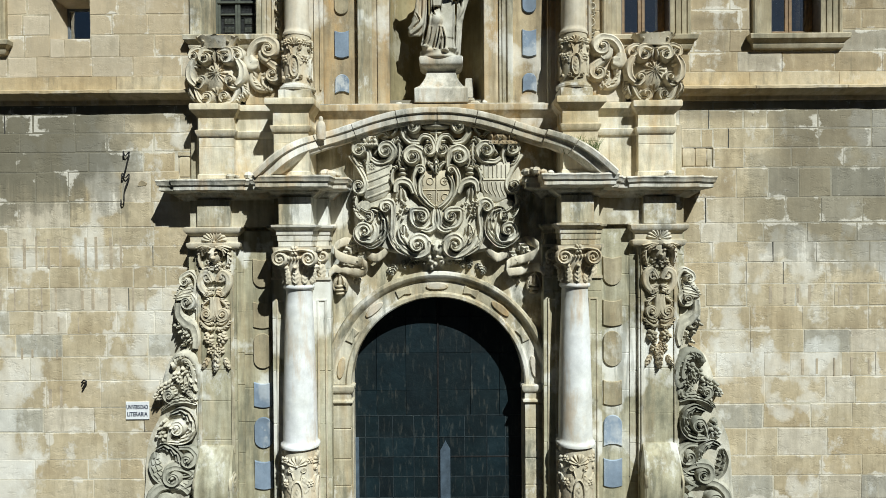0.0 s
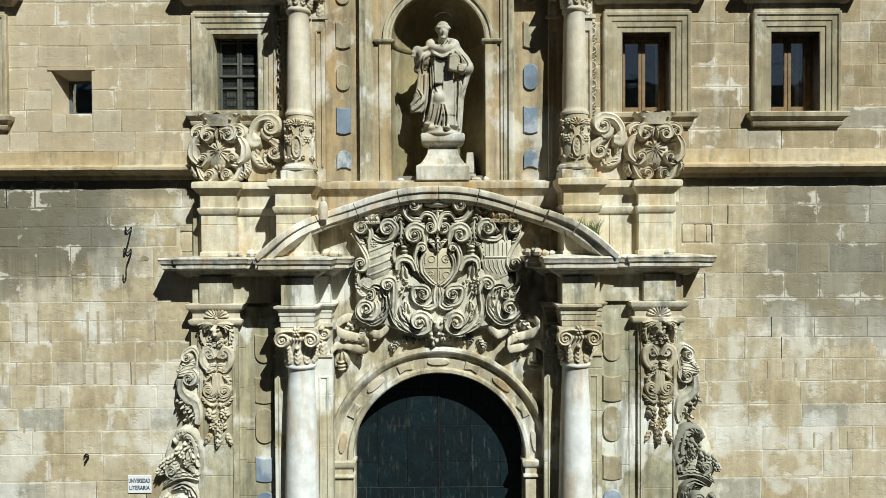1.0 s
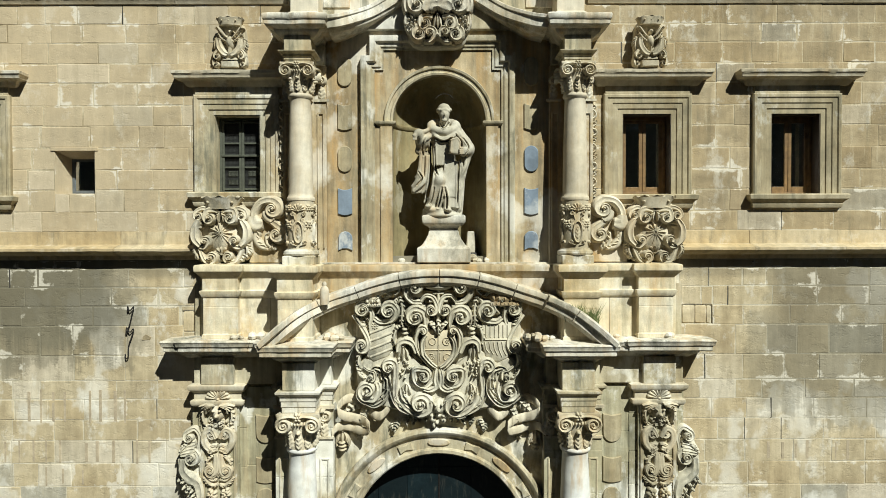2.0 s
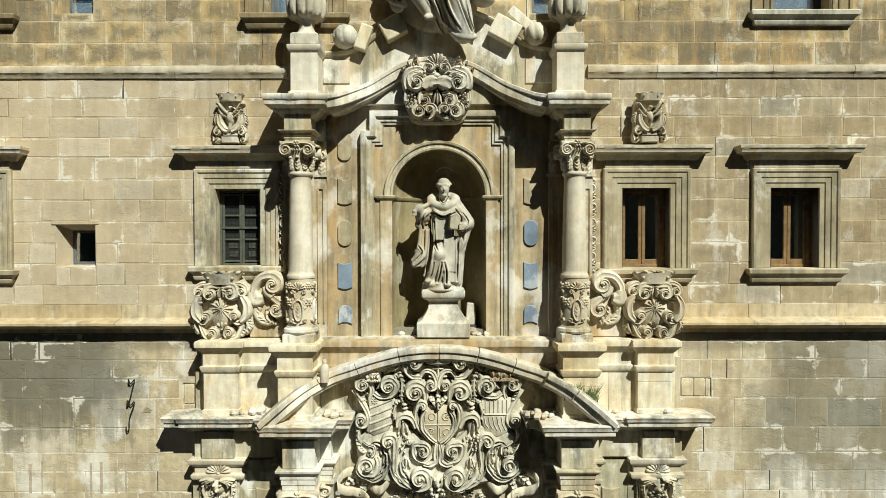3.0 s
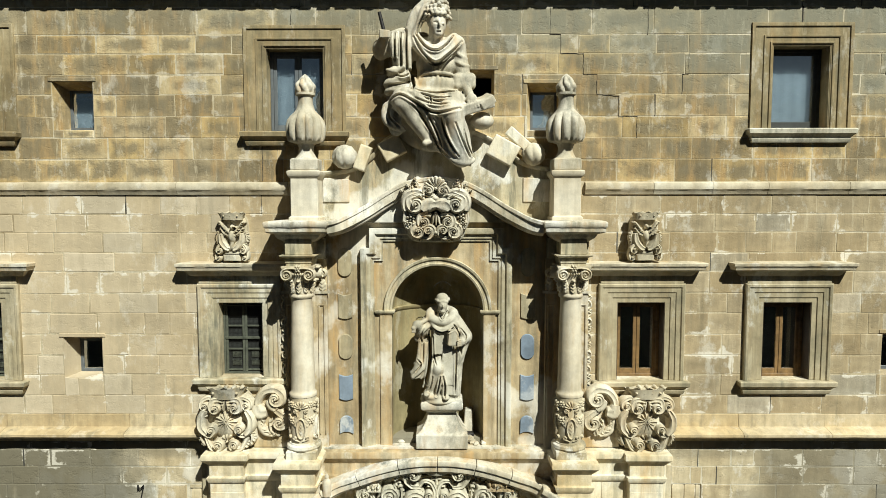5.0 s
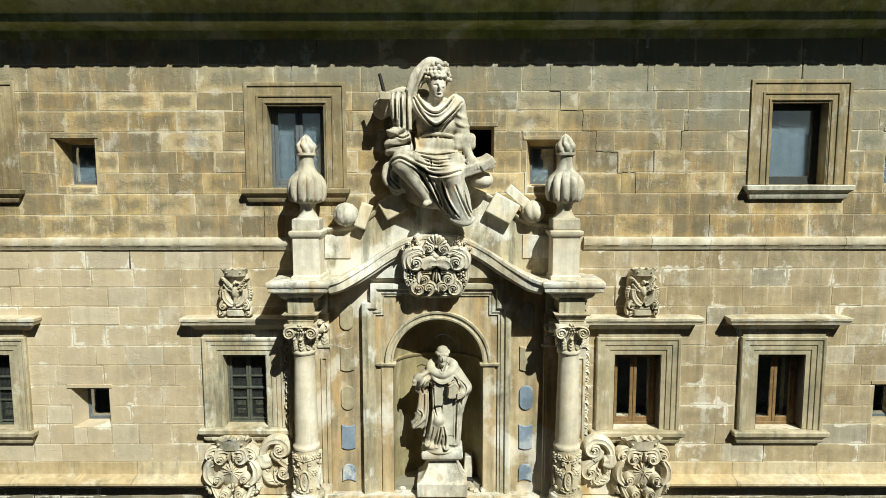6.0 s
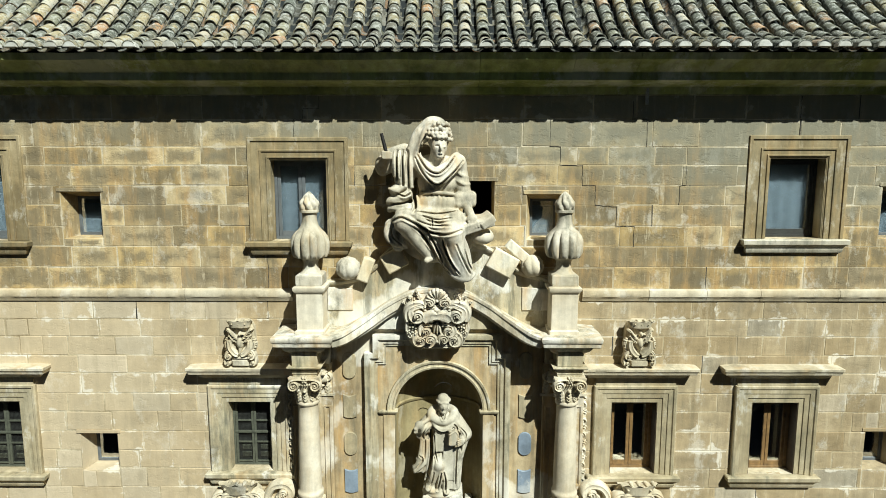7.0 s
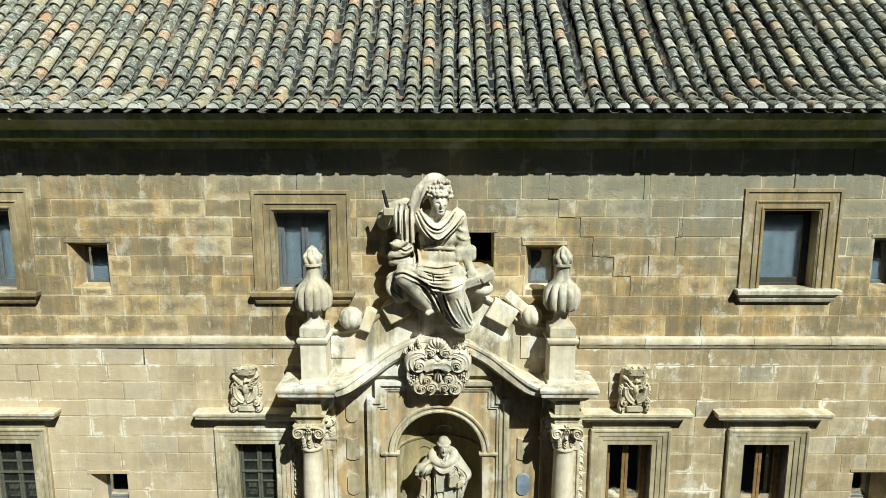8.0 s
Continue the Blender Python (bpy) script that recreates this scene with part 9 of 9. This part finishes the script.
    c.limb(X(225, 215, -0.24), X(130, 240, -0.22), 0.13, 0.12, 0.06, 0, 0, 0, 0, (1, 0.7, 1))
    c.egg(X(112, 292, -0.32), (0.125, 0.13, 0.165), 0.05)
    c.limb(X(118, 285, -0.40), X(140, 255, -0.54), 0.10, 0.07, 0.04)
    c.egg(X(140, 246, -0.57), (0.085, 0.06, 0.055), 0.03)
    for q in range(4):
        c.limb(X(122, 232 + 10 * q, -0.62), X(164, 236 + 9 * q, -0.62), 0.021, 0.020, 0.010)
    # sleeve hanging from it in a few long deep folds
    c.limb(X(235, 290, -0.38), X(225, 385, -0.40), 0.17, 0.13, 0.05, 0, 0, 0, 0, (1.15, 0.8, 1))
    for u0, u1, v1, r in ((178, 178, 345, 0.052), (205, 208, 380, 0.056), (232, 238, 400, 0.056), (262, 268, 405, 0.052)):
        c.fold([X(u0 + 4, 228, -0.47), X(u0, 290, -0.55), X(u1, v1, -0.52)], r, 0.03, 0.025)
    # bunched mantle at the hip
    for u, v, r in ((182, 415, 0.10), (215, 408, 0.09), (165, 470, 0.10), (205, 460, 0.12), (240, 440, 0.10), (160, 510, 0.075), (215, 510, 0.11)):
        c.egg(X(u, v, -0.46), (r * 1.15, r, r * 0.8), 0.03, 0.5)
    c.fold([X(150, 412, -0.52), X(190, 425, -0.58), X(235, 405, -0.56)], 0.045, 0.03, 0.02)
    c.fold([X(142, 480, -0.50), X(185, 470, -0.58), X(250, 455, -0.58)], 0.05, 0.03, 0.02)
    c.fold([X(150, 510, -0.50), X(200, 515, -0.58), X(270, 500, -0.60)], 0.05, 0.03, 0.02)
    # arm resting on the book: bare upper arm, rolled cuff, hand
    c.limb(X(512, 290, -0.38), X(545, 440, -0.42), 0.13, 0.115, 0.05)
    c.fold([X(500, 320, -0.50), X(530, 345, -0.52), X(560, 350, -0.44)], 0.03, 0.03, 0.03)
    c.fold([X(505, 370, -0.50), X(540, 390, -0.53), X(572, 385, -0.44)], 0.03, 0.03, 0.03)
    for q in range(3):
        c.limb(X(512, 452 + 17 * q, -0.50), X(580, 446 + 17 * q, -0.46), 0.085, 0.085, 0.012)
    c.limb(X(552, 490, -0.50), X(580, 555, -0.62), 0.08, 0.06, 0.02)
    c.egg(X(584, 572, -0.66), (0.085, 0.05, 0.085), 0.02, -0.2)
    for q in range(4):
        c.limb(X(566 + 14 * q, 588, -0.69), X(572 + 15 * q, 626 - 5 * q, -0.68), 0.021, 0.017, 0.009)
    # open book lying aslant on the lap and the stone below it
    c.slab(X(608, 590, -0.56), (0.27, 0.13, 0.085), 0.008, 0.30, 0.35, 0.15, 0.02)
    c.slab(X(655, 572, -0.55), (0.13, 0.13, 0.07), 0.008, 0.62, 0.35, 0.15, 0.02)
    c.egg(X(640, 650, -0.40), (0.19, 0.16, 0.14), 0.05)
    # thighs and shins under heavy smooth cloth
    c.limb(X(370, 560, -0.40), X(236, 590, -0.70), 0.21, 0.175, 0.06)
    c.limb(X(236, 595, -0.70), X(352, 745, -0.54), 0.165, 0.09, 0.05)
    c.limb(X(450, 570, -0.42), X(478, 650, -0.72), 0.21, 0.18, 0.06)
    c.limb(X(480, 655, -0.72), X(535, 840, -0.50), 0.175, 0.17, 0.05)
    c.limb(X(420, 640, -0.55), X(470, 790, -0.46), 0.14, 0.13, 0.06)
    # mantle across the lap: one broad apron with a heavy lower roll
    c.limb(X(250, 545, -0.56), X(500, 570, -0.60), 0.15, 0.15, 0.06, 0, 0, 0, 0, (1, 0.9, 1))
    c.fold([X(165, 585, -0.58), X(215, 545, -0.74), X(290, 560, -0.78), X(345, 600, -0.78), X(430, 622, -0.76), X(525, 600, -0.66)], 0.065, 0.03, 0.03)
    c.fold([X(190, 540, -0.60), X(260, 530, -0.72), X(350, 560, -0.76), X(440, 580, -0.74), X(520, 570, -0.64)], 0.05, 0.03, 0.04)
    # end of the mantle hanging at the side
    c.limb(X(165, 600, -0.50), X(195, 700, -0.46), 0.12, 0.10, 0.05, 0, 0, 0, 0, (1.1, 0.7, 1))
    c.fold([X(165, 575, -0.58), X(135, 620, -0.58), X(150, 680, -0.56), X(235, 714, -0.54)], 0.055, 0.03, 0.025)
    c.fold([X(195, 600, -0.64), X(175, 645, -0.62), X(200, 700, -0.57)], 0.045, 0.03, 0.025)
    c.fold([X(225, 640, -0.66), X(215, 680, -0.62), X(240, 712, -0.57)], 0.04, 0.03, 0.025)
    # long falls of cloth over the shins
    for pts, r in ((((270, 640), (330, 690), (380, 760)), 0.04), (((330, 620), (390, 700), (425, 790)), 0.05), (((355, 610), (420, 690), (455, 800), (500, 862)), 0.055), (((470, 690), (500, 780), (545, 860)), 0.045), (((520, 650), (560, 730), (585, 850)), 0.05), (((500, 760), (530, 830), (580, 866)), 0.045)):
        n = len(pts)
        c.fold([X(u, v, -0.82 + 0.0016 * (v - 640) + 0.0009 * abs(u - 470)) for u, v in pts], r, 0.03, 0.03)
    # foot and hem
    c.limb(X(372, 765, -0.54), X(345, 786, -0.62), 0.062, 0.045, 0.02)
    c.fold([X(440, 800, -0.52), X(500, 868, -0.58), X(560, 878, -0.58), X(595, 850, -0.46)], 0.07, 0.03, 0.03)
    V = lambda *p: [(o - 1.235 + 0.00309 * a, 16.05 - 0.00319 * (b - 60) + 0.02) for a, b in p]
    w, d = 0.012, 0.036
    for line, kw, kd in (
        (((345, 150), (318, 200), (300, 262)), 1, 1.2), (((190, 225), (192, 300), (192, 370)), 1.3, 1.6), (((220, 225), (222, 310), (224, 400)), 1.3, 1.6), (((250, 230), (250, 320), (252, 410)), 1.3, 1.6),
        (((290, 262), (330, 340), (400, 396), (470, 350), (536, 280)), 1.0, 1.6), (((300, 250), (350, 318), (404, 340), (450, 312), (490, 258)), 1.1, 1.8),
        (((270, 420), (290, 500), (280, 530)), 1.3, 2.0), (((300, 528), (400, 540), (505, 528)), 1.0, 1.3),
        (((180, 572), (225, 556), (300, 592), (370, 632), (440, 640), (525, 620)), 1.3, 2.0), (((340, 610), (396, 710), (432, 800)), 1.2, 1.8), (((320, 650), (380, 730), (420, 800), (470, 850)), 1.1, 1.5),
        (((300, 570), (380, 596), (470, 596)), 1.0, 1.0), (((430, 660), (450, 740), (500, 830)), 1.0, 1.2), (((500, 690), (540, 780), (575, 850)), 1.0, 1.2), (((160, 620), (170, 660), (215, 700)), 1.0, 1.4), (((375, 560), (378, 590), (372, 600)), 0.7, 1.2), (((205, 240), (208, 300), (207, 360)), 0.8, 1.2), (((236, 240), (238, 310), (240, 400)), 0.8, 1.2), (((440, 700), (470, 780), (520, 850)), 0.8, 1.2), (((545, 720), (565, 790), (590, 840)), 0.8, 1.2), (((280, 600), (330, 650), (370, 720)), 0.9, 1.2), (((330, 548), (400, 566), (480, 560)), 0.8, 1.0), (((190, 440), (230, 455), (262, 440)), 1.0, 1.3), (((160, 495), (210, 492), (262, 480)), 1.0, 1.3)):
        c.crease(V(*line), w * kw, d * kd)
    def rod(g):
        g.lathe(0, 0, [(0.028, 0), (0.03, 0.2), (0.026, 0.42)], 8, mi=1)
        n = 24
        m = Matrix.Translation((o - 0.78, -0.58, 15.40)) @ Euler((0, -0.24, 0)).to_matrix().to_4x4()
        g.v[-n:] = [tuple(m @ Vector(p)) for p in g.v[-n:]]
    return c.geo(rod)


tagged(part("statue", niche_statue(), [NICHE_FIGURE, IRON], angle=70), "pale stone statue of a robed standing figure with a book", "statue")
tagged(part("statue", seated_statue(), [STATUE_STONE, IRON], angle=70), "pale stone statue of a seated draped figure on the gable", "statue")

# ---- cracks that run along the joints of the upper wall ----
def wall_crack(line, label):
    t = thing("wall_crack", (line[0][0], 0, line[-1][1]), label, "crack", "wall cracks")
    rc = random.Random(int(abs(line[0][0]) * 100))
    for (xa, za), (xb, zb) in zip(line[:-1], line[1:]):
        n = 5
        pts = [(xa + (xb - xa) * i / n + rc.uniform(-0.007, 0.007), za + (zb - za) * i / n + rc.uniform(-0.007, 0.007)) for i in range(n + 1)]
        bit("open_joint", Geo().stroke(pts, [rc.uniform(0.006, 0.014) for _ in pts], -0.006, 0.008, 3), CORE, t)


wall_crack([(1.84, 16.06), (1.84, 15.61), (2.02, 15.61), (2.02, 15.30), (2.40, 15.30), (2.40, 14.96), (2.63, 14.96), (2.63, 14.63), (3.0, 14.60), (3.0, 14.27), (3.31, 14.27), (3.31, 13.92)], "dark stepped crack along the joints of the upper wall")
wall_crack([(3.21, 16.36), (3.21, 16.06), (3.46, 16.06), (3.46, 15.61)], "dark open joint in the upper wall")
wall_crack([(4.15, 15.30), (4.15, 14.96), (4.05, 14.96), (4.05, 14.63)], "dark open joint in the upper wall")
wall_crack([(-2.02, 16.44), (-2.02, 16.24), (-2.30, 16.24), (-2.30, 16.06), (-2.45, 16.06), (-2.45, 15.72)], "dark stepped crack running up from the window lintel")
wall_crack([(6.0, 16.44), (6.0, 16.06), (6.0, 15.81)], "dark open joint above the upper window")
wall_crack([(-2.97, 13.81), (-2.97, 13.56), (-2.98, 13.2)], "dark open joint beside the urn")

# ---- small things on the wall ----
sign = thing("wall_sign", (-5.085, -0.02, 3.46), "small white tile sign with dark lettering on the wall", "sign")
bit("tile_plate", Geo().plate([(-5.28, 3.46), (-4.89, 3.46), (-4.89, 3.755), (-5.28, 3.755)], -0.028, 0.01, 0.006), TILE_WHITE, sign)
for word, z, wid in (("UNIVERSIDAD", 3.635, 0.355), ("LITERARIA", 3.515, 0.335)):
    cu = bpy.data.curves.new("lettering", "FONT")
    cu.body, cu.size, cu.extrude, cu.align_x = word, 0.10, 0.001, "CENTER"
    cu.materials.append(INK)
    ob = new("lettering", cu)
    ob.matrix_world = pose(-5.085, -0.030, z, 90, 0, 0)
    bpy.context.view_layer.update()
    ob.scale.x = wid / max(ob.dimensions.x, 0.01)
    cu.offset = 0.0025
    under(sign, ob)


def tube(pts, r, seg=8):
    """A bent round bar through places in space."""
    p = [Vector(q) for q in pts]
    rows = []
    for i, q in enumerate(p):
        d = (p[min(i + 1, len(p) - 1)] - p[max(i - 1, 0)]).normalized()
        e = d.orthogonal().normalized()
        f = d.cross(e)
        rows.append([q + (e * math.cos(a) + f * math.sin(a)) * r for a in [2 * math.pi * k / seg for k in range(seg)]])
    return Geo().grid(rows, close_u=True, cap=True)


def flat_bar(pts, r):
    return tube([(x, y, z) for (x, z), y in zip(curve(pts, 6), [-0.05] * 999)], r)


tagged(part("iron_hook", flat_bar([(-5.25, 7.86), (-5.25, 7.94), (-5.22, 7.86), (-5.15, 7.93), (-5.17, 7.84), (-5.23, 7.60), (-5.28, 7.48), (-5.27, 7.58), (-5.22, 7.50), (-5.16, 7.56), (-5.17, 7.48), (-5.24, 7.28), (-5.25, 7.10), (-5.29, 7.06), (-5.30, 7.14)], 0.010), IRON), "bent black iron hook bar fixed to the wall", "hook")
tagged(part("iron_hook", flat_bar([(-6.00, 4.08), (-5.96, 4.13), (-5.92, 4.10), (-5.96, 4.03), (-5.99, 3.98)], 0.013), IRON), "small bent black iron hook in the wall", "hook")
# Low dark discs paint in the shade inside two worn holes.
for x, z in ((5.23, 8.66), (5.22, 8.47)):
    tagged(part("wall_hole_shade", Geo().dome(x, z, 0.04, 0.045, 0.0, 0.006, 10, 2), CORE), "dark disc painting the shade of a worn wall hole", "hole")
tagged(part("mortar_patch", Geo().plate([(-5.04, 7.36), (-4.9, 7.37), (-4.88, 7.41), (-4.97, 7.46), (-5.02, 7.42)], -0.012, 0.01, 0.004), MORTAR), "whitish filler patch on the wall", "patch")
tagged(part("drain_spout", tube([(3.42, -0.05, 16.30), (3.42, -0.055, 16.45), (3.42, -0.05, 16.56)], 0.03), LEAD), "short grey lead pipe on the wall under the eave", "drainpipe")


# tufts of grass on the cornice
def tuft(x, y, z, h, n, seed):
    rg, g = random.Random(seed), Geo()
    for _ in range(n):
        a, l = rg.uniform(0, 6.28), h * rg.uniform(0.4, 1.0)
        bx, by = x + rg.gauss(0, 0.05), y + rg.gauss(0, 0.03)
        tip = (bx + math.cos(a) * l * rg.uniform(0.1, 0.6), by + math.sin(a) * l * 0.3, z + l)
        mid = ((bx + tip[0]) / 2 - 0.01, (by + tip[1]) / 2, z + 0.6 * l)
        w = 0.0055
        g.add([(bx - w, by, z - 0.02), (bx + w, by, z - 0.02), (mid[0] + w, mid[1], mid[2]), (mid[0] - w, mid[1], mid[2]), tip], [(0, 1, 2, 3), (3, 2, 4)])
    return tagged(part("grass_tuft", g, GRASS, smooth=False), "wispy dry grass tuft growing on the stone cornice", "grass", "grass tufts", "stuff")


tuft(AX + 2.40, -0.72, 7.60, 0.46, 150, 1)
tuft(AX + 2.18, -0.74, 7.76, 0.30, 70, 2)

# faded painted strokes, no longer legible, as plain upright bars
rb = random.Random(4)
for x0, z, h, n, step in ((-7.35, 5.96, 0.58, 12, 0.20), (-7.35, 5.28, 0.40, 12, 0.22), (-6.72, 4.90, 0.32, 3, 0.33), (-7.03, 4.47, 0.22, 4, 0.20), (-6.80, 3.65, 0.38, 3, 0.20), (5.51, 5.30, 0.34, 7, 0.22), (5.45, 4.11, 0.34, 7, 0.28)):
    for k in range(n):
        x = x0 + step * k + rb.uniform(-0.03, 0.03)
        if rb.random() < 0.2:
            continue
        w = rb.uniform(0.025, 0.05)
        ob = part("painted_bar", Geo().box(x, x + w, -0.0068, 0.004, z + rb.uniform(0, 0.04), z + h - rb.uniform(0, 0.06)), PAINT_RED, smooth=False)
        tagged(ob, "faded brown painted bar on the wall", "paint mark", "faded painted marks")


# ---- masonry and tiles last ----
rng = random.Random(21)
LOW_LINES = [0, 0.42, 0.84, 1.25, 1.66, 2.05, 2.45, 2.78, 3.24, 3.65, 4.11, 4.51, 4.89, 5.28, 5.66, 6.02, 6.36, 6.68, 7.10, 7.60, 7.93, 8.25, 8.56, 8.70]
LOW_COURSES = [b - a for a, b in zip(LOW_LINES[:-1], LOW_LINES[1:])]
TOP_LINES = [13.18, 13.56, 13.92, 14.27, 14.63, 14.96, 15.30, 15.61, 16.06, 16.46]
TOP_COURSES = [b - a for a, b in zip(TOP_LINES[:-1], TOP_LINES[1:])]
ashlar(rng, wall_lower, LOW_COURSES, 0.0, [(AX - 4.05, AX + 4.05, -1, 9)] + BROKEN, STONE_LOW)
ashlar(rng, wall_middle, heights(rng, 3.78, 0.29, 0.38), 9.185, MID_OPEN + [(AX - 1.9, AX + 1.9, 8, 13)], STONE_MID)
ashlar(rng, wall_upper, TOP_COURSES, 13.18, TOP_OPEN, STONE_TOP, wmin=0.5, wmax=1.18)
lay_roof()
